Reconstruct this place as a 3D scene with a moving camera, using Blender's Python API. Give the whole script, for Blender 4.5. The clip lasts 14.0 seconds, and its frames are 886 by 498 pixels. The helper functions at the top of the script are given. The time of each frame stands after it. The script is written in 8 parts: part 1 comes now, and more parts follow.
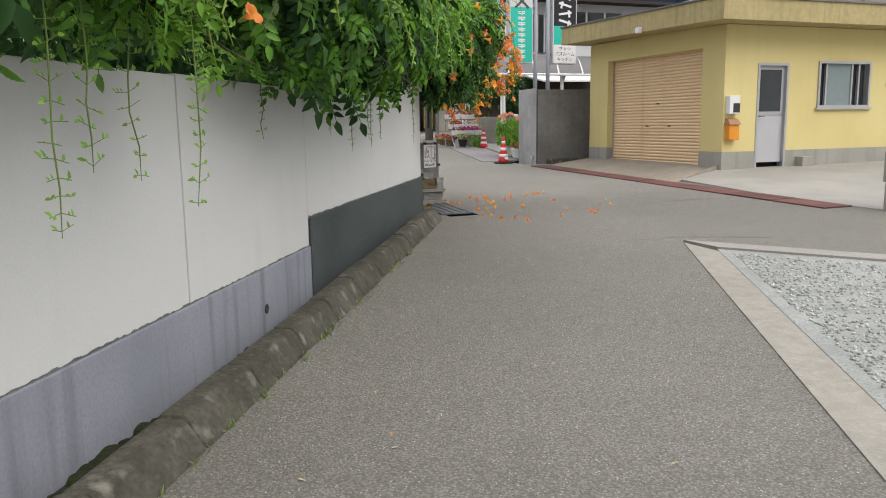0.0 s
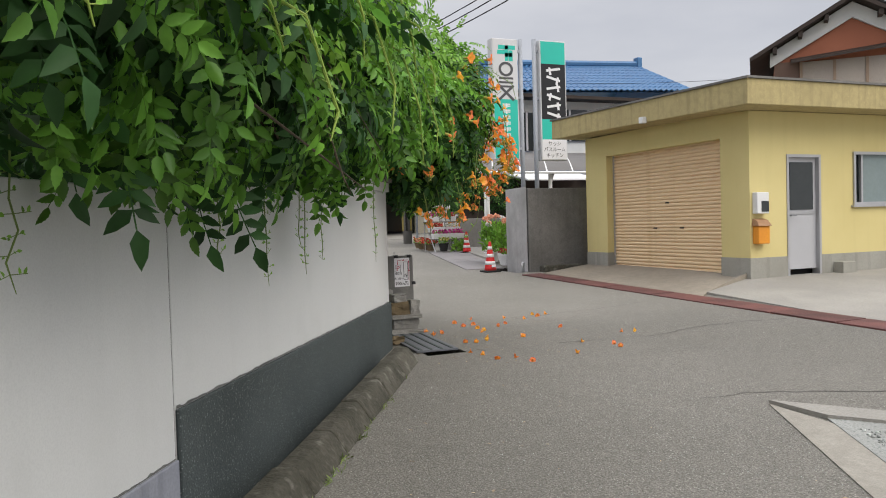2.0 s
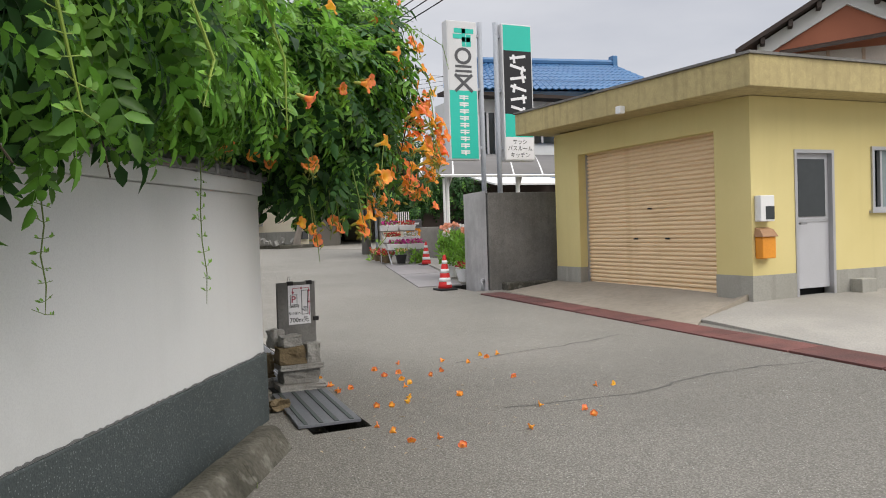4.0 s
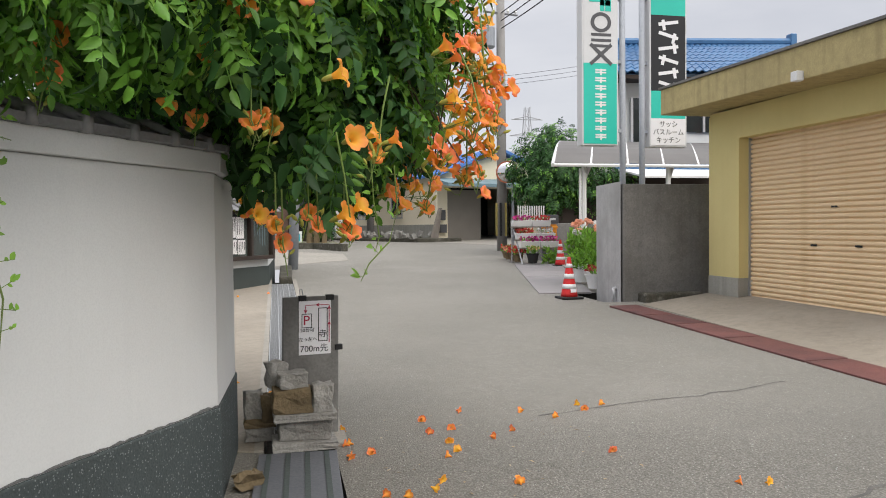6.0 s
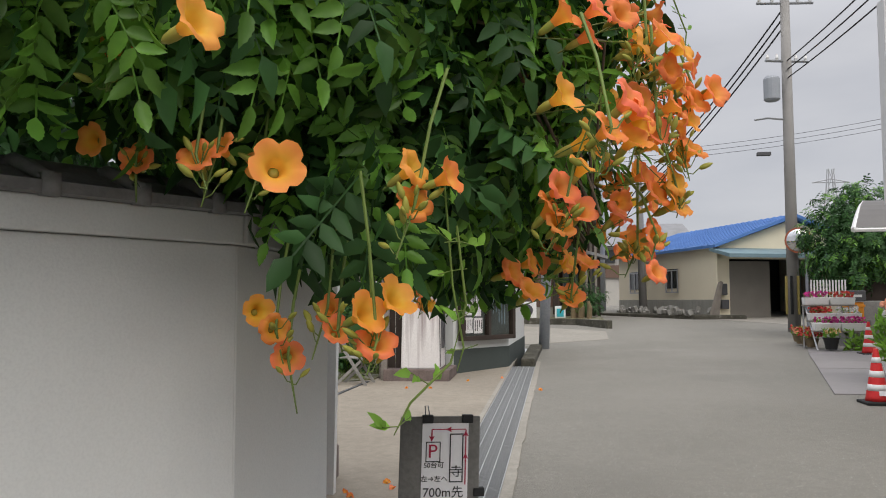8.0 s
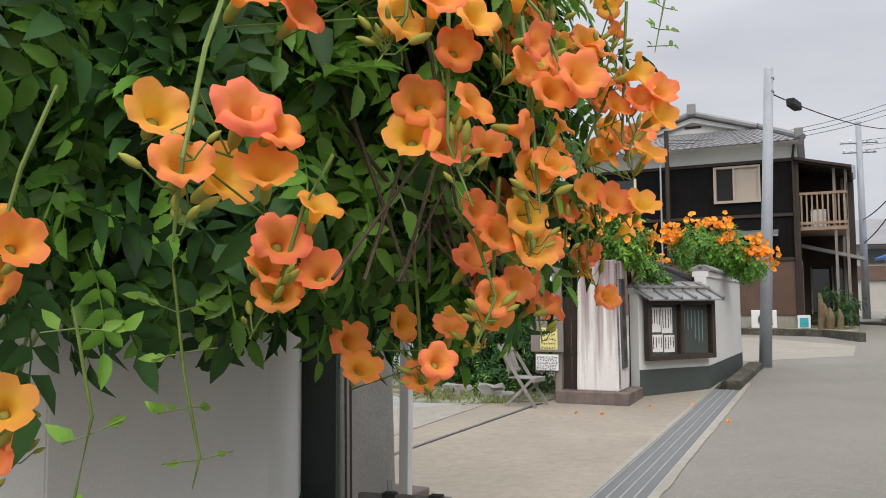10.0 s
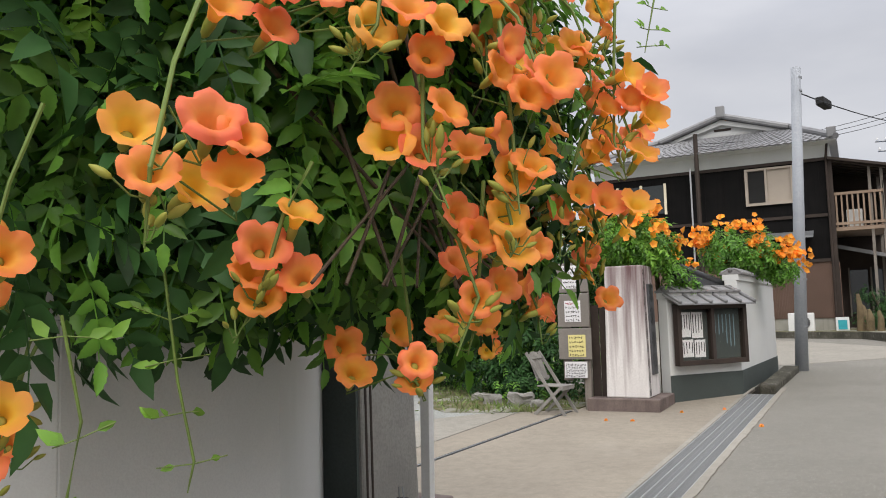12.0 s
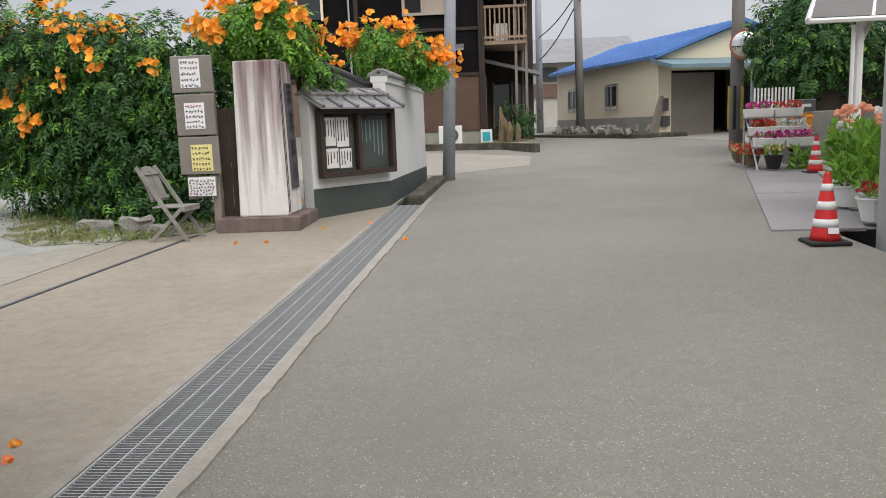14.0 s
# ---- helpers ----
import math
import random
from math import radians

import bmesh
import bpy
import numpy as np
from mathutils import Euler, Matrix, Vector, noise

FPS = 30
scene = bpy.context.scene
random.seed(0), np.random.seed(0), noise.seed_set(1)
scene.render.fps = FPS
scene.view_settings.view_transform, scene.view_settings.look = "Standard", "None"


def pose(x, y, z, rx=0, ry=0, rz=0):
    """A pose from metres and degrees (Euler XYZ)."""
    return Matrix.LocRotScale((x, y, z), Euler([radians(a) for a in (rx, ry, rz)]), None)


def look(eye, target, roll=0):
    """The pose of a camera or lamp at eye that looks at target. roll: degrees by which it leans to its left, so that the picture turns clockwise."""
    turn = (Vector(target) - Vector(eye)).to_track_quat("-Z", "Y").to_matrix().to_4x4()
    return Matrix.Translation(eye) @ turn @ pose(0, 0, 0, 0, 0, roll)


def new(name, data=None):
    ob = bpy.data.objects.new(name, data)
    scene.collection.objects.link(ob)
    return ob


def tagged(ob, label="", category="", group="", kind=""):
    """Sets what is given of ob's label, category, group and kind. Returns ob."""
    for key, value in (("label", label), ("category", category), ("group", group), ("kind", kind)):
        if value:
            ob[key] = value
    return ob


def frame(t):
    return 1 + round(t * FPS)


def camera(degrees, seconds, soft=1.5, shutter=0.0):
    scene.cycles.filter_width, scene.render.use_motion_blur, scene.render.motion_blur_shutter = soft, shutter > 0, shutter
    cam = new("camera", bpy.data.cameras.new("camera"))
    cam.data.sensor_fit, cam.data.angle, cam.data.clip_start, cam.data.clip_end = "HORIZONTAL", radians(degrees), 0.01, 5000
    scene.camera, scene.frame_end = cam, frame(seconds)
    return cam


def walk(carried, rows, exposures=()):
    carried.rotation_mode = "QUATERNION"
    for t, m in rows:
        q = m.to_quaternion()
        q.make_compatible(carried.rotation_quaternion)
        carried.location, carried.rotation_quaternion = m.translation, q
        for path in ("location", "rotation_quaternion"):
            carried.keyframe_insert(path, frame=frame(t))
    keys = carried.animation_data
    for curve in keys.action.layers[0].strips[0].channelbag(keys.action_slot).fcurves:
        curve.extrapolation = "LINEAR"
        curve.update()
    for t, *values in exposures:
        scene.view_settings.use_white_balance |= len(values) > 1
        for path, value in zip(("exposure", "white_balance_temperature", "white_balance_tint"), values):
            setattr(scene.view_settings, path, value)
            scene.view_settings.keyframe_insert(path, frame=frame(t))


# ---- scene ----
cam = camera(59.2, 14.0, soft=1.0)
METRES, EYE, TILT, LEAN, TURN = 12.9, 1.5, 0.0, 0.0, -21.3
ROWS = [
    (0.0, 0.0, 0.0, 0.0, -0.14, -9.11, 0.85),
    (0.5, 0.0026, 0.0537, 0.0015, -2.39, -9.16, 0.72),
    (1.0, 0.0012, 0.1076, 0.0035, -2.82, -7.15, 0.85),
    (1.5, 0.0027, 0.1587, 0.0065, -1.58, -3.73, 0.96),
    (2.0, 0.0065, 0.2093, 0.0075, -1.53, -1.88, 1.63),
    (2.5, 0.0175, 0.259, 0.0083, -3.64, -1.04, 2.17),
    (5.0, 0.0903, 0.494, 0.0123, -1.34, -2.07, 1.15),
    (5.5, 0.1043, 0.5357, 0.0122, 2.91, -2.54, 0.61),
    (6.0, 0.1106, 0.5763, 0.0127, 8.29, -1.6, 0.55),
    (6.5, 0.1195, 0.6136, 0.0169, 15.9, 2.1, 0.68),
    (7.0, 0.1168, 0.6485, 0.0189, 20.6, 3.53, 0.75),
    (9.5, 0.1603, 0.7938, 0.0276, 42.83, 3.84, -0.48),
    (10.0, 0.1685, 0.8117, 0.0347, 46.84, 4.17, 0.32),
    (10.5, 0.1732, 0.815, 0.0371, 47.56, 4.74, 0.69),
    (11.0, 0.1746, 0.8134, 0.0358, 47.69, 5.37, 0.78),
    (11.5, 0.1751, 0.8127, 0.0344, 48.06, 5.46, 0.84),
    (12.0, 0.1755, 0.8167, 0.033, 49.31, 5.02, 1.6),
    (12.5, 0.1692, 0.8345, 0.0284, 47.15, 4.03, 2.35),
    (13.0, 0.153, 0.8652, 0.0246, 39.97, -0.02, 2.41),
    (13.5, 0.138, 0.9084, 0.0187, 31.37, -5.69, 2.14),
    (14.0, 0.118, 0.9486, 0.017, 25.34, -8.95, 2.11),
]
walk(cam, [(t, pose(0, 0, EYE, TILT, LEAN, TURN) @ pose(METRES * x, METRES * y, METRES * z, 90 + pitch, roll, yaw)) for t, x, y, z, yaw, pitch, roll in ROWS],
     [(t, 0.5 + e) for t, e in ((0.0, 0.05), (0.5, 0.0), (1.0, 0.18), (1.5, 0.0), (2.5, 0.02), (5.0, 0.1), (6.0, 0.15), (6.5, 0.0), (7.0, -0.2), (9.5, -0.05), (10.5, 0.05), (12.0, 0.0), (13.0, -0.1), (13.5, -0.14), (14.0, -0.04))])

# ---- world and light: bright overcast afternoon ----
world = bpy.data.worlds.new("overcast_sky")
scene.world = world
world.use_nodes = True
wn, wl = world.node_tree.nodes, world.node_tree.links
wn.clear()
w_out = wn.new("ShaderNodeOutputWorld")
w_bg = wn.new("ShaderNodeBackground")
w_sky = wn.new("ShaderNodeTexSky")
w_sky.sky_type, w_sky.sun_disc = "NISHITA", False
w_sky.sun_elevation, w_sky.sun_rotation = radians(58), radians(200)
w_coord = wn.new("ShaderNodeTexCoord")
w_map = wn.new("ShaderNodeMapping")
w_map.inputs["Scale"].default_value = (1.0, 1.0, 3.2)
w_noise = wn.new("ShaderNodeTexNoise")
w_noise.inputs["Scale"].default_value, w_noise.inputs["Detail"].default_value = 2.6, 6.0
w_ramp = wn.new("ShaderNodeValToRGB")
w_ramp.color_ramp.elements[0].position, w_ramp.color_ramp.elements[0].color = 0.33, (7.2, 7.35, 8.0, 1)
w_ramp.color_ramp.elements[1].position, w_ramp.color_ramp.elements[1].color = 0.68, (9.3, 9.3, 9.7, 1)
w_mix = wn.new("ShaderNodeMix")
w_mix.data_type = "RGBA"
w_mix.inputs["Factor"].default_value = 0.9
wl.new(w_coord.outputs["Generated"], w_map.inputs["Vector"])
wl.new(w_map.outputs["Vector"], w_noise.inputs["Vector"])
wl.new(w_noise.outputs["Fac"], w_ramp.inputs["Fac"])
wl.new(w_sky.outputs["Color"], w_mix.inputs["A"])
wl.new(w_ramp.outputs["Color"], w_mix.inputs["B"])
w_sep = wn.new("ShaderNodeSeparateXYZ")
w_rise = wn.new("ShaderNodeMapRange")
w_rise.inputs["From Min"].default_value, w_rise.inputs["From Max"].default_value = 0.3, 0.95
w_rise.inputs["To Min"].default_value, w_rise.inputs["To Max"].default_value = 1.0, 2.9
w_up = wn.new("ShaderNodeVectorMath")
w_up.operation = "SCALE"
wl.new(w_coord.outputs["Generated"], w_sep.inputs["Vector"])
wl.new(w_sep.outputs["Z"], w_rise.inputs["Value"])
wl.new(w_mix.outputs["Result"], w_up.inputs[0])
wl.new(w_rise.outputs["Result"], w_up.inputs["Scale"])
wl.new(w_up.outputs["Vector"], w_bg.inputs["Color"])
w_bg.inputs["Strength"].default_value = 0.058
wl.new(w_bg.outputs["Background"], w_out.inputs["Surface"])

sun_data = bpy.data.lights.new("sun", "SUN")
sun_data.energy, sun_data.angle, sun_data.color = 1.5, radians(50), (1.0, 0.94, 0.85)
sun = new("sun", sun_data)
sun.matrix_world = look((14, -18, 26), (4, 4, 0))


# ---- materials ----
def mat(name, c1, c2=None, rough=0.8, big=1.2, fine=45.0, mix=0.5, bump=0.15, metal=0.0, speck=None, streak=0.0, mid=0.0, stain=None, spec=0.35,
        island=0.0, rand=0.0, translucent=0.0, uvw="Object"):
    """A surface with variation at two scales: c1 to c2 over patches, fine grain, optional flecks, drip streaks and stains."""
    m = bpy.data.materials.new(name)
    m.use_nodes = True
    n, l = m.node_tree.nodes, m.node_tree.links
    b = n["Principled BSDF"]
    b.inputs["Roughness"].default_value, b.inputs["Metallic"].default_value = rough, metal
    b.inputs["Specular IOR Level"].default_value = spec
    c2 = c2 or tuple(v * 0.8 for v in c1)
    co = n.new("ShaderNodeTexCoord").outputs[uvw]

    def noise_at(scale, detail=4.0, vec=None):
        k = n.new("ShaderNodeTexNoise")
        k.inputs["Scale"].default_value, k.inputs["Detail"].default_value = scale, detail
        l.new(vec or co, k.inputs["Vector"])
        return k.outputs["Fac"]

    def ramp(src, lo, hi):
        k = n.new("ShaderNodeMapRange")
        k.inputs["From Min"].default_value, k.inputs["From Max"].default_value = lo, hi
        l.new(src, k.inputs["Value"])
        return k.outputs["Result"]

    def blend(f, a, c):
        k = n.new("ShaderNodeMix")
        k.data_type = "RGBA"
        for sock, val in ((k.inputs["Factor"], f), (k.inputs["A"], a), (k.inputs["B"], c)):
            if isinstance(val, tuple):
                sock.default_value = (*val, 1)
            elif isinstance(val, float):
                sock.default_value = val
            else:
                l.new(val, sock)
        return k.outputs["Result"]

    def times(a, f):
        k = n.new("ShaderNodeMath")
        k.operation = "MULTIPLY"
        l.new(a, k.inputs[0])
        k.inputs[1].default_value = f
        return k.outputs["Value"]

    g_fine = noise_at(fine, 6.0)
    col = blend(ramp(noise_at(big, 5.0), 0.35, 0.65), c1, c2)
    dark = tuple(v * (1 - mix) for v in c2)
    col = blend(times(ramp(g_fine, 0.4, 0.75), 0.55), col, dark)
    if mid:
        col = blend(times(ramp(noise_at(9.0, 5.0), 0.42, 0.66), mid), col, tuple(v * 0.55 for v in c2))
        col = blend(times(ramp(noise_at(26.0, 3.0), 0.55, 0.75), mid), col, tuple(min(1, v * 1.35) for v in c1))
    if speck:
        colour, scale, amount = speck
        vo = n.new("ShaderNodeTexVoronoi")
        vo.inputs["Scale"].default_value = scale
        l.new(co, vo.inputs["Vector"])
        k = n.new("ShaderNodeMath")
        k.operation = "LESS_THAN"
        sep = n.new("ShaderNodeSeparateColor")
        l.new(vo.outputs["Color"], sep.inputs["Color"])
        l.new(sep.outputs["Red"], k.inputs[0])
        k.inputs[1].default_value = amount
        inner = ramp(vo.outputs["Distance"], 0.5, 0.3)
        mul = n.new("ShaderNodeMath")
        mul.operation = "MULTIPLY"
        l.new(k.outputs["Value"], mul.inputs[0])
        l.new(inner, mul.inputs[1])
        col = blend(mul.outputs["Value"], col, colour)
    if streak:
        mp = n.new("ShaderNodeMapping")
        mp.inputs["Scale"].default_value = (9.0, 9.0, 0.5)
        l.new(co, mp.inputs["Vector"])
        s = ramp(noise_at(1.0, 4.0, mp.outputs["Vector"]), 0.5, 0.72)
        col = blend(times(s, streak), col, tuple(v * 0.35 for v in c2))
    if stain:
        colour, scale, lo, hi = stain
        col = blend(ramp(noise_at(scale, 5.0), lo, hi), col, colour)
    if island or rand:
        src = n.new("ShaderNodeNewGeometry").outputs["Random Per Island"] if island else n.new("ShaderNodeObjectInfo").outputs["Random"]
        hs = n.new("ShaderNodeHueSaturation")
        k = n.new("ShaderNodeMapRange")
        a = island or rand
        k.inputs["To Min"].default_value, k.inputs["To Max"].default_value = 1 - a, 1 + a
        l.new(src, k.inputs["Value"])
        l.new(k.outputs["Result"], hs.inputs["Value"])
        l.new(col, hs.inputs["Color"])
        col = hs.outputs["Color"]
    l.new(col, b.inputs["Base Color"])
    if bump:
        bp = n.new("ShaderNodeBump")
        bp.inputs["Strength"].default_value, bp.inputs["Distance"].default_value = bump, 0.02
        l.new(g_fine, bp.inputs["Height"])
        l.new(bp.outputs["Normal"], b.inputs["Normal"])
    if translucent:
        tr = n.new("ShaderNodeBsdfTranslucent")
        l.new(col, tr.inputs["Color"])
        mx = n.new("ShaderNodeMixShader")
        mx.inputs["Fac"].default_value = translucent
        l.new(b.outputs["BSDF"], mx.inputs[1])
        l.new(tr.outputs["BSDF"], mx.inputs[2])
        l.new(mx.outputs["Shader"], n["Material Output"].inputs["Surface"])
    return m


ASPHALT = mat("old_asphalt", (0.27, 0.255, 0.222), (0.232, 0.22, 0.19), 0.92, 0.45, 85, 0.5, 0.9, mid=0.15, speck=((0.45, 0.43, 0.38), 110, 0.07), stain=((0.2, 0.19, 0.165), 0.5, 0.56, 0.78))


def older_lane(m):
    """The lane's older, coarser and darker asphalt course, which ends raggedly where the road's smoother one begins."""
    n, l = m.node_tree.nodes, m.node_tree.links
    base = n["Principled BSDF"].inputs["Base Color"]
    col = base.links[0].from_socket
    co = n.new("ShaderNodeTexCoord").outputs["Object"]
    sep = n.new("ShaderNodeSeparateXYZ")
    l.new(co, sep.inputs["Vector"])
    rag = n.new("ShaderNodeTexNoise")
    rag.inputs["Scale"].default_value, rag.inputs["Detail"].default_value = 0.9, 6.0
    l.new(co, rag.inputs["Vector"])
    edge = n.new("ShaderNodeMath")
    edge.operation = "MULTIPLY_ADD"
    edge.inputs[1].default_value = 2.6
    l.new(rag.outputs["Fac"], edge.inputs[0])
    l.new(sep.outputs["Y"], edge.inputs[2])
    mask = n.new("ShaderNodeMapRange")
    mask.inputs["From Min"].default_value, mask.inputs["From Max"].default_value = 13.4, 12.1
    l.new(edge.outputs["Value"], mask.inputs["Value"])
    chips = n.new("ShaderNodeTexVoronoi")
    chips.inputs["Scale"].default_value = 62
    l.new(co, chips.inputs["Vector"])
    tone = n.new("ShaderNodeValToRGB")
    e = tone.color_ramp.elements
    e[0].position, e[0].color = 0.15, (1.14, 1.14, 1.14, 1)
    e[1].position, e[1].color = 0.65, (0.7, 0.7, 0.7, 1)
    l.new(chips.outputs["Distance"], tone.inputs["Fac"])
    mx = n.new("ShaderNodeMix")
    mx.data_type, mx.blend_type = "RGBA", "MULTIPLY"
    l.new(mask.outputs["Result"], mx.inputs["Factor"])
    l.new(col, mx.inputs["A"])
    l.new(tone.outputs["Color"], mx.inputs["B"])
    l.new(mx.outputs["Result"], base)


older_lane(ASPHALT)
CONCRETE = mat("pale_concrete", (0.34, 0.315, 0.27), (0.29, 0.27, 0.23), 0.9, 0.8, 80, 0.3, 0.25, mid=0.3, stain=((0.3, 0.275, 0.235), 0.6, 0.55, 0.8))
APRON = mat("warm_concrete", (0.32, 0.28, 0.223), (0.265, 0.232, 0.186), 0.9, 0.7, 80, 0.25, 0.2, mid=0.25, stain=((0.33, 0.295, 0.245), 0.5, 0.55, 0.8))
LOT = mat("lot_concrete", (0.36, 0.34, 0.3), (0.29, 0.275, 0.245), 0.92, 0.9, 50, 0.35, 0.3, speck=((0.3, 0.29, 0.27), 40, 0.15))
PLASTER = mat("white_plaster", (0.65, 0.655, 0.64), (0.6, 0.605, 0.595), 0.85, 0.7, 120, 0.1, 0.06, streak=0.03, stain=((0.53, 0.535, 0.51), 0.8, 0.52, 0.78))
PLASTER_OLD = mat("stained_plaster", (0.76, 0.73, 0.71), (0.68, 0.645, 0.625), 0.85, 0.8, 60, 0.25, 0.15, streak=0.12)
def rain_streaks(m, dark, top, reach):
    """Vertical streaks of grime that run down from a top edge and fade out below it."""
    n, l = m.node_tree.nodes, m.node_tree.links
    base = n["Principled BSDF"].inputs["Base Color"]
    col = base.links[0].from_socket
    co = n.new("ShaderNodeTexCoord").outputs["Object"]
    mp = n.new("ShaderNodeMapping")
    mp.inputs["Scale"].default_value = (7.0, 7.0, 0.35)
    l.new(co, mp.inputs["Vector"])
    k = n.new("ShaderNodeTexNoise")
    k.inputs["Scale"].default_value, k.inputs["Detail"].default_value = 1.6, 6.0
    l.new(mp.outputs["Vector"], k.inputs["Vector"])
    sep = n.new("ShaderNodeSeparateXYZ")
    l.new(co, sep.inputs["Vector"])
    h = n.new("ShaderNodeMapRange")
    h.inputs["From Min"].default_value, h.inputs["From Max"].default_value = top - reach, top
    h.inputs["To Min"].default_value, h.inputs["To Max"].default_value = -0.22, 0.3
    l.new(sep.outputs["Z"], h.inputs["Value"])
    add = n.new("ShaderNodeMath")
    add.operation = "ADD"
    l.new(k.outputs["Fac"], add.inputs[0])
    l.new(h.outputs["Result"], add.inputs[1])
    f = n.new("ShaderNodeMapRange")
    f.inputs["From Min"].default_value, f.inputs["From Max"].default_value = 0.45, 0.85
    l.new(add.outputs["Value"], f.inputs["Value"])
    mx = n.new("ShaderNodeMix")
    mx.data_type = "RGBA"
    l.new(f.outputs["Result"], mx.inputs["Factor"])
    l.new(col, mx.inputs["A"])
    mx.inputs["B"].default_value = (*dark, 1)
    l.new(mx.outputs["Result"], base)


rain_streaks(PLASTER_OLD, (0.15, 0.088, 0.09), 2.7, 2.5)
LILAC = mat("lilac_grey_render", (0.31, 0.322, 0.365), (0.25, 0.262, 0.3), 0.85, 1.2, 60, 0.2, 0.12, streak=0.45)
DADO = mat("dark_washed_stone_dado", (0.075, 0.09, 0.09), (0.05, 0.062, 0.062), 0.75, 1.0, 90, 0.4, 0.35, speck=((0.2, 0.22, 0.22), 110, 0.16))
DADO_SMOOTH = mat("dark_green_render", (0.07, 0.085, 0.08), (0.055, 0.066, 0.062), 0.75, 1.0, 60, 0.3, 0.12)
KERB = mat("mossy_concrete", (0.115, 0.107, 0.085), (0.06, 0.057, 0.042), 0.95, 2.6, 35, 0.5, 0.8, streak=0.4, mid=0.4, stain=((0.21, 0.2, 0.17), 7.0, 0.6, 0.75))
DITCH = mat("wet_ditch_concrete", (0.06, 0.055, 0.045), (0.035, 0.033, 0.028), 0.8, 2.0, 30, 0.4, 0.4)
MOSS = mat("dark_moss", (0.045, 0.055, 0.015), (0.025, 0.03, 0.01), 1.0, 6.0, 120, 0.5, 1.0)
KAWARA = mat("grey_roof_tile", (0.25, 0.25, 0.255), (0.19, 0.19, 0.195), 0.5, 1.5, 40, 0.3, 0.15, rand=0.2, spec=0.5)
BLACKTILE = mat("black_glazed_tile", (0.03, 0.03, 0.033), (0.02, 0.02, 0.022), 0.4, 2.0, 40, 0.3, 0.1, spec=0.5)
COPING_TILE = mat("light_grey_coping_tile", (0.26, 0.255, 0.255), (0.19, 0.186, 0.186), 0.55, 2.0, 40, 0.3, 0.15, rand=0.15, mid=0.3)
YELLOW = mat("yellow_stucco", (0.68, 0.58, 0.27), (0.62, 0.52, 0.23), 0.9, 0.6, 150, 0.12, 0.2, streak=0.04)
ROOFBAND = mat("weathered_parapet", (0.5, 0.41, 0.2), (0.42, 0.345, 0.17), 0.9, 0.8, 60, 0.25, 0.15, streak=0.3, mid=0.25)
PLINTH = mat("grey_plinth_render", (0.36, 0.35, 0.31), (0.3, 0.29, 0.25), 0.9, 1.5, 60, 0.25, 0.15, streak=0.25)
SHUTTER = mat("beige_shutter", (0.8, 0.61, 0.39), (0.76, 0.57, 0.35), 0.55, 0.8, 60, 0.1, 0.03, stain=((0.52, 0.33, 0.13), 1.4, 0.56, 0.74))
ALU = mat("dull_aluminium", (0.5, 0.5, 0.51), (0.44, 0.44, 0.45), 0.45, 2.0, 60, 0.15, 0.03, metal=0.6)
GREYPAINT = mat("grey_door_paint", (0.47, 0.47, 0.485), (0.43, 0.43, 0.445), 0.5, 1.0, 60, 0.1, 0.03)
STEEL = mat("galvanised_steel", (0.34, 0.35, 0.36), (0.27, 0.28, 0.29), 0.5, 2.0, 40, 0.25, 0.08, metal=0.7)
POLEGREY = mat("pole_grey_paint", (0.36, 0.38, 0.41), (0.3, 0.32, 0.35), 0.55, 1.5, 30, 0.2, 0.05)
GLASS = mat("dark_glass", (0.03, 0.035, 0.035), (0.025, 0.03, 0.03), 0.06, 1.0, 10, 0.1, 0.0, spec=0.6)
REDPLATE = mat("red_steel_cover", (0.165, 0.064, 0.056), (0.1, 0.044, 0.04), 0.7, 2.5, 60, 0.35, 0.2, rand=0.18)
STEELPLATE = mat("ditch_cover_sheet", (0.27, 0.25, 0.245), (0.23, 0.215, 0.21), 0.7, 1.2, 50, 0.2, 0.08)
WALLGREY = mat("damp_dark_concrete_wall", (0.22, 0.213, 0.2), (0.15, 0.145, 0.135), 0.9, 1.0, 50, 0.3, 0.15, streak=0.18, mid=0.25)
PILLARGREY = mat("light_concrete_post", (0.47, 0.46, 0.45), (0.4, 0.39, 0.38), 0.9, 1.2, 60, 0.2, 0.12, streak=0.12, mid=0.2, stain=((0.3, 0.295, 0.28), 1.1, 0.5, 0.7))
BLACKWOOD = mat("charred_cedar_boards", (0.012, 0.011, 0.011), (0.008, 0.008, 0.008), 0.9, 2.0, 40, 0.3, 0.15, streak=0.3, spec=0.1)
BROWNTIN = mat("brown_corrugated_sheet", (0.17, 0.105, 0.08), (0.14, 0.088, 0.066), 0.65, 1.2, 40, 0.2, 0.05)
# Timber brown, also used where a wall's shade is put into its colour.
DARKBROWN = mat("dark_stained_timber_and_shade", (0.05, 0.035, 0.028), (0.035, 0.025, 0.02), 0.7, 2.0, 40, 0.3, 0.1)
CREAM = mat("cream_cladding", (0.82, 0.74, 0.56), (0.78, 0.7, 0.53), 0.8, 0.6, 60, 0.12, 0.05)
BLUETILE = mat("blue_glazed_tile", (0.06, 0.17, 0.33), (0.045, 0.13, 0.27), 0.35, 1.5, 30, 0.2, 0.05, spec=0.5)
BLUETIN = mat("blue_sheet_roof", (0.1, 0.22, 0.5), (0.075, 0.18, 0.44), 0.5, 1.0, 30, 0.2, 0.03)
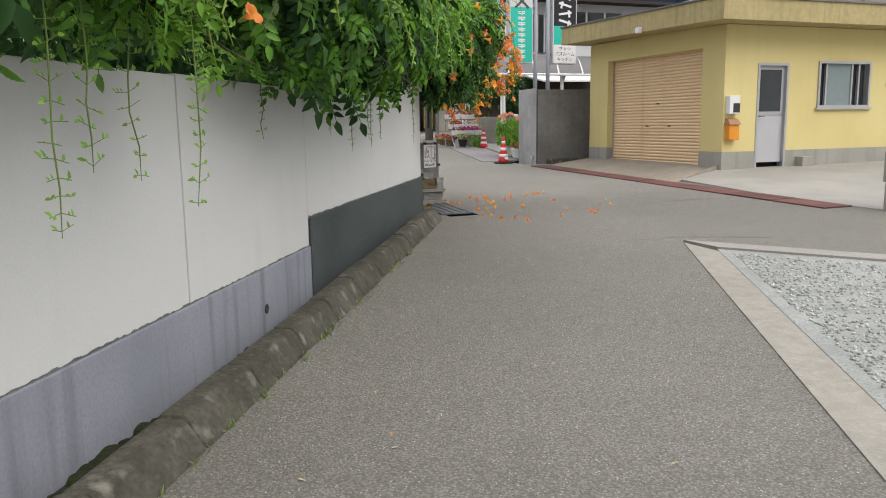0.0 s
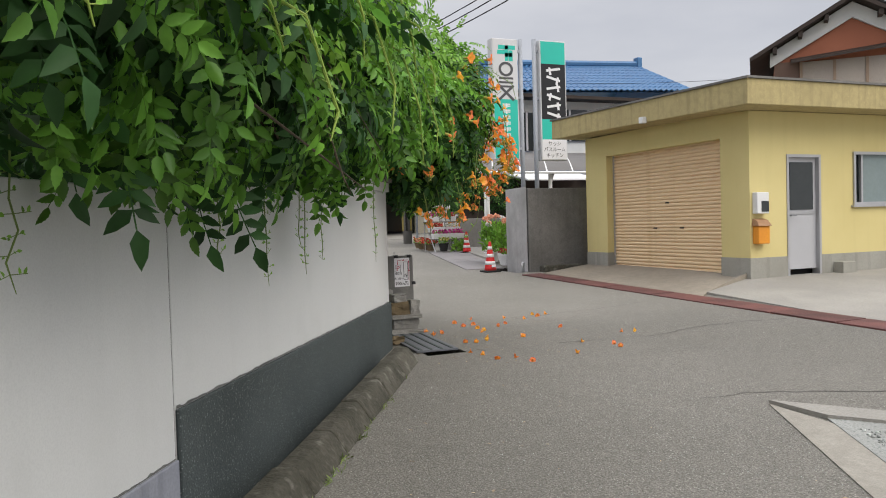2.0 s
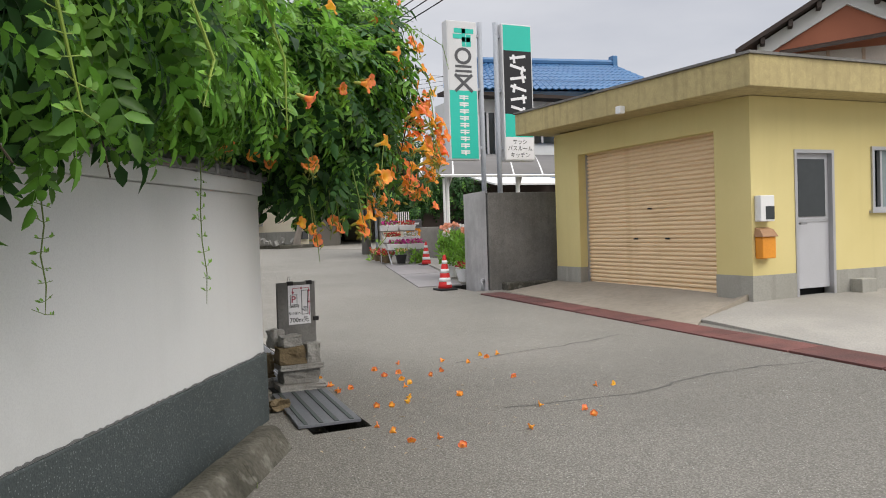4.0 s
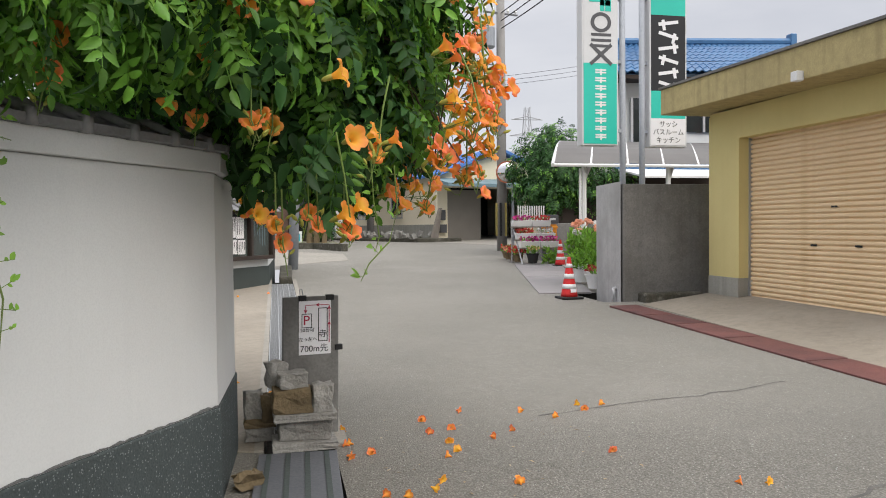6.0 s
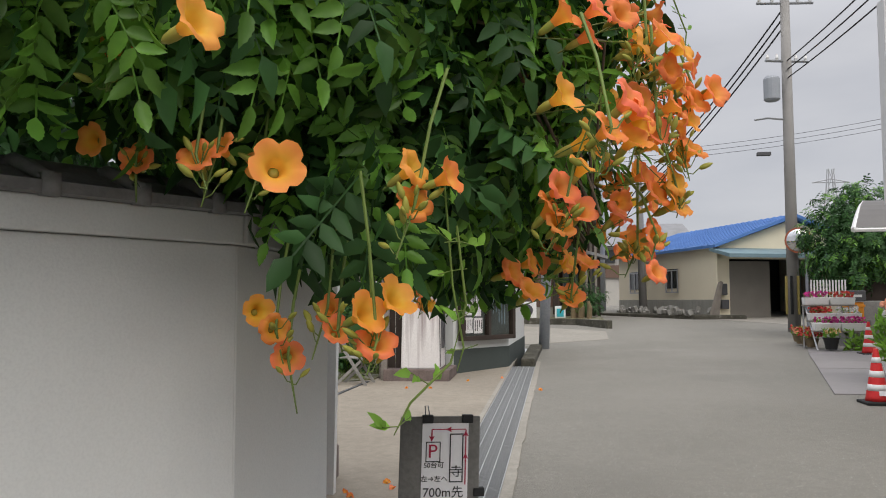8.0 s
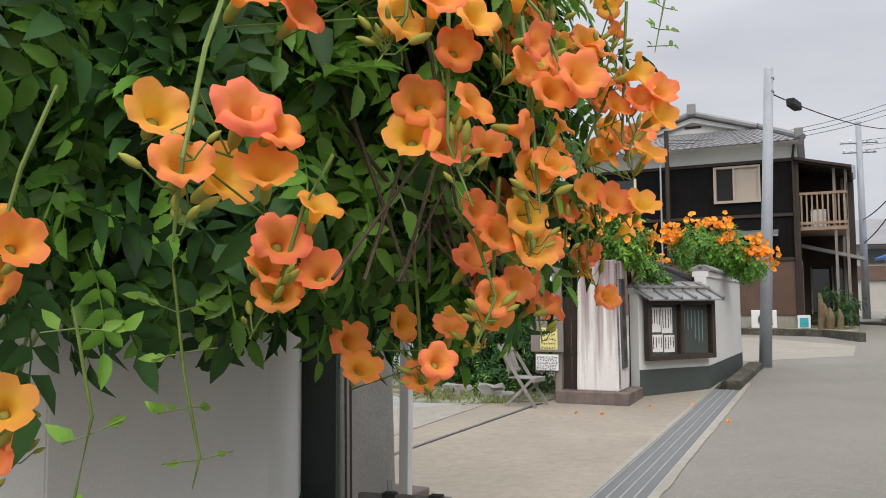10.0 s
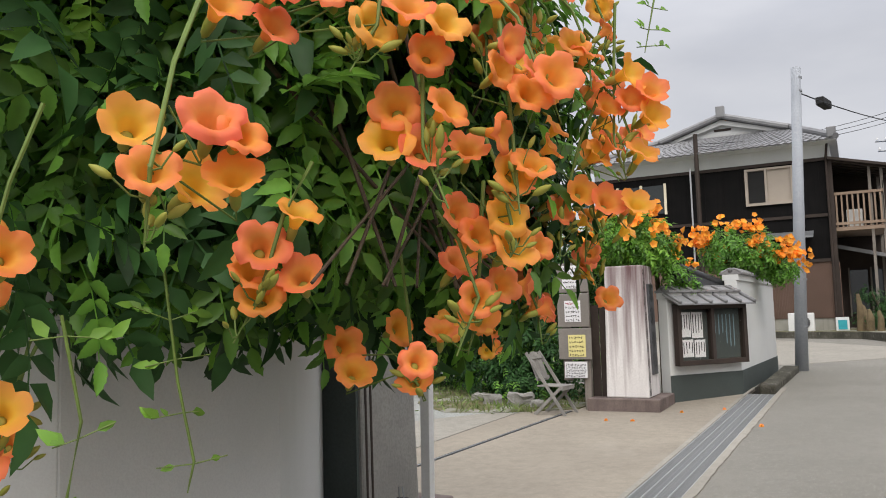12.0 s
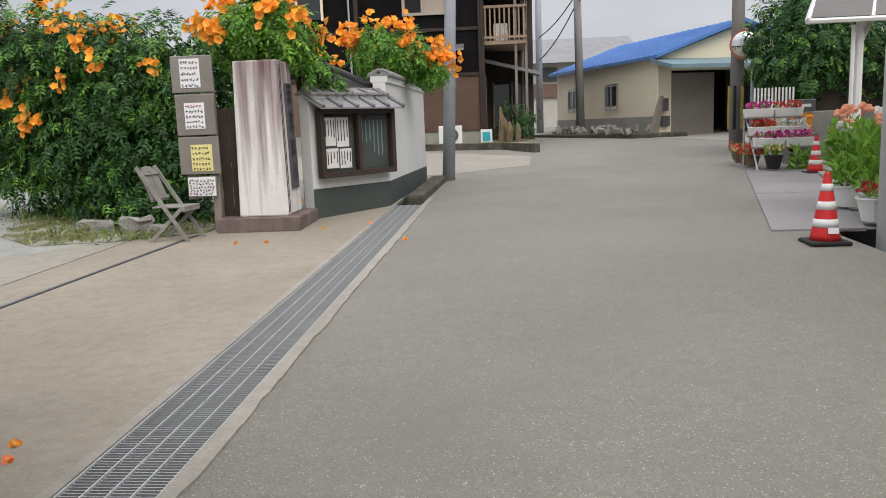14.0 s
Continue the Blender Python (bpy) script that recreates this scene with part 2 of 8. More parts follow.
TEALTIN = mat("weathered_teal_sheet", (0.2, 0.3, 0.34), (0.16, 0.24, 0.27), 0.5, 1.5, 30, 0.2, 0.03)
WHITEPAINT = mat("white_paint", (0.75, 0.75, 0.74), (0.68, 0.68, 0.67), 0.5, 1.5, 50, 0.1, 0.03)
ORANGE_BOX = mat("orange_plastic", (0.75, 0.3, 0.03), (0.66, 0.25, 0.025), 0.45, 2.0, 40, 0.15, 0.02)
CONE_RED = mat("cone_red_plastic", (0.62, 0.03, 0.03), (0.54, 0.025, 0.025), 0.5, 3.0, 40, 0.15, 0.03)
RUBBER = mat("black_rubber", (0.025, 0.025, 0.025), (0.018, 0.018, 0.018), 0.8, 3.0, 50, 0.2, 0.1)
OLDWOOD = mat("weathered_grey_timber", (0.27, 0.24, 0.21), (0.2, 0.175, 0.15), 0.9, 3.0, 60, 0.35, 0.3, streak=0.4)
PAPER = mat("white_paper", (0.78, 0.77, 0.78), (0.73, 0.72, 0.73), 0.8, 3.0, 60, 0.05, 0.02)
PAPER_Y = mat("yellow_paper", (0.74, 0.66, 0.28), (0.68, 0.6, 0.25), 0.8, 3.0, 60, 0.08, 0.02)
INK = mat("black_ink", (0.03, 0.03, 0.032), (0.025, 0.025, 0.026), 0.7, 3, 40, 0.1, 0)
INK_RED = mat("crimson_ink", (0.42, 0.03, 0.07), (0.36, 0.025, 0.06), 0.7, 3, 40, 0.1, 0)
TEALSIGN = mat("teal_sign_film", (0.03, 0.5, 0.39), (0.028, 0.46, 0.36), 0.4, 1.0, 40, 0.06, 0.0)
SIGNGREY = mat("sign_light_grey", (0.62, 0.62, 0.62), (0.57, 0.57, 0.57), 0.45, 1.0, 40, 0.08, 0.0)
SIGNBLACK = mat("sign_black", (0.018, 0.018, 0.02), (0.015, 0.015, 0.017), 0.4, 1.0, 40, 0.08, 0.0)
DARKGREY = mat("logo_dark_grey", (0.085, 0.085, 0.09), (0.075, 0.075, 0.08), 0.5, 1.0, 40, 0.08, 0.0)
STONE = mat("rough_grey_stone", (0.34, 0.33, 0.3), (0.24, 0.23, 0.21), 0.95, 6.0, 60, 0.4, 0.6, rand=0.15)
BROWNSTONE = mat("brown_block", (0.2, 0.15, 0.085), (0.14, 0.105, 0.06), 0.95, 6.0, 50, 0.4, 0.5)
REDSTONE = mat("stained_granite_plinth", (0.2, 0.155, 0.14), (0.12, 0.09, 0.082), 0.85, 3.0, 70, 0.4, 0.3, streak=0.4)
GRAVEL = mat("pale_gravel", (0.36, 0.365, 0.34), (0.28, 0.285, 0.265), 0.95, 3.0, 60, 0.4, 0.6, speck=((0.2, 0.21, 0.2), 45, 0.35))
GRAVELSTONE = mat("gravel_stone", (0.42, 0.43, 0.4), (0.33, 0.345, 0.32), 0.95, 8.0, 60, 0.3, 0.3, island=0.4)
SOIL = mat("dark_soil", (0.07, 0.055, 0.04), (0.05, 0.04, 0.03), 1.0, 3.0, 50, 0.4, 0.6)
GRASSGROUND = mat("thin_grass_ground", (0.2, 0.17, 0.09), (0.12, 0.13, 0.05), 1.0, 3.0, 70, 0.4, 0.8, mid=0.4, stain=((0.3, 0.29, 0.25), 1.6, 0.48, 0.6))
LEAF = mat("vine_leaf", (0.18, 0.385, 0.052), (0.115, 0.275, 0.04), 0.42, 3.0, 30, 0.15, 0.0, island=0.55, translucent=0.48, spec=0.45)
# Young leaf green, also put on upper leaves to stand for sky light.
LEAF_LIGHT = mat("young_and_lit_leaf", (0.23, 0.44, 0.05), (0.17, 0.35, 0.045), 0.45, 3.0, 30, 0.1, 0.0, island=0.35, translucent=0.4, spec=0.4)
# Dark leaf for trees; on inner vine leaves the shade is in this colour.
LEAF_DARK = mat("dark_and_shade_toned_leaf", (0.04, 0.105, 0.028), (0.03, 0.08, 0.022), 0.5, 3.0, 30, 0.15, 0.0, island=0.5, translucent=0.2, spec=0.2)
SHOOT = mat("yellow_green_shoot", (0.32, 0.42, 0.08), (0.24, 0.34, 0.06), 0.5, 6.0, 40, 0.15, 0.03, translucent=0.2)
STEM = mat("green_stem", (0.16, 0.24, 0.05), (0.12, 0.17, 0.04), 0.6, 5.0, 40, 0.2, 0.05)
BARK = mat("brown_bark", (0.1, 0.075, 0.05), (0.065, 0.05, 0.035), 0.95, 4.0, 40, 0.4, 0.5)
POLECONC = mat("utility_pole_concrete", (0.3, 0.29, 0.275), (0.25, 0.24, 0.23), 0.85, 1.2, 50, 0.25, 0.1)
ORANGEWALL = mat("terracotta_render", (0.38, 0.14, 0.08), (0.33, 0.12, 0.07), 0.85, 1.0, 50, 0.15, 0.08)
# Near-black that puts the darkness of unlit rooms into the colour.
DARKROOM = mat("room_shade_colour", (0.02, 0.02, 0.02), (0.015, 0.015, 0.015), 0.9, 1.0, 20, 0.1, 0.0)
BALCONY = mat("faded_balcony_paint", (0.34, 0.25, 0.18), (0.28, 0.2, 0.145), 0.8, 2.0, 40, 0.25, 0.1)
PINKFLOWER = mat("pink_flower", (0.62, 0.07, 0.3), (0.5, 0.05, 0.25), 0.7, 3.0, 40, 0.1, 0.0, island=0.45, translucent=0.25)
REDFLOWER = mat("red_flower", (0.6, 0.07, 0.06), (0.5, 0.06, 0.05), 0.7, 3.0, 40, 0.1, 0.0, island=0.45, translucent=0.25)
WHITEFLOWER = mat("white_flower", (0.75, 0.72, 0.7), (0.65, 0.62, 0.6), 0.7, 3.0, 40, 0.1, 0.0, island=0.2, translucent=0.25)
PEACHFLOWER = mat("peach_flower", (0.75, 0.3, 0.13), (0.7, 0.33, 0.25), 0.7, 3.0, 40, 0.1, 0.0, island=0.3, translucent=0.25)


# ---- building helpers ----
def ground_z(x, y):
    """Height of the gently rising road; level behind the start and far off."""
    return 0.007 * max(-30.0, min(40.0, x)) + 0.0205 * max(-12.0, min(62.0, y))


class Shape:
    """Collects vertices and faces of one mesh."""

    def __init__(self):
        self.v, self.f = [], []

    def add(self, verts, faces):
        k = len(self.v)
        self.v.extend([tuple(p) for p in verts])
        self.f.extend([tuple(i + k for i in f) for f in faces])
        return self

    def box(self, x0, x1, y0, y1, z0, z1, m=None):
        p = [Vector((x, y, z)) for z in (z0, z1) for x, y in ((x0, y0), (x1, y0), (x1, y1), (x0, y1))]
        if m is not None:
            p = [m @ q for q in p]
        return self.add(p, [(3, 2, 1, 0), (4, 5, 6, 7), (0, 1, 5, 4), (1, 2, 6, 5), (2, 3, 7, 6), (3, 0, 4, 7)])

    def prism(self, pts, z0, z1):
        """An upright prism over a plan polygon (anticlockwise); z0 and z1 are numbers or functions of x, y."""
        n = len(pts)
        lo = [(x, y, z0(x, y) if callable(z0) else z0) for x, y in pts]
        hi = [(x, y, z1(x, y) if callable(z1) else z1) for x, y in pts]
        return self.add(lo + hi, [tuple(range(n - 1, -1, -1)), tuple(range(n, 2 * n))] + [(i, (i + 1) % n, n + (i + 1) % n, n + i) for i in range(n)])

    def extrude(self, profile, p0, p1):
        """A profile of (side, up) points swept from p0 to p1; side points to the right of the way."""
        p0, p1 = Vector(p0), Vector(p1)
        way = (p1 - p0).normalized()
        side = way.cross(Vector((0, 0, 1))).normalized()
        up = side.cross(way)
        n = len(profile)
        ring = [[p + side * a + up * b for a, b in profile] for p in (p0, p1)]
        return self.add(ring[0] + ring[1], [tuple(range(n)), tuple(range(2 * n - 1, n - 1, -1))] + [((i + 1) % n, i, n + i, n + (i + 1) % n) for i in range(n)])

    def tube(self, pts, radii, n=8, cap=True):
        pts = [Vector(p) for p in pts]
        if not hasattr(radii, "__len__"):
            radii = [radii] * len(pts)
        rings = []
        for i, p in enumerate(pts):
            d = (pts[min(i + 1, len(pts) - 1)] - pts[max(i - 1, 0)]).normalized()
            a = d.cross(Vector((0.31, 0.17, 0.93)) if abs(d.z) < 0.9 else Vector((1, 0, 0))).normalized()
            b = d.cross(a)
            rings.append([p + (a * math.cos(t) + b * math.sin(t)) * radii[i] for t in (2 * math.pi * k / n for k in range(n))])
        faces = [(i * n + k, i * n + (k + 1) % n, (i + 1) * n + (k + 1) % n, (i + 1) * n + k) for i in range(len(pts) - 1) for k in range(n)]
        if cap:
            faces += [tuple(range(n - 1, -1, -1)), tuple((len(pts) - 1) * n + k for k in range(n))]
        return self.add([p for r in rings for p in r], faces)

    def lathe(self, profile, centre=(0, 0, 0), n=16, m=None):
        """Turns (radius, height) points round the vertical."""
        c = Vector(centre)
        vs = [c + Vector((r * math.cos(t), r * math.sin(t), z)) for r, z in profile for t in (2 * math.pi * k / n for k in range(n))]
        if m is not None:
            vs = [m @ q for q in vs]
        fs = [(i * n + k, i * n + (k + 1) % n, (i + 1) * n + (k + 1) % n, (i + 1) * n + k) for i in range(len(profile) - 1) for k in range(n)]
        fs += [tuple(range(n - 1, -1, -1)), tuple((len(profile) - 1) * n + k for k in range(n))]
        return self.add(vs, fs)

    def mesh(self, name, material, smooth=False):
        me = bpy.data.meshes.new(name)
        me.from_pydata(self.v, [], self.f)
        me.update()
        me.materials.append(material)
        if smooth:
            me.shade_smooth()
        return me


def part(name, shape, material, parent=None, label="", bevel=0.0, smooth=False, kind=""):
    """Links a shape (or a ready mesh) as one mesh object under a thing or part."""
    me = shape if isinstance(shape, bpy.types.Mesh) else shape.mesh(name, material, smooth)
    ob = new(name, me)
    ob.parent = parent
    if bevel:
        bv = ob.modifiers.new("bevel", "BEVEL")
        bv.width, bv.segments, bv.limit_method = bevel, 2, "ANGLE"
    return tagged(ob, label, kind=kind)


def thing(name, label, category, m=None, group="", kind=""):
    """An Empty at the base of a thing, to parent its parts."""
    ob = new(name)
    ob.empty_display_size = 0.1
    if m is not None:
        ob.matrix_world = m
    return tagged(ob, label, category, group, kind)


def solid(name, shape, material, label, category="", kind="", bevel=0.0, smooth=False, group=""):
    return tagged(part(name, shape, material, None, "", bevel, smooth), label, category, group, kind)


def lettering(name, text, size, m, material, parent, squash=1.0, thick=0.0015):
    """Letters as a mesh, in the built-in font; m carries the text's plane, centred on its origin."""
    cu = bpy.data.curves.new(name, "FONT")
    cu.body, cu.size, cu.align_x, cu.align_y, cu.extrude = text, size, "CENTER", "CENTER", thick
    tmp = bpy.data.objects.new(name, cu)
    scene.collection.objects.link(tmp)
    me = bpy.data.meshes.new_from_object(tmp.evaluated_get(bpy.context.evaluated_depsgraph_get()))
    bpy.data.objects.remove(tmp)
    me.transform(m @ Matrix.Diagonal((squash, 1, 1, 1)))
    me.materials.clear()
    me.materials.append(material)
    return part(name, me, material, parent)


def plane_at(origin, right, up=(0, 0, 1)):
    """Matrix whose x is right, y is up and z faces the viewer."""
    r, u = Vector(right).normalized(), Vector(up).normalized()
    w = r.cross(u)
    return Matrix(((r.x, u.x, w.x, origin[0]), (r.y, u.y, w.y, origin[1]), (r.z, u.z, w.z, origin[2]), (0, 0, 0, 1)))


rng = random.Random(7)

# plan of the white garden wall along the lane: s along it, o out towards the lane
W0, WU, WN = Vector((1.287, 6.354, 0)), Vector((0.498, 0.867, 0)), Vector((0.867, -0.498, 0))


def lane(s, o, z=0.0):
    p = W0 + WU * s + WN * o
    return Vector((p.x, p.y, z))


def lane_xy(s, o):
    p = W0 + WU * s + WN * o
    return (p.x, p.y)


LIP = (3.845, 11.5)          # end of the short return beside the gate
CORNER = (3.79, 10.55)     # the coped length bends slightly out from the panels
GATE_L = (2.75, 13.25)      # where the slanted gate wall meets the pillar


# ---- ground ----
def cut_ground():
    bm = bmesh.new()
    xs = [-600, -250, -100, -45, -20] + [x * 2.0 for x in range(-6, 16)] + [45, 100, 250, 600]
    ys = [-600, -250, -100, -40, -12] + [y * 2.0 for y in range(-4, 33)] + [85, 140, 300, 700]
    grid = [[bm.verts.new((x, y, 0)) for x in xs] for y in ys]
    for j in range(len(ys) - 1):
        for i in range(len(xs) - 1):
            bm.faces.new((grid[j][i], grid[j][i + 1], grid[j + 1][i + 1], grid[j + 1][i]))

    def cut(p, normal):
        bmesh.ops.bisect_plane(bm, geom=bm.verts[:] + bm.edges[:] + bm.faces[:], plane_co=(p[0], p[1], 0), plane_no=(normal[0], normal[1], 0), dist=1e-5)

    ga, gn = Vector((4.05, 13.66)), Vector((1, -0.0155))
    for o in (0.0, 0.44):
        cut((ga.x + o, ga.y), gn)
    cut((0, 9.95), (0, 1)), cut((0, 27.3), (0, 1)), cut((0, 19.4), (0, 1)), cut((0, 18.0), (0, 1))
    cut(lane_xy(0, 0.02), WN), cut(lane_xy(0, 0.34), WN)
    cut((9.35, 0), (1, 0)), cut((9.95, 0), (1, 0))
    dead = []
    for f in bm.faces:
        c = f.calc_center_median()
        side = (Vector((c.x, c.y)) - ga).dot(gn)
        q = Vector((c.x, c.y, 0)) - W0
        if 0 < side < 0.44 and 9.95 < c.y < 27.3:
            dead.append(f)
        elif 0.02 < q.dot(WN) < 0.34 and -9 < q.dot(WU) and c.y < 9.95:
            dead.append(f)
        elif 9.35 < c.x < 9.95 and 18.0 < c.y < 19.4:
            dead.append(f)
    bmesh.ops.delete(bm, geom=dead, context="FACES")
    for v in bm.verts:
        v.co.z = ground_z(v.co.x, v.co.y)
    me = bpy.data.meshes.new("ground")
    bm.to_mesh(me)
    bm.free()
    me.materials.append(ASPHALT)
    return me


tagged(new("ground", cut_ground()), "worn pale grey asphalt lane rising gently", "road", kind="structure")


def slab(name, pts, material, label, lift=0.008, kind="structure", top=None):
    """A thin paving sheet laid on the road's slope."""
    s = Shape()
    s.prism(pts, lambda x, y: ground_z(x, y) - 0.05, top or (lambda x, y: ground_z(x, y) + lift))
    return solid(name, s, material, label, "pavement", kind)


def grate_x(y):
    return 4.05 + 0.0155 * (y - 13.66)


slab("gate_apron", [(1.02, 12.0), (LIP[0] - 0.2, LIP[1]), (grate_x(11.4) - 0.06, 11.4), (grate_x(23.2) - 0.06, 23.2), (1.19, 20.3)], APRON, "warm beige concrete apron before the temple gate")
kr = random.Random(13)
kerb_ys = [11.4 + 0.126 * k for k in range(101)]
slab("grate_kerb", [(grate_x(y) + 0.53 + kr.uniform(-0.016, 0.01), y) for y in kerb_ys] + [(grate_x(24) + 0.44, 24), (grate_x(11.4) + 0.44, 11.4)], CONCRETE, "narrow ragged concrete kerb beside the drain grate", 0.014)
slab("grate_kerb", [(grate_x(11.4) - 0.06, 11.4), (grate_x(11.4), 11.4), (grate_x(24), 24), (grate_x(24) - 0.06, 24)], CONCRETE, "thin concrete edge beside the drain grate", 0.014)
slab("inner_path", [(-1.2, 12.0), (0.99, 12.0), (1.16, 20.3), (0.75, 20.2), (-0.42, 18.7), (-1.2, 16.5)], CONCRETE, "pale concrete path inside the temple gate", 0.006)
slab("temple_gravel", [(-22, 8), (-1.2, 8), (-1.2, 16.5), (-0.42, 18.7), (0.75, 20.2), (1.66, 20.3), (1.66, 21.2), (-2, 24), (-4, 40), (-22, 40)], GRAVEL, "pale raked gravel yard inside the temple", 0.006)
slab("stone_path", [(-14, 24.0), (-3.2, 24.0), (-1.6, 21.4), (-2.4, 21.2), (-3.6, 22.8), (-14, 22.8)], CONCRETE, "light stone path across the gravel yard", 0.015)
slab("grass_verge", [(0.0, 20.1), (0.95, 20.25), (2.0, 20.8), (2.0, 24), (-2.8, 24.8), (-1.0, 21.0)], GRASSGROUND, "thin patchy grass beneath the flowering bush", 0.02)

# gate rail: a dark slot between two steel strips
rail = thing("gate_rail", "dark steel sliding gate rail set in the concrete", "rail", kind="structure")
for name, w, lift, ma in (("rail_slot", 0.04, 0.0095, RUBBER), ("rail_bar", 0.012, 0.016, STEEL)):
    part(name, Shape().prism([(1.43 - w, 12.9), (1.43 + w, 12.9), (1.94 + w, 20.6), (1.94 - w, 20.6)], lambda x, y: ground_z(x, y) - 0.05, lambda x, y: ground_z(x, y) + lift), ma, rail)
solid("slab_joint", Shape().prism([(0.99, 12.0), (1.02, 12.0), (1.19, 20.3), (1.16, 20.3)], lambda x, y: ground_z(x, y) - 0.05, lambda x, y: ground_z(x, y) + 0.002), RUBBER, "narrow dark joint between the gate slabs", "joint", "structure")

# gravel lot with its concrete edging, at the lane's right side
LOT_C = (5.5, 6.88)
lane_dir = Vector((0.505, 0.863))


def lot(a, b):
    """a back along the lane from the lot's corner, b into the lot."""
    e = Vector((0.62, -0.785))
    p = Vector(LOT_C) - lane_dir * a + e * b
    return (p.x, p.y)


slab("lot_kerb", [lot(0, 0), lot(13, 0), lot(13, 0.3), lot(0.42, 0.3)], CONCRETE, "pale concrete edging of the gravel lot", 0.008)
slab("lot_kerb", [lot(0, 0), lot(0.3, 0.3), lot(0.36, 9), lot(0.06, 9)], LOT, "raised crumbling concrete edge of the gravel lot", 0.035)
slab("gravel_lot", [lot(0.3, 0.3), lot(13, 0.3), lot(13, 9), lot(0.36, 9)], GRAVEL, "pale greenish grey gravel lot", 0.012)

# forecourt in front of the garage
slab("garage_lot", [(9.55, 3), (30, 3), (30, 12.75), (10.9, 12.75), (9.85, 12.45), (9.6, 10)], LOT, "pale patched concrete yard beside the garage", 0.01,
     top=lambda x, y: ground_z(x, y) + 0.01 + 0.2 * max(0, min(1, (x - 9.6) / 1.6)))
slab("garage_apron", [(9.55, 12.2), (9.85, 12.45), (10.95, 12.7), (11.6, 13.3), (11.6, 17.6), (9.75, 17.5)], APRON, "sloping concrete apron in front of the garage", 0.01,
     top=lambda x, y: ground_z(x, y) + 0.012 + (0.2 + 0.06 * max(0, min(1, (15 - y) / 1.7))) * max(0, min(1, (x - 9.75) / 1.1)))
slab("barn_apron", [(12.0, 42.5), (14.5, 36.0), (24.0, 40.0), (21, 53), (14.5, 51)], CONCRETE, "pale concrete apron before the cream barn", 0.01)
slab("side_road", [(-6, 29.2), (4.4, 28.6), (6.6, 30.5), (6.8, 34.2), (3.2, 38.6), (-6, 39.5)], CONCRETE, "pale side road past the dark house", 0.006)


# ---- white garden wall along the lane ----
def wall_run(name, plan, z_bottom, z_top, thick, material, label, inward):
    """A plain wall over a plan line a-b with its thickness to one side."""
    (ax, ay), (bx, by) = plan
    i = Vector(inward) * thick
    return solid(name, Shape().prism([(ax, ay), (bx, by), (bx + i.x, by + i.y), (ax + i.x, ay + i.y)], z_bottom, z_top), material, label, "wall", "structure", 0.006)


IN = (-WN.x, -WN.y)
wall_a = wall_run("wall_lane_a", (lane_xy(-9.5, 0), lane_xy(-2.13, 0)), -0.35, 1.78, 0.16, PLASTER, "smooth white plastered garden wall", IN)
wall_b = wall_run("wall_lane_b", (lane_xy(-2.12, 0.003), lane_xy(-0.012, 0.003)), -0.35, 1.79, 0.16, PLASTER, "smooth white plastered garden wall panel", IN)
wall_c = wall_run("wall_lane_c", (lane_xy(0, 0), CORNER), -0.35, 1.95, 0.2, PLASTER, "white plastered garden wall with tiled coping", IN)
wall_d = wall_run("wall_return", (CORNER, LIP), -0.3, 1.95, 0.2, PLASTER, "short white return of the garden wall", (-1, 0.05))
e_dir = (Vector(GATE_L) - Vector(LIP)).normalized()
wall_e = wall_run("wall_gate_left", (LIP, GATE_L), -0.1, 1.95, 0.2, PLASTER, "slanted white wall leading to the gate", (-e_dir.y, e_dir.x))
slot = Shape().prism([lane_xy(-0.012, -0.004), lane_xy(0, -0.004), lane_xy(0, -0.15), lane_xy(-0.012, -0.15)], -0.3, 1.78)
solid("wall_joint", slot, DITCH, "thin dark joint between wall panels", "joint", "structure")

solid("wall_base", Shape().prism([lane_xy(-9.5, 0.001), lane_xy(-9.5, 0.02), lane_xy(-0.01, 0.02), lane_xy(-0.01, 0.001)][::-1], -0.35, 0.52), LILAC, "lilac grey rendered base band of the wall", "trim", "structure", 0.008)
solid("wall_base", Shape().prism([lane_xy(0, 0.001), lane_xy(0, 0.028), (CORNER[0] + 0.022, CORNER[1] - 0.013), CORNER][::-1], -0.35, 0.755), DADO, "dark speckled washed-stone dado of the wall", "trim", "structure", 0.008)


def grime_line(p0, p1, z, proud, seed):
    """A ragged dirty line where the white paint meets the base band."""
    g = random.Random(seed)
    a, b = Vector((*p0, z)), Vector((*p1, z))
    n = int((b - a).length / 0.03)
    out = Vector((WN.x, WN.y, 0)) * proud
    sh = Shape()
    hs = [g.uniform(0.004, 0.016) for _ in range(n + 1)]
    for k in range(n):
        p, q = a.lerp(b, k / n) + out, a.lerp(b, (k + 1) / n) + out
        sh.add([p, q, q + Vector((0, 0, hs[k + 1])), p + Vector((0, 0, hs[k]))], [(0, 1, 2, 3)])
    return solid("wall_grime", sh, GRIME, "dark mould line above the base band of the wall", "grime", "structure")


GRIME = mat("wall_mould", (0.2, 0.2, 0.19), (0.13, 0.13, 0.125), 0.95, 3.0, 60, 0.4, 0.2)
grime_line(lane_xy(-9.4, 0), lane_xy(-0.02, 0), 0.52, 0.005, 1)
grime_line(lane_xy(0.01, 0), CORNER, 0.755, 0.004, 2)
weep = Shape().lathe([(0.035, 0), (0.035, 0.004), (0.02, 0.004)], (0, 0, 0), 14, plane_at(tuple(lane(-1.05, 0.0205, 0.235)), (WU.x, WU.y, 0)))
solid("weep_hole", weep, DITCH, "small round drain hole at the foot of the wall", "hole", "structure")
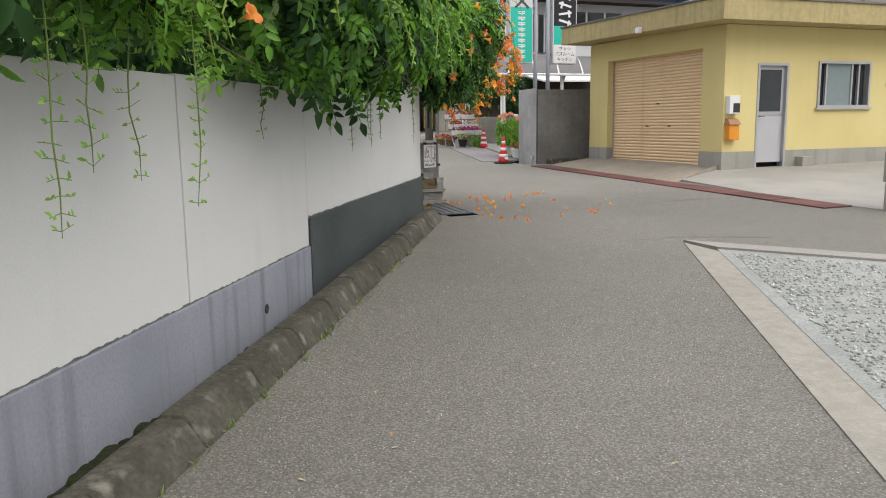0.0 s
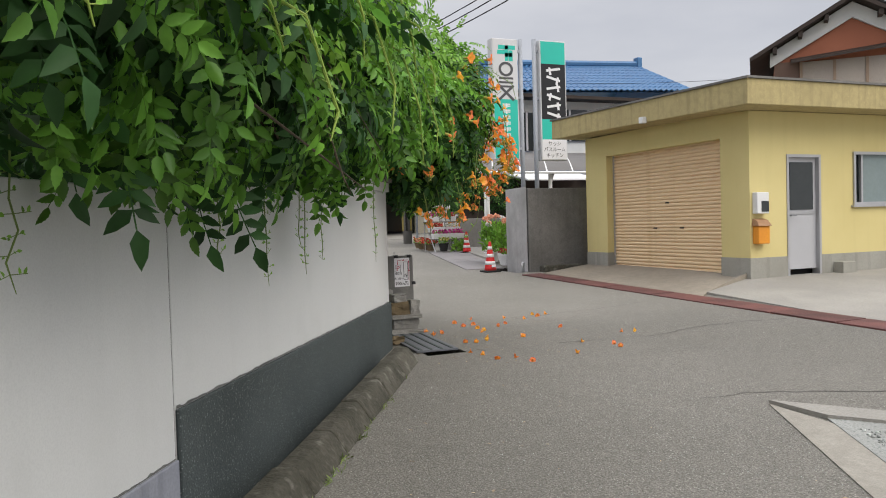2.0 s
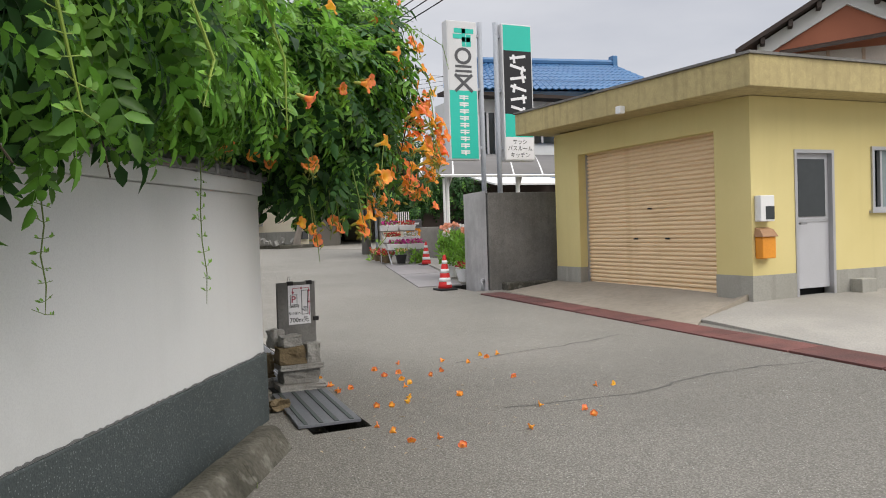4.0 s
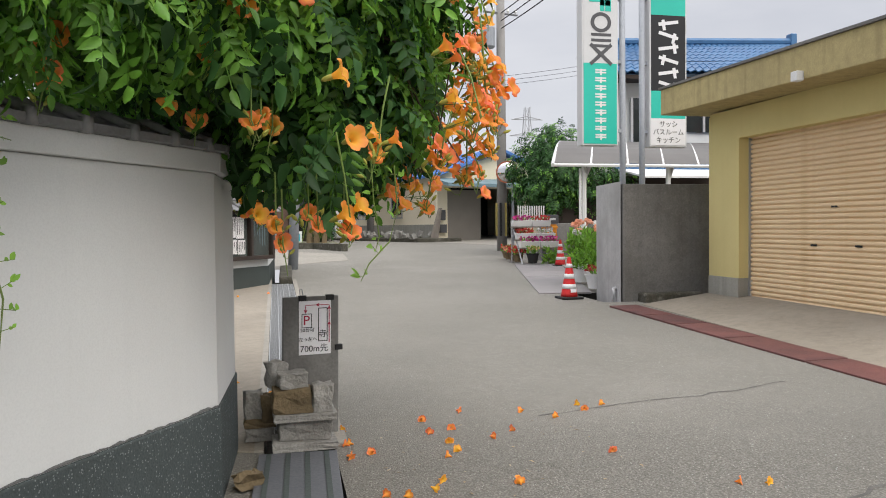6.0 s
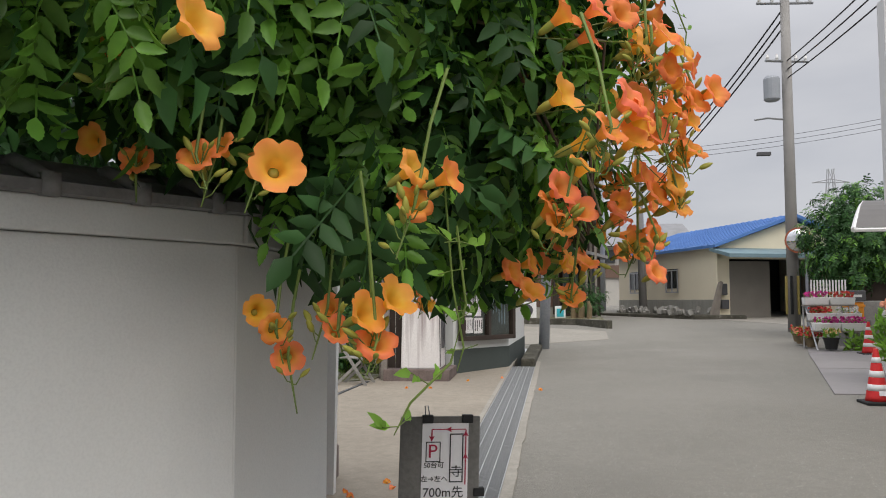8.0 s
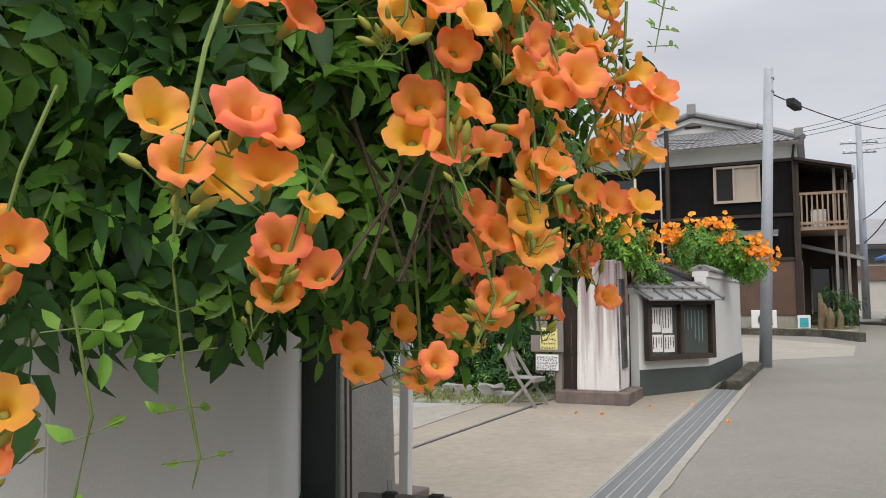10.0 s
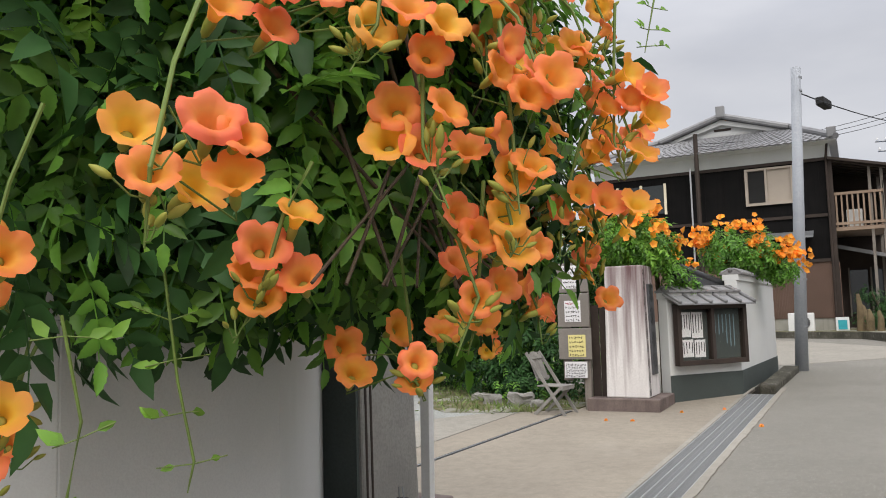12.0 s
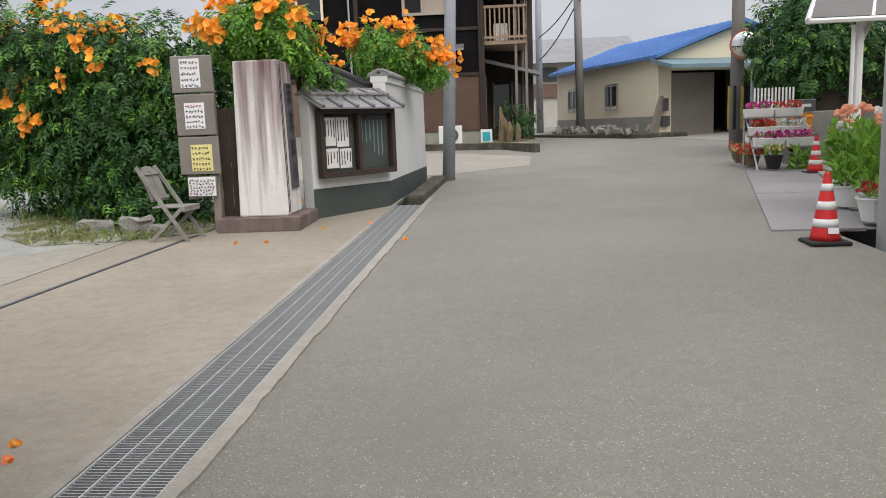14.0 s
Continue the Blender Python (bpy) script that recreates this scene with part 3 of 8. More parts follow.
solid("wall_base", Shape().prism([(CORNER[0], CORNER[1]), (CORNER[0] + 0.012, CORNER[1]), (LIP[0] + 0.012, LIP[1]), (LIP[0], LIP[1])], -0.2, 0.755), DADO, "dark speckled dado of the wall return", "trim", "structure", 0.006)
en = Vector((e_dir.y, -e_dir.x)) * 0.012
solid("wall_base", Shape().prism([(GATE_L[0], GATE_L[1]), (LIP[0], LIP[1]), (LIP[0] + en.x, LIP[1] + en.y), (GATE_L[0] + en.x, GATE_L[1] + en.y)][::-1], 0.0, 0.755), DADO, "dark speckled dado of the slanted gate wall", "trim", "structure")


def coping(name, p0, p1, label, z, mat_ledge=PLASTER, width=0.2, pitch=0.27):
    """A white ledge and a small tiled roof along the top of a wall; each tile is a piece."""
    a, b = Vector((*p0, z)), Vector((*p1, z))
    way = (b - a).normalized()
    side = way.cross(Vector((0, 0, 1)))
    c = -side * width / 2
    top = thing(name, label, "coping", kind="structure")
    ledge = Shape().extrude([(-width / 2 - 0.035, 0), (width / 2 + 0.035, 0), (width / 2 + 0.035, 0.1), (-width / 2 - 0.035, 0.1)], a + c, b + c)
    part("ledge", ledge, mat_ledge, top, "white plaster ledge", bevel=0.006)
    bed = Shape().extrude([(-width / 2 - 0.06, 0.1), (width / 2 + 0.06, 0.1), (width / 2 + 0.075, 0.104), (width / 2 + 0.075, 0.136), (width / 2 + 0.02, 0.146), (0.05, 0.185), (-0.05, 0.185), (-width / 2 - 0.02, 0.146), (-width / 2 - 0.075, 0.136), (-width / 2 - 0.075, 0.104)], a + c, b + c)
    part("tile_bed", bed, COPING_TILE, top)
    ridge = Shape().tube([a + c + Vector((0, 0, 0.175)), b + c + Vector((0, 0, 0.175))], 0.045, 10)
    part("ridge_tile", ridge, COPING_TILE, top, smooth=True)
    roll = Shape()
    for s in (-1, 1):
        e = width / 2 + 0.078
        pts = [(0.0, -0.05 * s, 0.195), (s * e * 0.3, -0.045 * s, 0.2), (s * e * 0.55, -0.02 * s, 0.178), (s * e * 0.8, 0.0, 0.15), (s * e, 0.005 * s, 0.138)]
        roll.tube(pts, [0.018, 0.021, 0.022, 0.022, 0.022], 8)
        roll.box(min(s * e, s * (e - 0.03)), max(s * e, s * (e - 0.03)) + 0.004, -0.024 + 0.005 * s, 0.024 + 0.005 * s, 0.094, 0.158)
    me = roll.mesh("tile_roll", COPING_TILE, True)
    count = max(2, int((b - a).length / pitch))
    for i in range(count):
        q = a + c + way * ((i + 0.5) * (b - a).length / count)
        ob = part("tile_roll", me, COPING_TILE, top)
        ob.matrix_world = Matrix(((side.x, way.x, 0, q.x), (side.y, way.y, 0, q.y), (0, 0, 1, q.z), (0, 0, 0, 1)))
    return top


coping("wall_coping", lane_xy(0.0, 0), CORNER, "grey tiled coping on the white garden wall", 1.952)
coping("wall_coping", CORNER, LIP, "grey tiled coping on the wall return", 1.954)
coping("wall_coping", LIP, GATE_L, "grey tiled coping on the slanted gate wall", 1.953)

# ditch beside the wall: rim, bed and the two covers
rim = Shape()
for i in range(20):
    s0, s1 = -9.5 + i * 0.72, -9.5 + (i + 1) * 0.72 - 0.006
    if lane_xy(s0, 0)[1] > 9.7:
        break
    j = rng.uniform(-0.01, 0.01)
    section = ((0.26, -0.5), (0.52, -0.5), (0.5, 0.0), (0.415, 0.13 + j), (0.385, 0.155 + j), (0.26, 0.15 + j))
    ring = [[(*lane_xy(t, o), ground_z(*lane_xy(t, o)) + h) for o, h in section] for t in (s0, s1)]
    rim.add(ring[0] + ring[1], [(0, 1, 2, 3, 4, 5), (11, 10, 9, 8, 7, 6)] + [((k + 1) % 6, k, 6 + k, 6 + (k + 1) % 6) for k in range(6)])
solid("ditch_rim", rim, KERB, "rough mossy concrete rim of the open ditch", "kerb", "structure", 0.02)
solid("ditch_bed", Shape().prism([lane_xy(-9.5, 0.0), lane_xy(-9.5, 0.42), lane_xy(4.6, 0.42), lane_xy(4.6, 0.0)][::-1], -0.5, lambda x, y: ground_z(x, y) + (0.1 if y < 0 else -0.2)), DITCH, "dark silted ditch bed beside the wall", "ditch", "structure")
solid("ditch_bed", Shape().prism([(grate_x(9.9) - 0.05, 9.9), (grate_x(9.9) + 0.5, 9.9), (grate_x(27) + 0.5, 27.4), (grate_x(27) - 0.05, 27.4)], -0.6, lambda x, y: ground_z(x, y) - 0.35), DITCH, "dark ditch bed beneath the grating", "ditch", "structure")
for o in (0.0, 0.44):
    side = -0.02 if o == 0 else 0.0
    solid("ditch_side", Shape().prism([(grate_x(9.9) + o + side, 9.9), (grate_x(9.9) + o + side + 0.02, 9.9), (grate_x(27.3) + o + side + 0.02, 27.3), (grate_x(27.3) + o + side, 27.3)], -0.6, lambda x, y: ground_z(x, y) - 0.002), KERB, "concrete side of the ditch", "ditch", "structure")
moss = Shape()
for i in range(260):
    s = -6 + 7 * rng.random() ** 1.3
    o = rng.uniform(0.03, 0.27)
    p = lane(s, o)
    r = rng.uniform(0.03, 0.09)
    moss.lathe([(r, 0), (r * 0.8, r * 0.35), (r * 0.3, r * 0.5)], (p.x, p.y, ground_z(p.x, p.y) + 0.1 - 0.3 * (s + 9.5) / 14.1 - 0.005), 7)
solid("ditch_moss", moss, MOSS, "dark green moss in the ditch", "moss", "stuff")


BARSTEEL = mat("worn_grate_bar", (0.5, 0.51, 0.52), (0.42, 0.43, 0.44), 0.55, 2.0, 40, 0.2, 0.08, metal=0.3)
DULLBAR = mat("dull_cross_bar", (0.36, 0.37, 0.375), (0.28, 0.288, 0.29), 0.6, 2.0, 40, 0.2, 0.08, metal=0.3)
CROSSBAR = Shape().box(0, 0.43, 0, 0.006, -0.03, -0.002).mesh("cross_bar", DULLBAR)


# ---- drain grating before the gate: panels of bars ----
def grating(y0, y1):
    g = thing("drain_grate", "galvanised steel drain grating panel in the gate apron", "grate", group="drain grate panels")
    w = 0.43
    z = ground_z(grate_x(y0), y0) + 0.004
    slope = math.atan(0.0205)
    m = Matrix.Translation((grate_x(y0) + 0.005, y0, z)) @ Matrix.Rotation(-0.0155, 4, "Z") @ Matrix.Rotation(slope, 4, "X")
    g.matrix_world = m
    length = y1 - y0 - 0.008
    for k in range(5):
        x = k * (w - 0.008) / 4
        part("bearing_bar", Shape().box(x, x + 0.007, 0, length, -0.045, 0.004), BARSTEEL, g)
    n = int(length / 0.026)
    for k in range(n + 1):
        bar = part("cross_bar", CROSSBAR, DULLBAR, g)
        bar.location = (0, k * (length - 0.007) / n, 0)
    return g


edge = [11.98, 12.5, 13.58, 14.68, 15.72, 16.78, 17.84, 18.9, 19.96, 21.02, 22.08, 23.1]
for y0, y1 in zip(edge, edge[1:]):
    grating(y0, y1)
cover = thing("ditch_cover", "dark grey ribbed cover over the ditch end", "cover", Matrix.Translation((3.93, 10.12, ground_z(4.1, 10.2) + 0.004)) @ Matrix.Rotation(-0.05, 4, "Z") @ Matrix.Rotation(math.atan(0.0205), 4, "X"))
part("sheet", Shape().box(0, 0.47, 0, 1.15, 0, 0.022), mat("dark_grey_cover", (0.13, 0.135, 0.145), (0.1, 0.105, 0.115), 0.6, 2.0, 50, 0.3, 0.1), cover, bevel=0.003)
for k in range(4):
    part("rib", Shape().box(0.045 + k * 0.115, 0.075 + k * 0.115, 0.02, 1.13, 0.022, 0.028), DADO_SMOOTH, cover)


# ---- gate pillars ----
OLDSHAFT = mat("grey_weathered_plaster", (0.4, 0.39, 0.36), (0.3, 0.29, 0.27), 0.9, 1.5, 50, 0.3, 0.2, streak=0.5)


def gate_pillar(name, x0, y0, label, plaque):
    base = ground_z(x0, y0)
    p = thing(name, label, "gate pillar")
    w, d, h = (1.1, 1.05, 0.2) if plaque else (1.0, 1.25, 0.3)
    part("plinth", Shape().box(x0, x0 + w, y0, y0 + d, base - 0.1, base + h), REDSTONE, p, "dark stained granite base", bevel=0.015)
    b, t = base + h, base + 2.2
    sh = Shape()
    a0, a1, c0, c1 = x0 + 0.27, x0 + 0.92, y0 + 0.14, y0 + 0.87
    k = 0.035
    sh.add([(a0, c0, b), (a1, c0, b), (a1, c1, b), (a0, c1, b), (a0 + k, c0 + k, t), (a1 - k, c0 + k, t), (a1 - k, c1 - k, t), (a0 + k, c1 - k, t)],
           [(3, 2, 1, 0), (4, 5, 6, 7), (0, 1, 5, 4), (1, 2, 6, 5), (2, 3, 7, 6), (3, 0, 4, 7)])
    part("shaft", sh, PLASTER_OLD if plaque else OLDSHAFT, p, "rain-stained white plaster shaft" if plaque else "grey weathered plaster shaft", bevel=0.02)
    if not plaque:
        # Thin dark slab that makes the pillar's side face darker.
        part("side_board", Shape().box(a0, a1 - 0.02, c0 - 0.03, c0 - 0.002, b, t - 0.05), DADO_SMOOTH, p, "thin dark slab over the side face")
    for y in (0.05, 0.11):
        part("groove", Shape().add([(a1 + 0.001, c0 + y, b + 0.03), (a1 + 0.004, c0 + y, b + 0.03), (a1 - k + 0.004, c0 + y + k * 0.8, t - 0.06), (a1 - k + 0.001, c0 + y + k * 0.8, t - 0.06),
                                    (a1 + 0.001, c0 + y + 0.022, b + 0.03), (a1 + 0.004, c0 + y + 0.022, b + 0.03), (a1 - k + 0.004, c0 + y + 0.022 + k * 0.8, t - 0.06), (a1 - k + 0.001, c0 + y + 0.022 + k * 0.8, t - 0.06)],
                                   [(0, 1, 2, 3), (7, 6, 5, 4), (0, 4, 5, 1), (1, 5, 6, 2), (2, 6, 7, 3), (3, 7, 4, 0)]), DARKBROWN, p, "dark vertical groove")
    if plaque:
        m = plane_at((a1 - 0.012, c0 + 0.42, b + 1.02), (0, 1, 0), (-0.0175, 0, 1))
        part("name_board", Shape().box(-0.16, 0.16, -0.69, 0.69, -0.02, 0.02, m), DARKGREY, p, "dark weathered name board")
        m2 = m @ Matrix.Translation((0, 0, 0.022))
        lettering("letter", "寺", 0.26, m2 @ Matrix.Translation((0, -0.5, 0)), SIGNBLACK, p)
        for i, (yy, hh) in enumerate(((0.48, 0.28), (0.12, 0.26), (-0.2, 0.2))):
            for j in range(3):
                part("brush_stroke", Shape().box(-0.1, 0.1, yy + j * hh / 3 - 0.03, yy + j * hh / 3 + 0.02, -0.001, 0.002, m2), SIGNBLACK, p)
            part("brush_stroke", Shape().box(-0.025, 0.025, yy - 0.06, yy + hh * 0.8, -0.001, 0.0025, m2), SIGNBLACK, p)
    return p


gate_pillar("gate_pillar", 2.18, 20.66, "white plastered gate pillar with dark rain stains and inscribed board", True)
gate_pillar("gate_pillar", 2.14, 13.1, "grey-white plastered gate pillar on a dark block", False)

# white-painted post leaning beside the pillar
post = Shape()
zb = ground_z(3.21, 13.8)
post.box(-0.035, 0.035, -0.035, 0.035, 0, 1.75, Matrix.Translation((3.22, 13.8, zb)) @ Matrix.Rotation(0.012, 4, "Y"))
solid("white_post", post, WHITEPAINT, "white painted square timber post beside the gate pillar", "post", bevel=0.004)

# ---- wall and notice board beyond the gate ----
P1, P2, P3 = (3.22, 21.75), (4.13, 23.05), (4.31, 27.35)
d12 = (Vector(P2) - Vector(P1)).normalized()
d23 = (Vector(P3) - Vector(P2)).normalized()
wall_run("wall_board", (P1, P2), 0.2, 2.12, 0.2, PLASTER, "slanted white wall that carries the notice board", (-d12.y, d12.x))
wall_run("wall_road", (P2, P3), 0.2, 2.42, 0.2, PLASTER, "white temple wall along the road", (-d23.y, d23.x))
for (a, b), d in (((P1, P2), d12), ((P2, P3), d23)):
    o = Vector((d.y, -d.x)) * 0.014
    solid("wall_base", Shape().prism([a, (a[0] + o.x, a[1] + o.y), (b[0] + o.x, b[1] + o.y), b][::1], 0.2, 0.9), DADO_SMOOTH, "dark green-grey base of the temple wall", "trim", "structure", 0.004)
coping("wall_coping", P2, P3, "grey tiled coping on the temple wall", 2.42)
coping("wall_coping", P1, P2, "grey tiled coping over the notice board wall", 2.12)
solid("wall_step", Shape().prism([(4.35, 23.3), (4.62, 23.3), (4.75, 27.0), (4.45, 27.0)], 0.1, lambda x, y: ground_z(x, y) + 0.13), KERB, "low mossy concrete block at the wall foot", "kerb", "structure", 0.03)


ridge = thing("wall_ridge", "black tiled ridge falling towards the notice board", "roof ridge", kind="structure")
part("ridge_roll", Shape().tube([(3.27, 22.00, 2.67), (3.94, 23.30, 2.32)], 0.085, 10), BLACKTILE, ridge, smooth=True)
part("ridge_base", Shape().extrude([(-0.14, -0.24), (0.14, -0.24), (0.07, -0.03), (-0.07, -0.03)], (3.27, 22.00, 2.67), (3.94, 23.30, 2.32)), BLACKTILE, ridge)


def notice_board():
    m = plane_at((3.70 + d12.y * 0.03, 22.42 - d12.x * 0.03, 0), (d12.x, d12.y, 0))
    t = thing("notice_board", "dark framed glass notice board with papers under a tiled hood", "notice board")
    w, z0, z1 = 0.72, 1.1, 1.98
    part("back", Shape().box(-w, w, z0, z1, -0.02, 0.02, m), DADO_SMOOTH, t, "dark green board")
    for x0, x1, y0, y1 in ((-w - 0.05, -w + 0.03, z0 - 0.05, z1 + 0.05), (w - 0.03, w + 0.05, z0 - 0.05, z1 + 0.05), (-w + 0.03, w - 0.03, z0 - 0.05, z0 + 0.03), (-w + 0.03, w - 0.03, z1 - 0.03, z1 + 0.05), (-0.035, 0.035, z0 + 0.03, z1 - 0.03)):
        part("frame_bar", Shape().box(x0, x1, y0, y1, 0.021, 0.13, m), DARKBROWN, t, bevel=0.005)
    for x0, x1, y0, y1 in ((-0.62, -0.4, 1.5, 1.9), (-0.38, -0.14, 1.48, 1.9), (-0.6, -0.36, 1.18, 1.46), (-0.33, -0.1, 1.17, 1.45)):
        sheet = part("notice_paper", Shape().box(x0, x1, y0, y1, 0.022, 0.026, m), PAPER, t)
        n = 4
        for i in range(n):
            xx = x0 + 0.03 + i * (x1 - x0 - 0.06) / (n - 1)
            part("text_bar", Shape().box(xx - 0.008, xx + 0.008, y0 + rng.uniform(0.04, 0.16), y1 - 0.04, 0.027, 0.029, m), INK, sheet)
    for i in range(6):
        xx = 0.14 + i * 0.085
        part("text_bar", Shape().box(xx - 0.01, xx + 0.01, 1.3 + rng.uniform(0, 0.25), 1.85, 0.022, 0.024, m), TEALTIN, t)
    for x0, x1 in ((-w + 0.03, -0.035), (0.035, w - 0.03)):
        pane = part("pane", Shape().box(x0, x1, z0 + 0.03, z1 - 0.03, 0.085, 0.089, m), CLEAR, t, "clear sliding pane")
        pane.visible_shadow = False
    hood = Shape()
    hood.add([m @ Vector(p) for p in ((-w - 0.14, z1 + 0.06, 0.26), (w + 0.14, z1 + 0.06, 0.26), (w + 0.14, z1 + 0.24, -0.1), (-w - 0.14, z1 + 0.24, -0.1),
                                      (-w - 0.14, z1 + 0.03, 0.26), (w + 0.14, z1 + 0.03, 0.26), (w + 0.14, z1 + 0.2, -0.1), (-w - 0.14, z1 + 0.2, -0.1))],
             [(0, 1, 2, 3), (7, 6, 5, 4), (0, 4, 5, 1), (1, 5, 6, 2), (2, 6, 7, 3), (3, 7, 4, 0)])
    part("hood", hood, KAWARA, t, "grey tiled hood", bevel=0.006)
    for i in range(6):
        x = -w - 0.1 + i * (2 * w + 0.2) / 5
        part("hood_roll", Shape().tube([m @ Vector((x, z1 + 0.075, 0.275)), m @ Vector((x, z1 + 0.25, -0.09))], 0.03, 8), KAWARA, t, smooth=True)


CLEAR = bpy.data.materials.new("clear_glass")
CLEAR.use_nodes = True
cb = CLEAR.node_tree.nodes["Principled BSDF"]
cb.inputs["Transmission Weight"].default_value, cb.inputs["Roughness"].default_value, cb.inputs["IOR"].default_value = 1.0, 0.02, 1.1
notice_board()


# ---- yellow garage ----
GX, GY, GZ = 10.95, 12.62, 0.53
GY1, GTOP = 17.55, 3.35
garage = thing("garage", "pale yellow stuccoed flat-roofed garage with a beige roller shutter", "garage")
SH0, SH1, SHT = 13.3, 16.75, 2.95


def slab_wall(x0, x1, y0, y1, z0, z1, ma, name="wall"):
    return part(name, Shape().box(x0, x1, y0, y1, z0, z1), ma, garage)


# shutter side, facing the road
for y0, y1 in ((GY, SH0), (SH1, GY1)):
    slab_wall(GX, GX + 0.2, y0, y1, GZ + 0.33, SHT, YELLOW)
    slab_wall(GX - 0.012, GX + 0.2, y0 - (0.012 if y0 == GY else 0), y1, 0.1, GZ + 0.33, PLINTH, "plinth")
slab_wall(GX, GX + 0.2, GY, GY1, SHT, GTOP, YELLOW)
# door side
DX0, DX1, DT = 11.78, 12.58, 2.62
WX0, WX1, WZ0, WZ1 = 13.38, 14.85, 1.72, 2.68
for x0, x1, z0, z1 in ((GX + 0.2, DX0, GZ + 0.33, GTOP), (DX1, WX0, GZ + 0.33, GTOP), (WX1, 17.5, GZ + 0.33, GTOP), (DX0, DX1, DT, GTOP), (WX0, WX1, GZ + 0.33, WZ0), (WX0, WX1, WZ1, GTOP)):
    slab_wall(x0, x1, GY, GY + 0.2, z0, z1, YELLOW)
slab_wall(GX + 0.2, DX0, GY - 0.012, GY + 0.2, 0.1, GZ + 0.33, PLINTH, "plinth")
slab_wall(DX1, 17.5, GY - 0.012, GY + 0.2, 0.1, GZ + 0.33, PLINTH, "plinth")
slab_wall(GX + 0.2, 17.5, GY1 - 0.2, GY1, 0.1, GTOP, YELLOW)
slab_wall(17.3, 17.5, GY + 0.2, GY1 - 0.2, 0.1, GTOP, YELLOW)
# Garage floor takes the same painted room darkness.
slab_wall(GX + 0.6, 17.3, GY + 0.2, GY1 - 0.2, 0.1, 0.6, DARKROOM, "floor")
roof = Shape()
RX0, RX1, RY0, RY1, RZ0, RZ1 = GX - 0.6, 17.8, GY - 0.6, GY1 + 0.45, GTOP, 3.76
roof_fall = Matrix.Translation((0, RY0, RZ0)) @ Matrix.Rotation(0.0155, 4, "X") @ Matrix.Translation((0, -RY0, -RZ0))
roof.box(RX0, RX1, RY0, RY1, RZ0, RZ1, roof_fall)
slab_wall(GX + 0.01, 17.49, GY + 0.21, GY1 - 0.01, GTOP, GTOP + 0.05, YELLOW, "wall_head")
part("roof", roof, ROOFBAND, garage, "overhanging flat roof slab with weathered edge", bevel=0.012)
part("roof_trim", Shape().box(RX0 - 0.03, RX1 + 0.03, RY0 - 0.03, RY1 + 0.03, RZ1, RZ1 + 0.035, roof_fall), WALLGREY, garage, "dark drip trim")
part("lamp_box", Shape().box(RX0 - 0.1, RX0, 14.55, 14.67, RZ0 + 0.02, RZ0 + 0.14), WHITEPAINT, garage, "small white box under the roof edge", bevel=0.01)
# shutter slats
shutter = part("shutter", Shape().box(GX + 0.2, GX + 0.22, SH0, SH1, GZ, SHT + 0.02), SHUTTER, garage, "closed beige roller shutter with faint rust")
n = 35
slat = Shape().extrude([(-0.004, 0.004), (0.016, 0.008), (0.026, 0.022), (0.026, 0.046), (0.016, 0.058), (-0.004, 0.062)], (0, SH0, 0), (0, SH1, 0)).mesh("slat", SHUTTER)
for i in range(n):
    s = part("slat", slat, SHUTTER, shutter)
    s.matrix_world = Matrix.Translation((GX + 0.2, 0, GZ + 0.01 + i * 0.07)) @ Matrix.Rotation(math.pi, 4, "Z") @ Matrix.Translation((0, -SH0 - SH1, 0))
for y, z in ((14.55, 0.85), (15.35, 0.85), (14.97, 1.35)):
    part("shutter_pull", Shape().box(GX + 0.165, GX + 0.182, y - 0.05, y + 0.05, GZ + z - 0.012, GZ + z + 0.012), RUBBER, shutter)
for y in (SH0, SH1 - 0.04):
    part("guide_rail", Shape().box(GX + 0.16, GX + 0.22, y, y + 0.04, GZ - 0.1, SHT), ALU, garage)
# door
door = part("door", Shape().box(DX0 + 0.05, DX1 - 0.05, GY + 0.06, GY + 0.1, 0.62, DT - 0.05), GREYPAINT, garage, "grey steel half-glazed door", bevel=0.004)
for x0, x1, z0, z1 in ((DX0, DX0 + 0.05, 0.5, DT), (DX1 - 0.05, DX1, 0.5, DT), (DX0 + 0.05, DX1 - 0.05, DT - 0.05, DT)):
    part("door_frame", Shape().box(x0, x1, GY - 0.015, GY + 0.15, z0, z1), ALU, garage)
part("door_glass", Shape().box(DX0 + 0.13, DX1 - 0.13, GY + 0.045, GY + 0.058, 1.66, DT - 0.13), GLASS, door, "dark glass panel")
part("door_handle", Shape().tube([(DX0 + 0.11, GY + 0.06, 1.56), (DX0 + 0.11, GY + 0.0, 1.56), (DX0 + 0.22, GY - 0.01, 1.56)], 0.013, 8), STEEL, door, "lever handle")
part("door_rail", Shape().box(DX0 + 0.05, DX1 - 0.05, GY + 0.05, GY + 0.06, 1.58, 1.63), ALU, door)
# window
win = part("window", Shape().box(WX0 + 0.05, WX1 - 0.05, GY + 0.1, GY + 0.11, WZ0 + 0.05, WZ1 - 0.05), GLASS, garage, "sliding aluminium window")
for x0, x1, z0, z1 in ((WX0, WX0 + 0.05, WZ0, WZ1), (WX1 - 0.05, WX1, WZ0, WZ1), (WX0 + 0.05, WX1 - 0.05, WZ0, WZ0 + 0.05), (WX0 + 0.05, WX1 - 0.05, WZ1 - 0.05, WZ1)):
    part("window_frame", Shape().box(x0, x1, GY - 0.03, GY + 0.14, z0, z1), ALU, win)
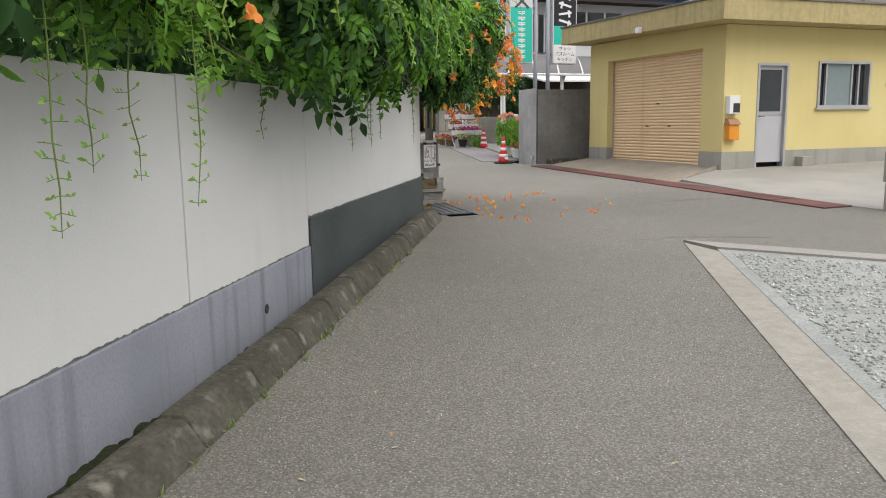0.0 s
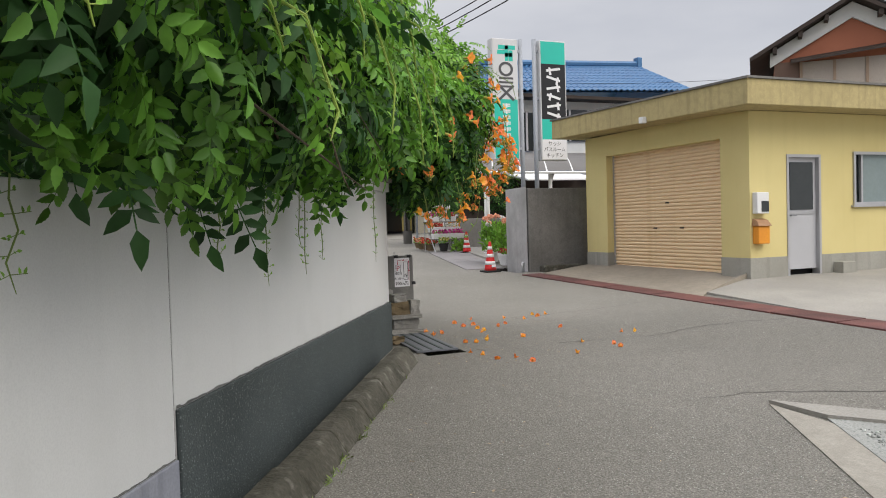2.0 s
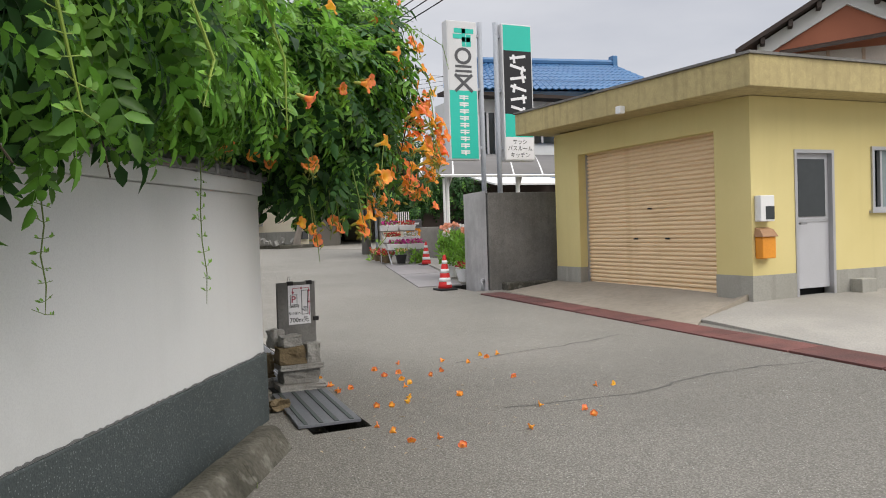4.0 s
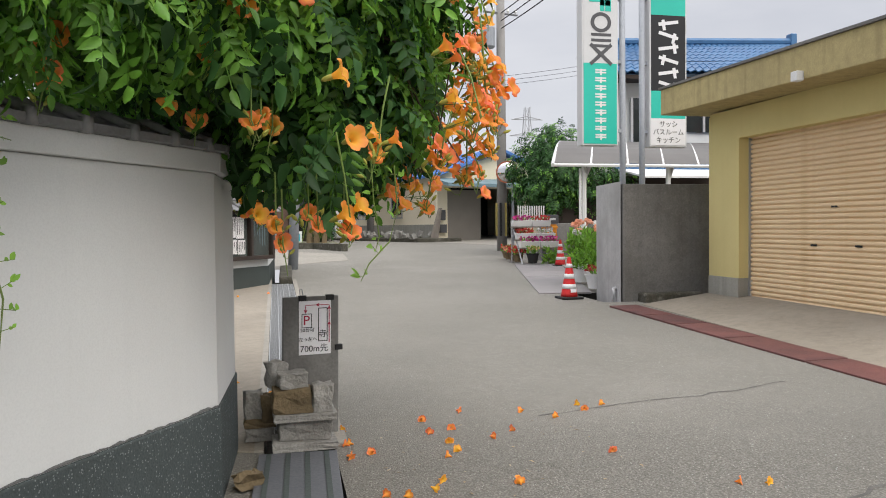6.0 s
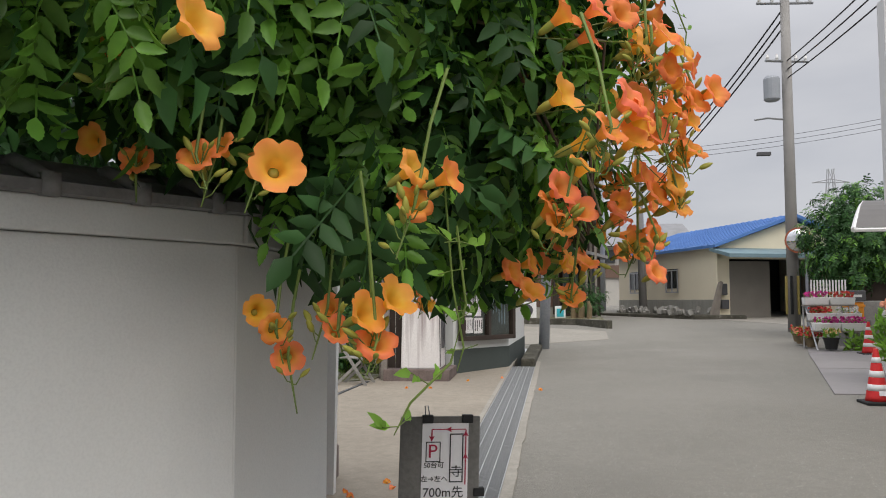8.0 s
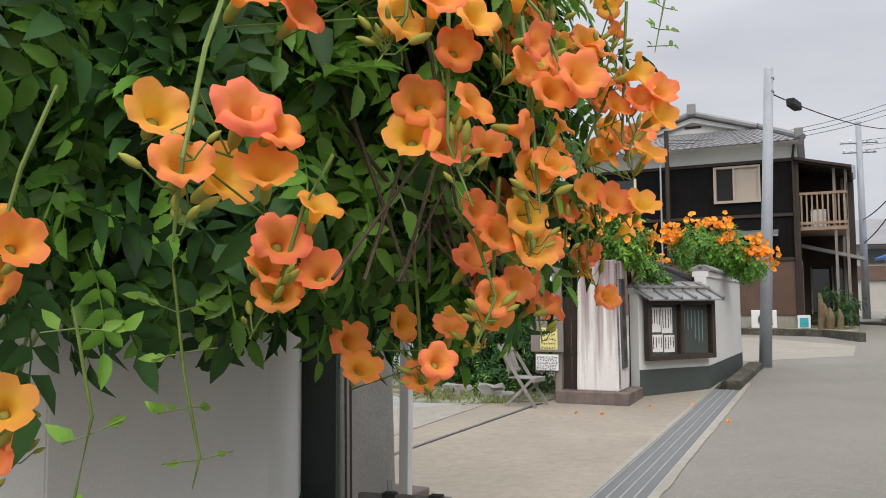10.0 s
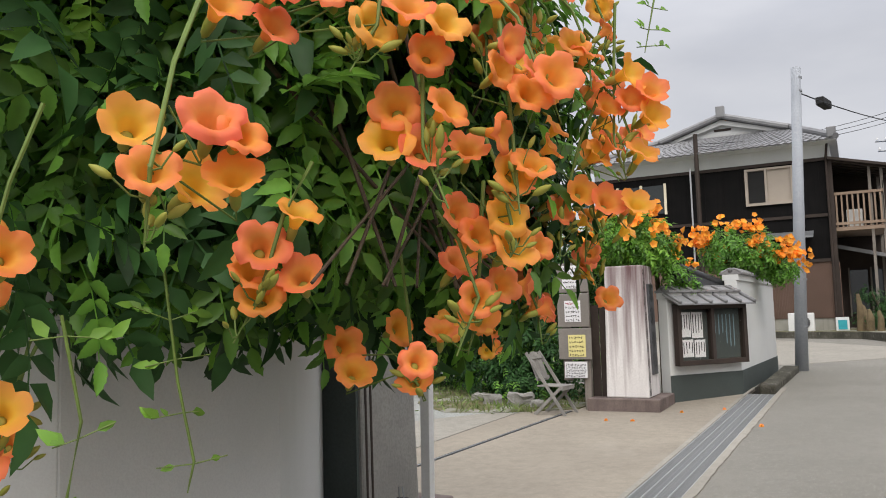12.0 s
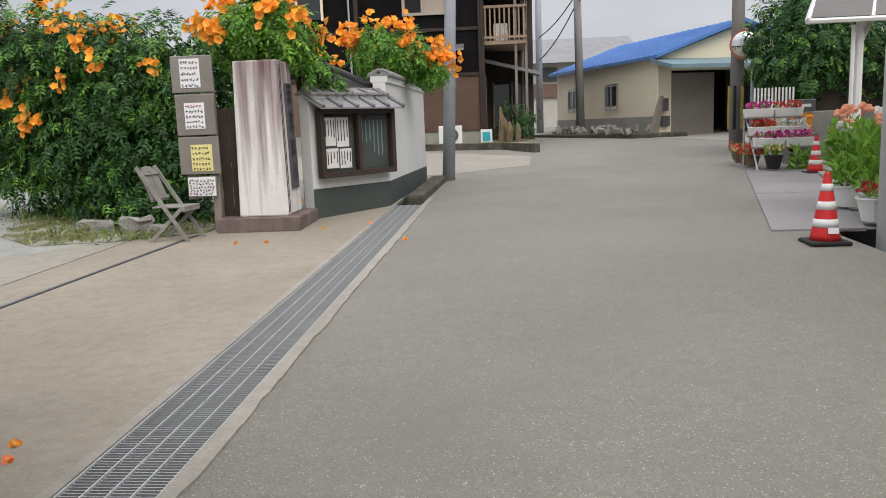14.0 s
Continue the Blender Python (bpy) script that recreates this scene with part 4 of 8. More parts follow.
part("window_sash", Shape().box(WX0 + 0.32, WX0 + 0.98, GY + 0.05, GY + 0.075, WZ0 + 0.05, WZ1 - 0.05), mat("frosted_pane", (0.22, 0.27, 0.27), (0.2, 0.25, 0.25), 0.25, 1, 20, 0.1, 0.0), win, "milky sash pane")
for x in (WX0 + 0.25, WX0 + 0.97, WX1 - 0.3):
    part("sash_bar", Shape().box(x, x + 0.045, GY + 0.03, GY + 0.085, WZ0 + 0.05, WZ1 - 0.05), ALU, win)
part("window_sill", Shape().box(WX0 - 0.05, WX1 + 0.05, GY - 0.06, GY + 0.02, WZ0 - 0.04, WZ0), ALU, win)
part("step_block", Shape().box(DX1 + 0.28, DX1 + 0.6, GY - 0.22, GY - 0.012, 0.3, 0.72), PLINTH, garage, "small concrete block at the wall foot", bevel=0.01)
# meter box and post box on the corner
meter = thing("meter_box", "white meter box with a dark window on the yellow wall", "meter box")
part("box", Shape().box(11.0, 11.26, GY - 0.12, GY - 0.002, 1.61, 1.97), WHITEPAINT, meter, bevel=0.012)
part("box_window", Shape().box(11.09, 11.25, GY - 0.126, GY - 0.119, 1.64, 1.82), GLASS, meter)
mail = thing("letter_box", "faded orange letter box hanging on the yellow wall", "letter box")
part("box", Shape().box(11.0, 11.25, GY - 0.14, GY - 0.002, 1.1, 1.4), ORANGE_BOX, mail, bevel=0.012)
MX = -0.15
lid = Shape().add([(x + MX, y, z) for x, y, z in ((11.13, GY - 0.17, 1.4), (11.42, GY - 0.17, 1.4), (11.42, GY - 0.002, 1.4), (11.13, GY - 0.002, 1.4), (11.15, GY - 0.1, 1.5), (11.4, GY - 0.1, 1.5), (11.4, GY - 0.002, 1.53), (11.15, GY - 0.002, 1.53))],
                  [(3, 2, 1, 0), (4, 5, 6, 7), (0, 1, 5, 4), (1, 2, 6, 5), (2, 3, 7, 6), (3, 0, 4, 7)])
part("lid", lid, mat("faded_copper_lid", (0.36, 0.2, 0.1), (0.3, 0.17, 0.09), 0.6, 3, 40, 0.2, 0.05), mail, "browned sloping lid", bevel=0.006)

# red steel covers over the roadside ditch: each plate is a thing
plate_edges = [(8.25, 9.3), (9.3, 10.35), (10.35, 11.45), (11.45, 12.9), (12.9, 14.3), (14.3, 15.4), (15.4, 16.3), (16.3, 17.4)]
for y0, y1 in plate_edges:
    p = [(x + 0.015 * (y - 8.25) * (1 if x < 9.3 else 0.3), y) for x, y in ((9.02, y0 + 0.012), (9.56, y0 + 0.012), (9.56, y1 - 0.012), (9.02, y1 - 0.012))]
    lift = rng.uniform(0.014, 0.028)
    solid("ditch_plate", Shape().prism(p, lambda x, y: ground_z(x, y) - 0.02, lambda x, y: ground_z(x, y) + lift), REDPLATE, "rusty red steel plate covering the roadside ditch", "cover", group="red ditch covers", bevel=0.004)

# ---- grey boundary wall and post beside the garage ----
solid("boundary_wall", Shape().box(9.66, 11.6, 17.95, 18.13, -0.1, 2.33), WALLGREY, "damp dark concrete boundary wall", "wall", "structure", 0.01)
solid("boundary_post", Shape().prism([(9.63, 17.97), (9.66, 18.135), (10.03, 19.4), (9.85, 19.4)], -0.1, 2.37), PILLARGREY, "pale streaked concrete end of the boundary wall", "wall", "structure", 0.012)
solid("boundary_step", Shape().box(9.92, 10.95, 17.7, 17.99, 0.2, 0.58), KERB, "low concrete bank at the wall foot", "kerb", "structure", 0.03)


# ---- roadside sign boards: upright panels on steel posts ----
def sign_board(x0, x1, z0, z1, y, post_x, label, dark_second):
    s = thing("shop_sign", label, "sign", group="shop signs")
    part("cabinet", Shape().box(x0, x1, y, y + 0.24, z0, z1), SIGNGREY, s, "grey sign cabinet", bevel=0.012)
    f = y - 0.006
    w = x1 - x0
    if not dark_second:
        split = z0 + (z1 - z0) * 0.5
        part("face_upper", Shape().box(x0 + 0.03, x1 - 0.03, f, y, split, z1 - 0.03), SIGNGREY, s)
        part("face_lower", Shape().box(x0 + 0.03, x1 - 0.03, f, y, z0 + 0.03, split), TEALSIGN, s, "teal lower face")
        for a, b, c, d in ((0.24, 0.9, 2.68, 2.78), (0.2, 0.5, 2.56, 2.66), (0.5, 0.62, 2.4, 2.78), (0.64, 0.8, 2.4, 2.66), (0.5, 0.78, 2.5, 2.6)):
            part("emblem_block", Shape().box(x0 + a * w, x0 + b * w, f - 0.004, f, z0 + c, z0 + d), TEALSIGN, s)
        ring = Shape()
        for k in range(20):
            t0, t1 = 2 * math.pi * k / 20, 2 * math.pi * (k + 1) / 20
            q = [(math.cos(t) * r, math.sin(t) * r) for t, r in ((t0, 0.2), (t1, 0.2), (t1, 0.13), (t0, 0.13))]
            ring.add([(x0 + w * 0.52 + a, f - 0.004, z0 + 2.2 + b * 0.9) for a, b in q], [(0, 1, 2, 3)])
        part("emblem_ring", ring, DARKGREY, s)
        for c in (1.78, 1.88, 1.98):
            part("emblem_bar", Shape().box(x0 + 0.25 * w, x0 + 0.8 * w, f - 0.004, f, z0 + c - 0.025, z0 + c + 0.025), DARKGREY, s)
        for sgn in (-1, 1):
            part("emblem_bar", Shape().box(-0.27, 0.27, -0.003, 0.003, -0.032, 0.032, Matrix.Translation((x0 + w * 0.52, f - 0.003 - 0.001 * sgn, z0 + 1.63)) @ Matrix.Rotation(sgn * 0.72, 4, "Y")), DARKGREY, s)
        for k in range(9):
            c = z0 + 1.35 - k * 0.145
            for dz in (0, 0.045):
                part("text_bar", Shape().box(x0 + 0.36 * w, x0 + 0.66 * w, f - 0.004, f, c - dz - 0.014, c - dz + 0.014), WHITEPAINT, s)
            part("text_bar", Shape().box(x0 + 0.49 * w, x0 + 0.54 * w, f - 0.005, f, c - 0.09, c + 0.02), WHITEPAINT, s)
    else:
        za, zb, zc = z0 + 0.52, z0 + 1.02, z0 + 2.4
        part("face_top", Shape().box(x0 + 0.03, x1 - 0.03, f, y, zc, z1 - 0.03), TEALSIGN, s, "teal face")
        part("face_black", Shape().box(x0 + 0.03, x1 - 0.03, f, y, zb, zc), SIGNBLACK, s, "black face with white marks")
        part("face_mid", Shape().box(x0 + 0.03, x1 - 0.03, f, y, za, zb), TEALSIGN, s, "teal face")
        part("face_low", Shape().box(x0 + 0.03, x1 - 0.03, f, y, z0 + 0.03, za), PAPER, s, "white face")
        for k in range(6):
            c = zc - 0.14 - k * 0.225
            tilt = Matrix.Translation((x0 + 0.5 * w, f - 0.003, c)) @ Matrix.Rotation(0.25 if k % 2 else -0.15, 4, "Y")
            part("emblem_bar", Shape().box(-0.2, 0.2, -0.002, 0.002, -0.03, 0.03, tilt), PAPER, s)
            part("emblem_bar", Shape().box(-0.03 + (0.12 if k % 3 else -0.1), 0.03 + (0.12 if k % 3 else -0.1), -0.0025, 0.0025, -0.12, 0.07, tilt), PAPER, s)
        for k, text in enumerate(("サッシ", "バスルーム", "キッチン")):
            lettering("letters", text, 0.125, plane_at((x0 + w / 2, f - 0.002, z0 + 0.41 - k * 0.145), (1, 0, 0)), INK, s)
    base = ground_z(post_x, y)
    part("post", Shape().tube([(post_x, y + 0.12, base - 0.1), (post_x, y + 0.12, z1 + 0.03)], 0.055, 12), POLEGREY, s, "grey steel post", smooth=True)
    for z in (z0 + 0.25, z0 + 1.5, z1 - 0.3):
        part("bracket", Shape().box(min(post_x, x1 if post_x > x1 else x0), max(post_x, x1 if post_x > x1 else x0), y + 0.08, y + 0.16, z, z + 0.06), POLEGREY, s)
    return s


sign_board(9.63, 10.33, 3.11, 6.05, 19.5, 10.47, "tall grey and teal shop sign on a steel post", False)
sign_board(10.95, 11.7, 3.1, 6.08, 19.5, 10.86, "tall teal, black and white shop sign on a steel post", True)


SHUTTERGREY = mat("greige_shutter", (0.42, 0.36, 0.3), (0.37, 0.32, 0.27), 0.7, 1.0, 40, 0.15, 0.05)

# ---- dark timber house beyond the temple wall ----
HY = 42.0
house = thing("timber_house", "two-storey house clad in black charred cedar with a grey tiled roof", "house")
hb = Shape()
HX0, HX1 = -3.9, 5.24
part("foundation", Shape().box(HX0, HX1, HY + 0.05, HY + 9, 0.5, 1.5), PLINTH, house)
part("upper_wall", Shape().box(HX0, HX1, HY, HY + 9, 3.72, 7.62), BLACKWOOD, house, "black charred board wall")
part("lower_wall", Shape().box(HX0, HX1, HY + 0.02, HY + 9, 1.5, 3.72), BROWNTIN, house, "brown sheet-clad lower wall")
part("frieze", Shape().box(HX0, HX1 + 0.1, HY - 0.03, HY + 9, 7.62, 8.16), PLASTER, house, "white plaster band under the eaves")
for z in (7.58, 5.42, 3.7):
    part("rail", Shape().box(HX0, HX1 + 0.04, HY - 0.07, HY, z - 0.06, z + 0.06), DARKBROWN, house)
for i in range(13):
    x = HX0 + (i + 0.5) * (HX1 - HX0) / 13
    part("batten", Shape().box(x - 0.02, x + 0.02, HY - 0.025, HY, 3.78, 7.5), BLACKWOOD, house)
for i in range(44):
    x = 2.9 + i * 0.058
    part("rib", Shape().box(x, x + 0.026, HY - 0.012, HY + 0.02, 1.52, 3.6), BROWNTIN, house)
part("corner_post", Shape().box(HX1 - 0.02, HX1 + 0.14, HY - 0.06, HY + 0.1, 1.1, 7.6), DARKBROWN, house)
part("downpipe", Shape().tube([(HX1 + 0.02, HY - 0.12, 8.2), (HX1 - 0.05, HY - 0.12, 7.6), (HX1 - 0.05, HY - 0.12, 1.2)], 0.045, 8), DARKBROWN, house)
hw = part("window", Shape().box(2.3, 3.95, HY - 0.03, HY - 0.01, 6.05, 7.4), SHUTTERGREY, house, "cream-shuttered window with one dark pane")
for x0, x1, z0, z1 in ((2.24, 2.34, 5.98, 7.46), (3.92, 4.0, 5.98, 7.46), (2.34, 3.92, 5.98, 6.08), (2.34, 3.92, 7.38, 7.46), (2.98, 3.06, 6.08, 7.38)):
    part("window_frame", Shape().box(x0, x1, HY - 0.12, HY - 0.031, z0, z1), SHUTTERGREY, hw)
# Flat sheet whose dark colour stands for the unlit room behind.
part("pane", Shape().box(2.36, 2.96, HY - 0.045, HY - 0.031, 6.1, 7.36), DARKROOM, hw, "flat dark pane coloured as the unlit room")
part("canopy", Shape().add([(2.6, HY - 0.7, 4.6), (4.6, HY - 0.7, 4.6), (4.6, HY - 0.07, 4.85), (2.6, HY - 0.07, 4.85), (2.6, HY - 0.7, 4.55), (4.6, HY - 0.7, 4.55), (4.6, HY - 0.07, 4.8), (2.6, HY - 0.07, 4.8)],
                           [(0, 1, 2, 3), (7, 6, 5, 4), (0, 4, 5, 1), (1, 5, 6, 2), (2, 6, 7, 3), (3, 7, 4, 0)]), STEEL, house, "small grey metal canopy")
hw2 = part("window", Shape().box(-2.9, -0.9, HY - 0.05, HY - 0.01, 6.0, 7.2), GLASS, house, "upper window with pale frame")
for x in (-2.95, -1.95, -0.95):
    part("window_frame", Shape().box(x, x + 0.1, HY - 0.1, HY - 0.05, 5.95, 7.25), CREAM, hw2)


def tiled_slope(parent, p00, p10, p01, p11, material, n, rows, name="roof_tiles", kind="stuff", amp=0.05):
    """Wavy tile courses over the slope p00-p10 (eave) to p01-p11 (top)."""
    sh = Shape()
    q = [Vector(p) for p in (p00, p10, p01, p11)]
    nrm = (q[1] - q[0]).cross(q[2] - q[0]).normalized()
    for r in range(rows):
        t0, t1 = r / rows, (r + 1) / rows + 0.01
        ring = []
        for k in range(n * 4 + 1):
            a = k / (n * 4)
            w = (0.5 + 0.5 * math.cos(2 * math.pi * a * n)) * amp
            lo = (q[0].lerp(q[1], a)).lerp(q[2].lerp(q[3], a), t0) + nrm * (w + 0.03)
            hi = (q[0].lerp(q[1], a)).lerp(q[2].lerp(q[3], a), min(1, t1)) + nrm * w
            dn = lo - nrm * (0.045)
            ring.append((dn, lo, hi))
        for k in range(n * 4):
            a, b = ring[k], ring[k + 1]
            sh.add([a[0], b[0], b[1], a[1], b[2], a[2]], [(0, 1, 2, 3), (3, 2, 4, 5)])
    return part(name, sh, material, parent, kind=kind)


# hipped roof with a small gable at the top
EZ, RZ = 8.14, 10.08
ex0, ex1, ey0, ey1 = HX0 - 0.3, HX1 + 0.35, HY - 0.85, HY + 9.8
gx0, gx1, gy = -1.3, 3.75, HY + 2.1
mid = (gx0 + gx1) / 2
part("roof_core", Shape().add([(ex0, ey0, EZ), (ex1, ey0, EZ), (ex1, ey1, EZ), (ex0, ey1, EZ), (gx0, gy, 9.35), (gx1, gy, 9.35), (gx1, ey1 - 2, 9.35), (gx0, ey1 - 2, 9.35), (mid, gy, RZ), (mid, ey1 - 2, RZ)],
                              [(3, 2, 1, 0), (0, 1, 5, 4), (1, 2, 6, 5), (2, 3, 7, 6), (3, 0, 4, 7), (4, 5, 8), (5, 6, 9, 8), (7, 4, 8, 9), (6, 7, 9)]), PLASTER, house, "white gable and soffit")
tiled_slope(house, (ex0, ey0, EZ + 0.02), (ex1, ey0, EZ + 0.02), (gx0, gy, 9.37), (gx1, gy, 9.37), KAWARA, 34, 10)
tiled_slope(house, (ex1, ey0, EZ + 0.02), (ex1, ey1, EZ + 0.02), (gx1, gy, 9.37), (gx1, ey1 - 2, 9.37), KAWARA, 30, 10)
tiled_slope(house, (gx1 + 0.1, gy - 0.3, 9.3), (gx1 + 0.1, ey1 - 2, 9.3), (mid, gy - 0.3, RZ + 0.05), (mid, ey1 - 2, RZ + 0.05), KAWARA, 20, 6)
tiled_slope(house, (gx0 - 0.1, ey1 - 2, 9.3), (gx0 - 0.1, gy - 0.3, 9.3), (mid, ey1 - 2, RZ + 0.05), (mid, gy - 0.3, RZ + 0.05), KAWARA, 20, 6)
for a, b in (((ex1, ey0, EZ + 0.12), (gx1, gy, 9.5)), ((ex0, ey0, EZ + 0.12), (gx0, gy, 9.5)), ((gx0 - 0.1, gy - 0.32, 9.4), (mid, gy - 0.32, RZ + 0.15)), ((gx1 + 0.1, gy - 0.32, 9.4), (mid, gy - 0.32, RZ + 0.15))):
    part("hip_ridge", Shape().tube([a, b], 0.13, 8), KAWARA, house)
part("ridge", Shape().tube([(mid, gy - 0.4, RZ + 0.22), (mid, ey1 - 2, RZ + 0.22)], 0.16, 8), KAWARA, house)
part("ridge_end", Shape().box(mid - 0.18, mid + 0.18, gy - 0.5, gy - 0.3, RZ + 0.05, RZ + 0.55), KAWARA, house, "grey ridge-end tile", bevel=0.04)
part("ridge_end", Shape().box(ex1 - 0.3, ex1 + 0.02, ey0 - 0.02, ey0 + 0.25, EZ + 0.1, EZ + 0.5), KAWARA, house, "grey ridge-end tile", bevel=0.04)
part("gable_vent", Shape().box(mid - 0.35, mid + 0.35, gy - 0.03, gy - 0.001, 9.62, 9.72), DARKBROWN, house)
part("barge_board", Shape().add([(gx0, gy - 0.2, 9.3), (mid, gy - 0.2, RZ), (gx1, gy - 0.2, 9.3), (gx1 - 0.5, gy - 0.2, 9.3), (mid, gy - 0.2, RZ - 0.22), (gx0 + 0.5, gy - 0.2, 9.3)], [(0, 5, 4, 1), (1, 4, 3, 2)]), PLASTER, house)
# recessed wing with balcony and porch
part("wing", Shape().box(HX1, 7.4, HY + 3.4, HY + 9, 0.9, 7.4), DARKBROWN, house, "dark timber side wing")
part("wing_roof", Shape().add([(HX1, HY - 0.3, 7.62), (7.2, HY - 0.3, 7.15), (7.4, HY + 5, 7.15), (HX1, HY + 5, 7.62), (HX1, HY - 0.3, 7.52), (7.2, HY - 0.3, 7.05), (7.4, HY + 5, 7.05), (HX1, HY + 5, 7.52)],
                             [(0, 1, 2, 3), (7, 6, 5, 4), (0, 4, 5, 1), (1, 5, 6, 2), (2, 6, 7, 3), (3, 7, 4, 0)]), DARKBROWN, house, "dark porch roof over the balcony")
for i in range(7):
    part("rafter", Shape().tube([(HX1, HY + i * 0.6, 7.5), (7.2, HY + i * 0.6, 7.02)], 0.04, 6), DARKBROWN, house)
balcony = part("balcony", Shape().box(HX1 + 0.1, 7.0, HY + 0.1, HY + 3.4, 4.78, 4.92), BALCONY, house, "faded brown timber balcony")
for z in (6.2, 5.05):
    part("balcony_rail", Shape().box(HX1 + 0.1, 7.02, HY + 0.06, HY + 0.13, z - 0.05, z + 0.05), BALCONY, balcony)
    part("balcony_rail", Shape().box(6.95, 7.02, HY + 0.13, HY + 3.4, z - 0.05, z + 0.05), BALCONY, balcony)
for i in range(9):
    x = HX1 + 0.2 + i * 0.185
    part("baluster", Shape().box(x - 0.03, x + 0.03, HY + 0.08, HY + 0.12, 4.92, 6.2), BALCONY, balcony)
part("balcony_panel", Shape().box(7.0, 7.03, HY + 0.2, HY + 3.4, 5.05, 6.6), mat("milky_sheet", (0.4, 0.42, 0.42), (0.36, 0.38, 0.38), 0.4, 1, 20, 0.1, 0.0), balcony, "milky side panel")
for x, y in ((6.6, HY + 0.2), (7.0, HY + 0.25), (6.95, HY + 3.0)):
    part("balcony_post", Shape().box(x - 0.05, x + 0.05, y - 0.05, y + 0.05, ground_z(x, y), 7.15), OLDWOOD, house)
acu = part("balcony_unit", Shape().box(5.75, 6.3, HY + 0.4, HY + 0.75, 4.92, 5.6), WHITEPAINT, house, "white air conditioner outdoor unit", bevel=0.02)
part("porch_roof", Shape().add([(HX1 + 0.1, HY + 1.2, 4.35), (7.6, HY + 1.2, 3.75), (7.6, HY + 3.5, 3.85), (HX1 + 0.1, HY + 3.5, 4.5), (HX1 + 0.1, HY + 1.2, 4.2), (7.6, HY + 1.2, 3.62), (7.6, HY + 3.5, 3.7), (HX1 + 0.1, HY + 3.5, 4.35)],
                               [(0, 1, 2, 3), (7, 6, 5, 4), (0, 4, 5, 1), (1, 5, 6, 2), (2, 6, 7, 3), (3, 7, 4, 0)]), KAWARA, house, "tiled porch roof")
for x0, z0, z1 in ((5.7, 1.6, 3.4), (6.5, 1.6, 3.4)):
    part("porch_window", Shape().box(x0, x0 + 0.65, HY + 3.3, HY + 3.39, z0, z1), GLASS, house)
    part("porch_frame", Shape().box(x0 - 0.06, x0, HY + 3.25, HY + 3.39, z0 - 0.1, z1 + 0.1), OLDWOOD, house)

# garden edge, air conditioner and pots in front of the house
solid("garden_bed", Shape().prism([(1.8, 40.6), (6.0, 38.6), (6.95, 36.2), (7.35, 44.5), (5.5, 45.0), (1.8, 41.6)], 0.4, 1.05), GRASSGROUND, "low grassy garden bed with a concrete kerb", "garden bed", "structure", 0.02)
solid("garden_kerb", Shape().prism([(1.8, 40.4), (6.0, 38.4), (6.95, 35.9), (7.15, 35.9), (6.15, 38.6), (1.8, 40.6)], 0.4, 1.07), KERB, "grey concrete kerb of the garden bed", "kerb", "structure", 0.015)
ac = thing("air_conditioner", "white outdoor air conditioner unit beside the dark house", "air conditioner")
part("case", Shape().box(3.55, 4.45, 41.1, 41.45, 0.98, 1.72), WHITEPAINT, ac, bevel=0.03)
part("fan_grille", Shape().lathe([(0.26, 0), (0.26, 0.02), (0.1, 0.03)], (0, 0, 0), 20, Matrix.Translation((4.05, 41.08, 1.36)) @ Matrix.Rotation(math.pi / 2, 4, "X")), DARKGREY, ac)
bs = thing("garden_sign", "small blue picture on a white stand in the garden", "sign")
part("panel", Shape().box(5.2, 5.62, 39.5, 39.54, 1.08, 1.55, None), WHITEPAINT, bs, bevel=0.01)
part("picture", Shape().box(5.27, 5.55, 39.485, 39.5, 1.13, 1.45), mat("sea_blue_print", (0.03, 0.3, 0.38), (0.05, 0.4, 0.45), 0.5, 6, 30, 0.2, 0), bs)
for x, y, r, h in ((5.95, 40.2, 0.13, 1.3), (6.25, 40.0, 0.14, 0.75), (6.55, 39.6, 0.12, 0.7), (6.05, 40.7, 0.2, 0.9)):
    st = Shape().tube([(x, y, 0.95), (x + 0.03, y, 1.05 + h * 0.6), (x - 0.02, y, 1.05 + h)], [r, r * 0.9, r * 0.45], 7)
    solid("garden_stone", st, BROWNSTONE, "upright brown garden stone", "stone", group="garden stones", bevel=0.03)

# ---- cream barn with the blue roof ----
barn = thing("barn", "cream-clad barn with a blue sheet-metal roof and open dark doorway", "barn")
BC = Vector((12.35, 43.5))            # front corner
bu = Vector((0.945, 0.326))           # along the gable front
bv = Vector((-0.326, 0.945))          # back along the side


def bp(a, b, z):
    p = BC + bu * a + bv * b
    return (p.x, p.y, z)


def bbox(a0, a1, b0, b1, z0, z1):
    vs = [bp(a, b, z) for z in (z0, z1) for a, b in ((a0, b0), (a1, b0), (a1, b1), (a0, b1))]
    return Shape().add(vs, [(3, 2, 1, 0), (4, 5, 6, 7), (0, 1, 5, 4), (1, 2, 6, 5), (2, 3, 7, 6), (3, 0, 4, 7)])


BG, BE, BR, BW, BL = 0.75, 4.12, 5.38, 7.4, 10.3
gm = 3.68
part("side_wall", bbox(0, 0.15, 0, BL, BG, BE), CREAM, barn)
part("side_base", bbox(-0.02, 0.0, 0, BL, BG, BG + 1.05), PLINTH, barn, "beige lower band")
part("back_wall", bbox(0.15, BW, BL - 0.15, BL, BG, BE), CREAM, barn)
part("far_wall", bbox(BW - 0.15, BW, 0, BL - 0.15, BG, BE), CREAM, barn)
part("front_wall", bbox(0.0, 0.55, -0.01, 0.15, BG, 3.6), CREAM, barn)
part("front_wall", bbox(5.3, BW, 0, 0.15, BG, 3.6), CREAM, barn)
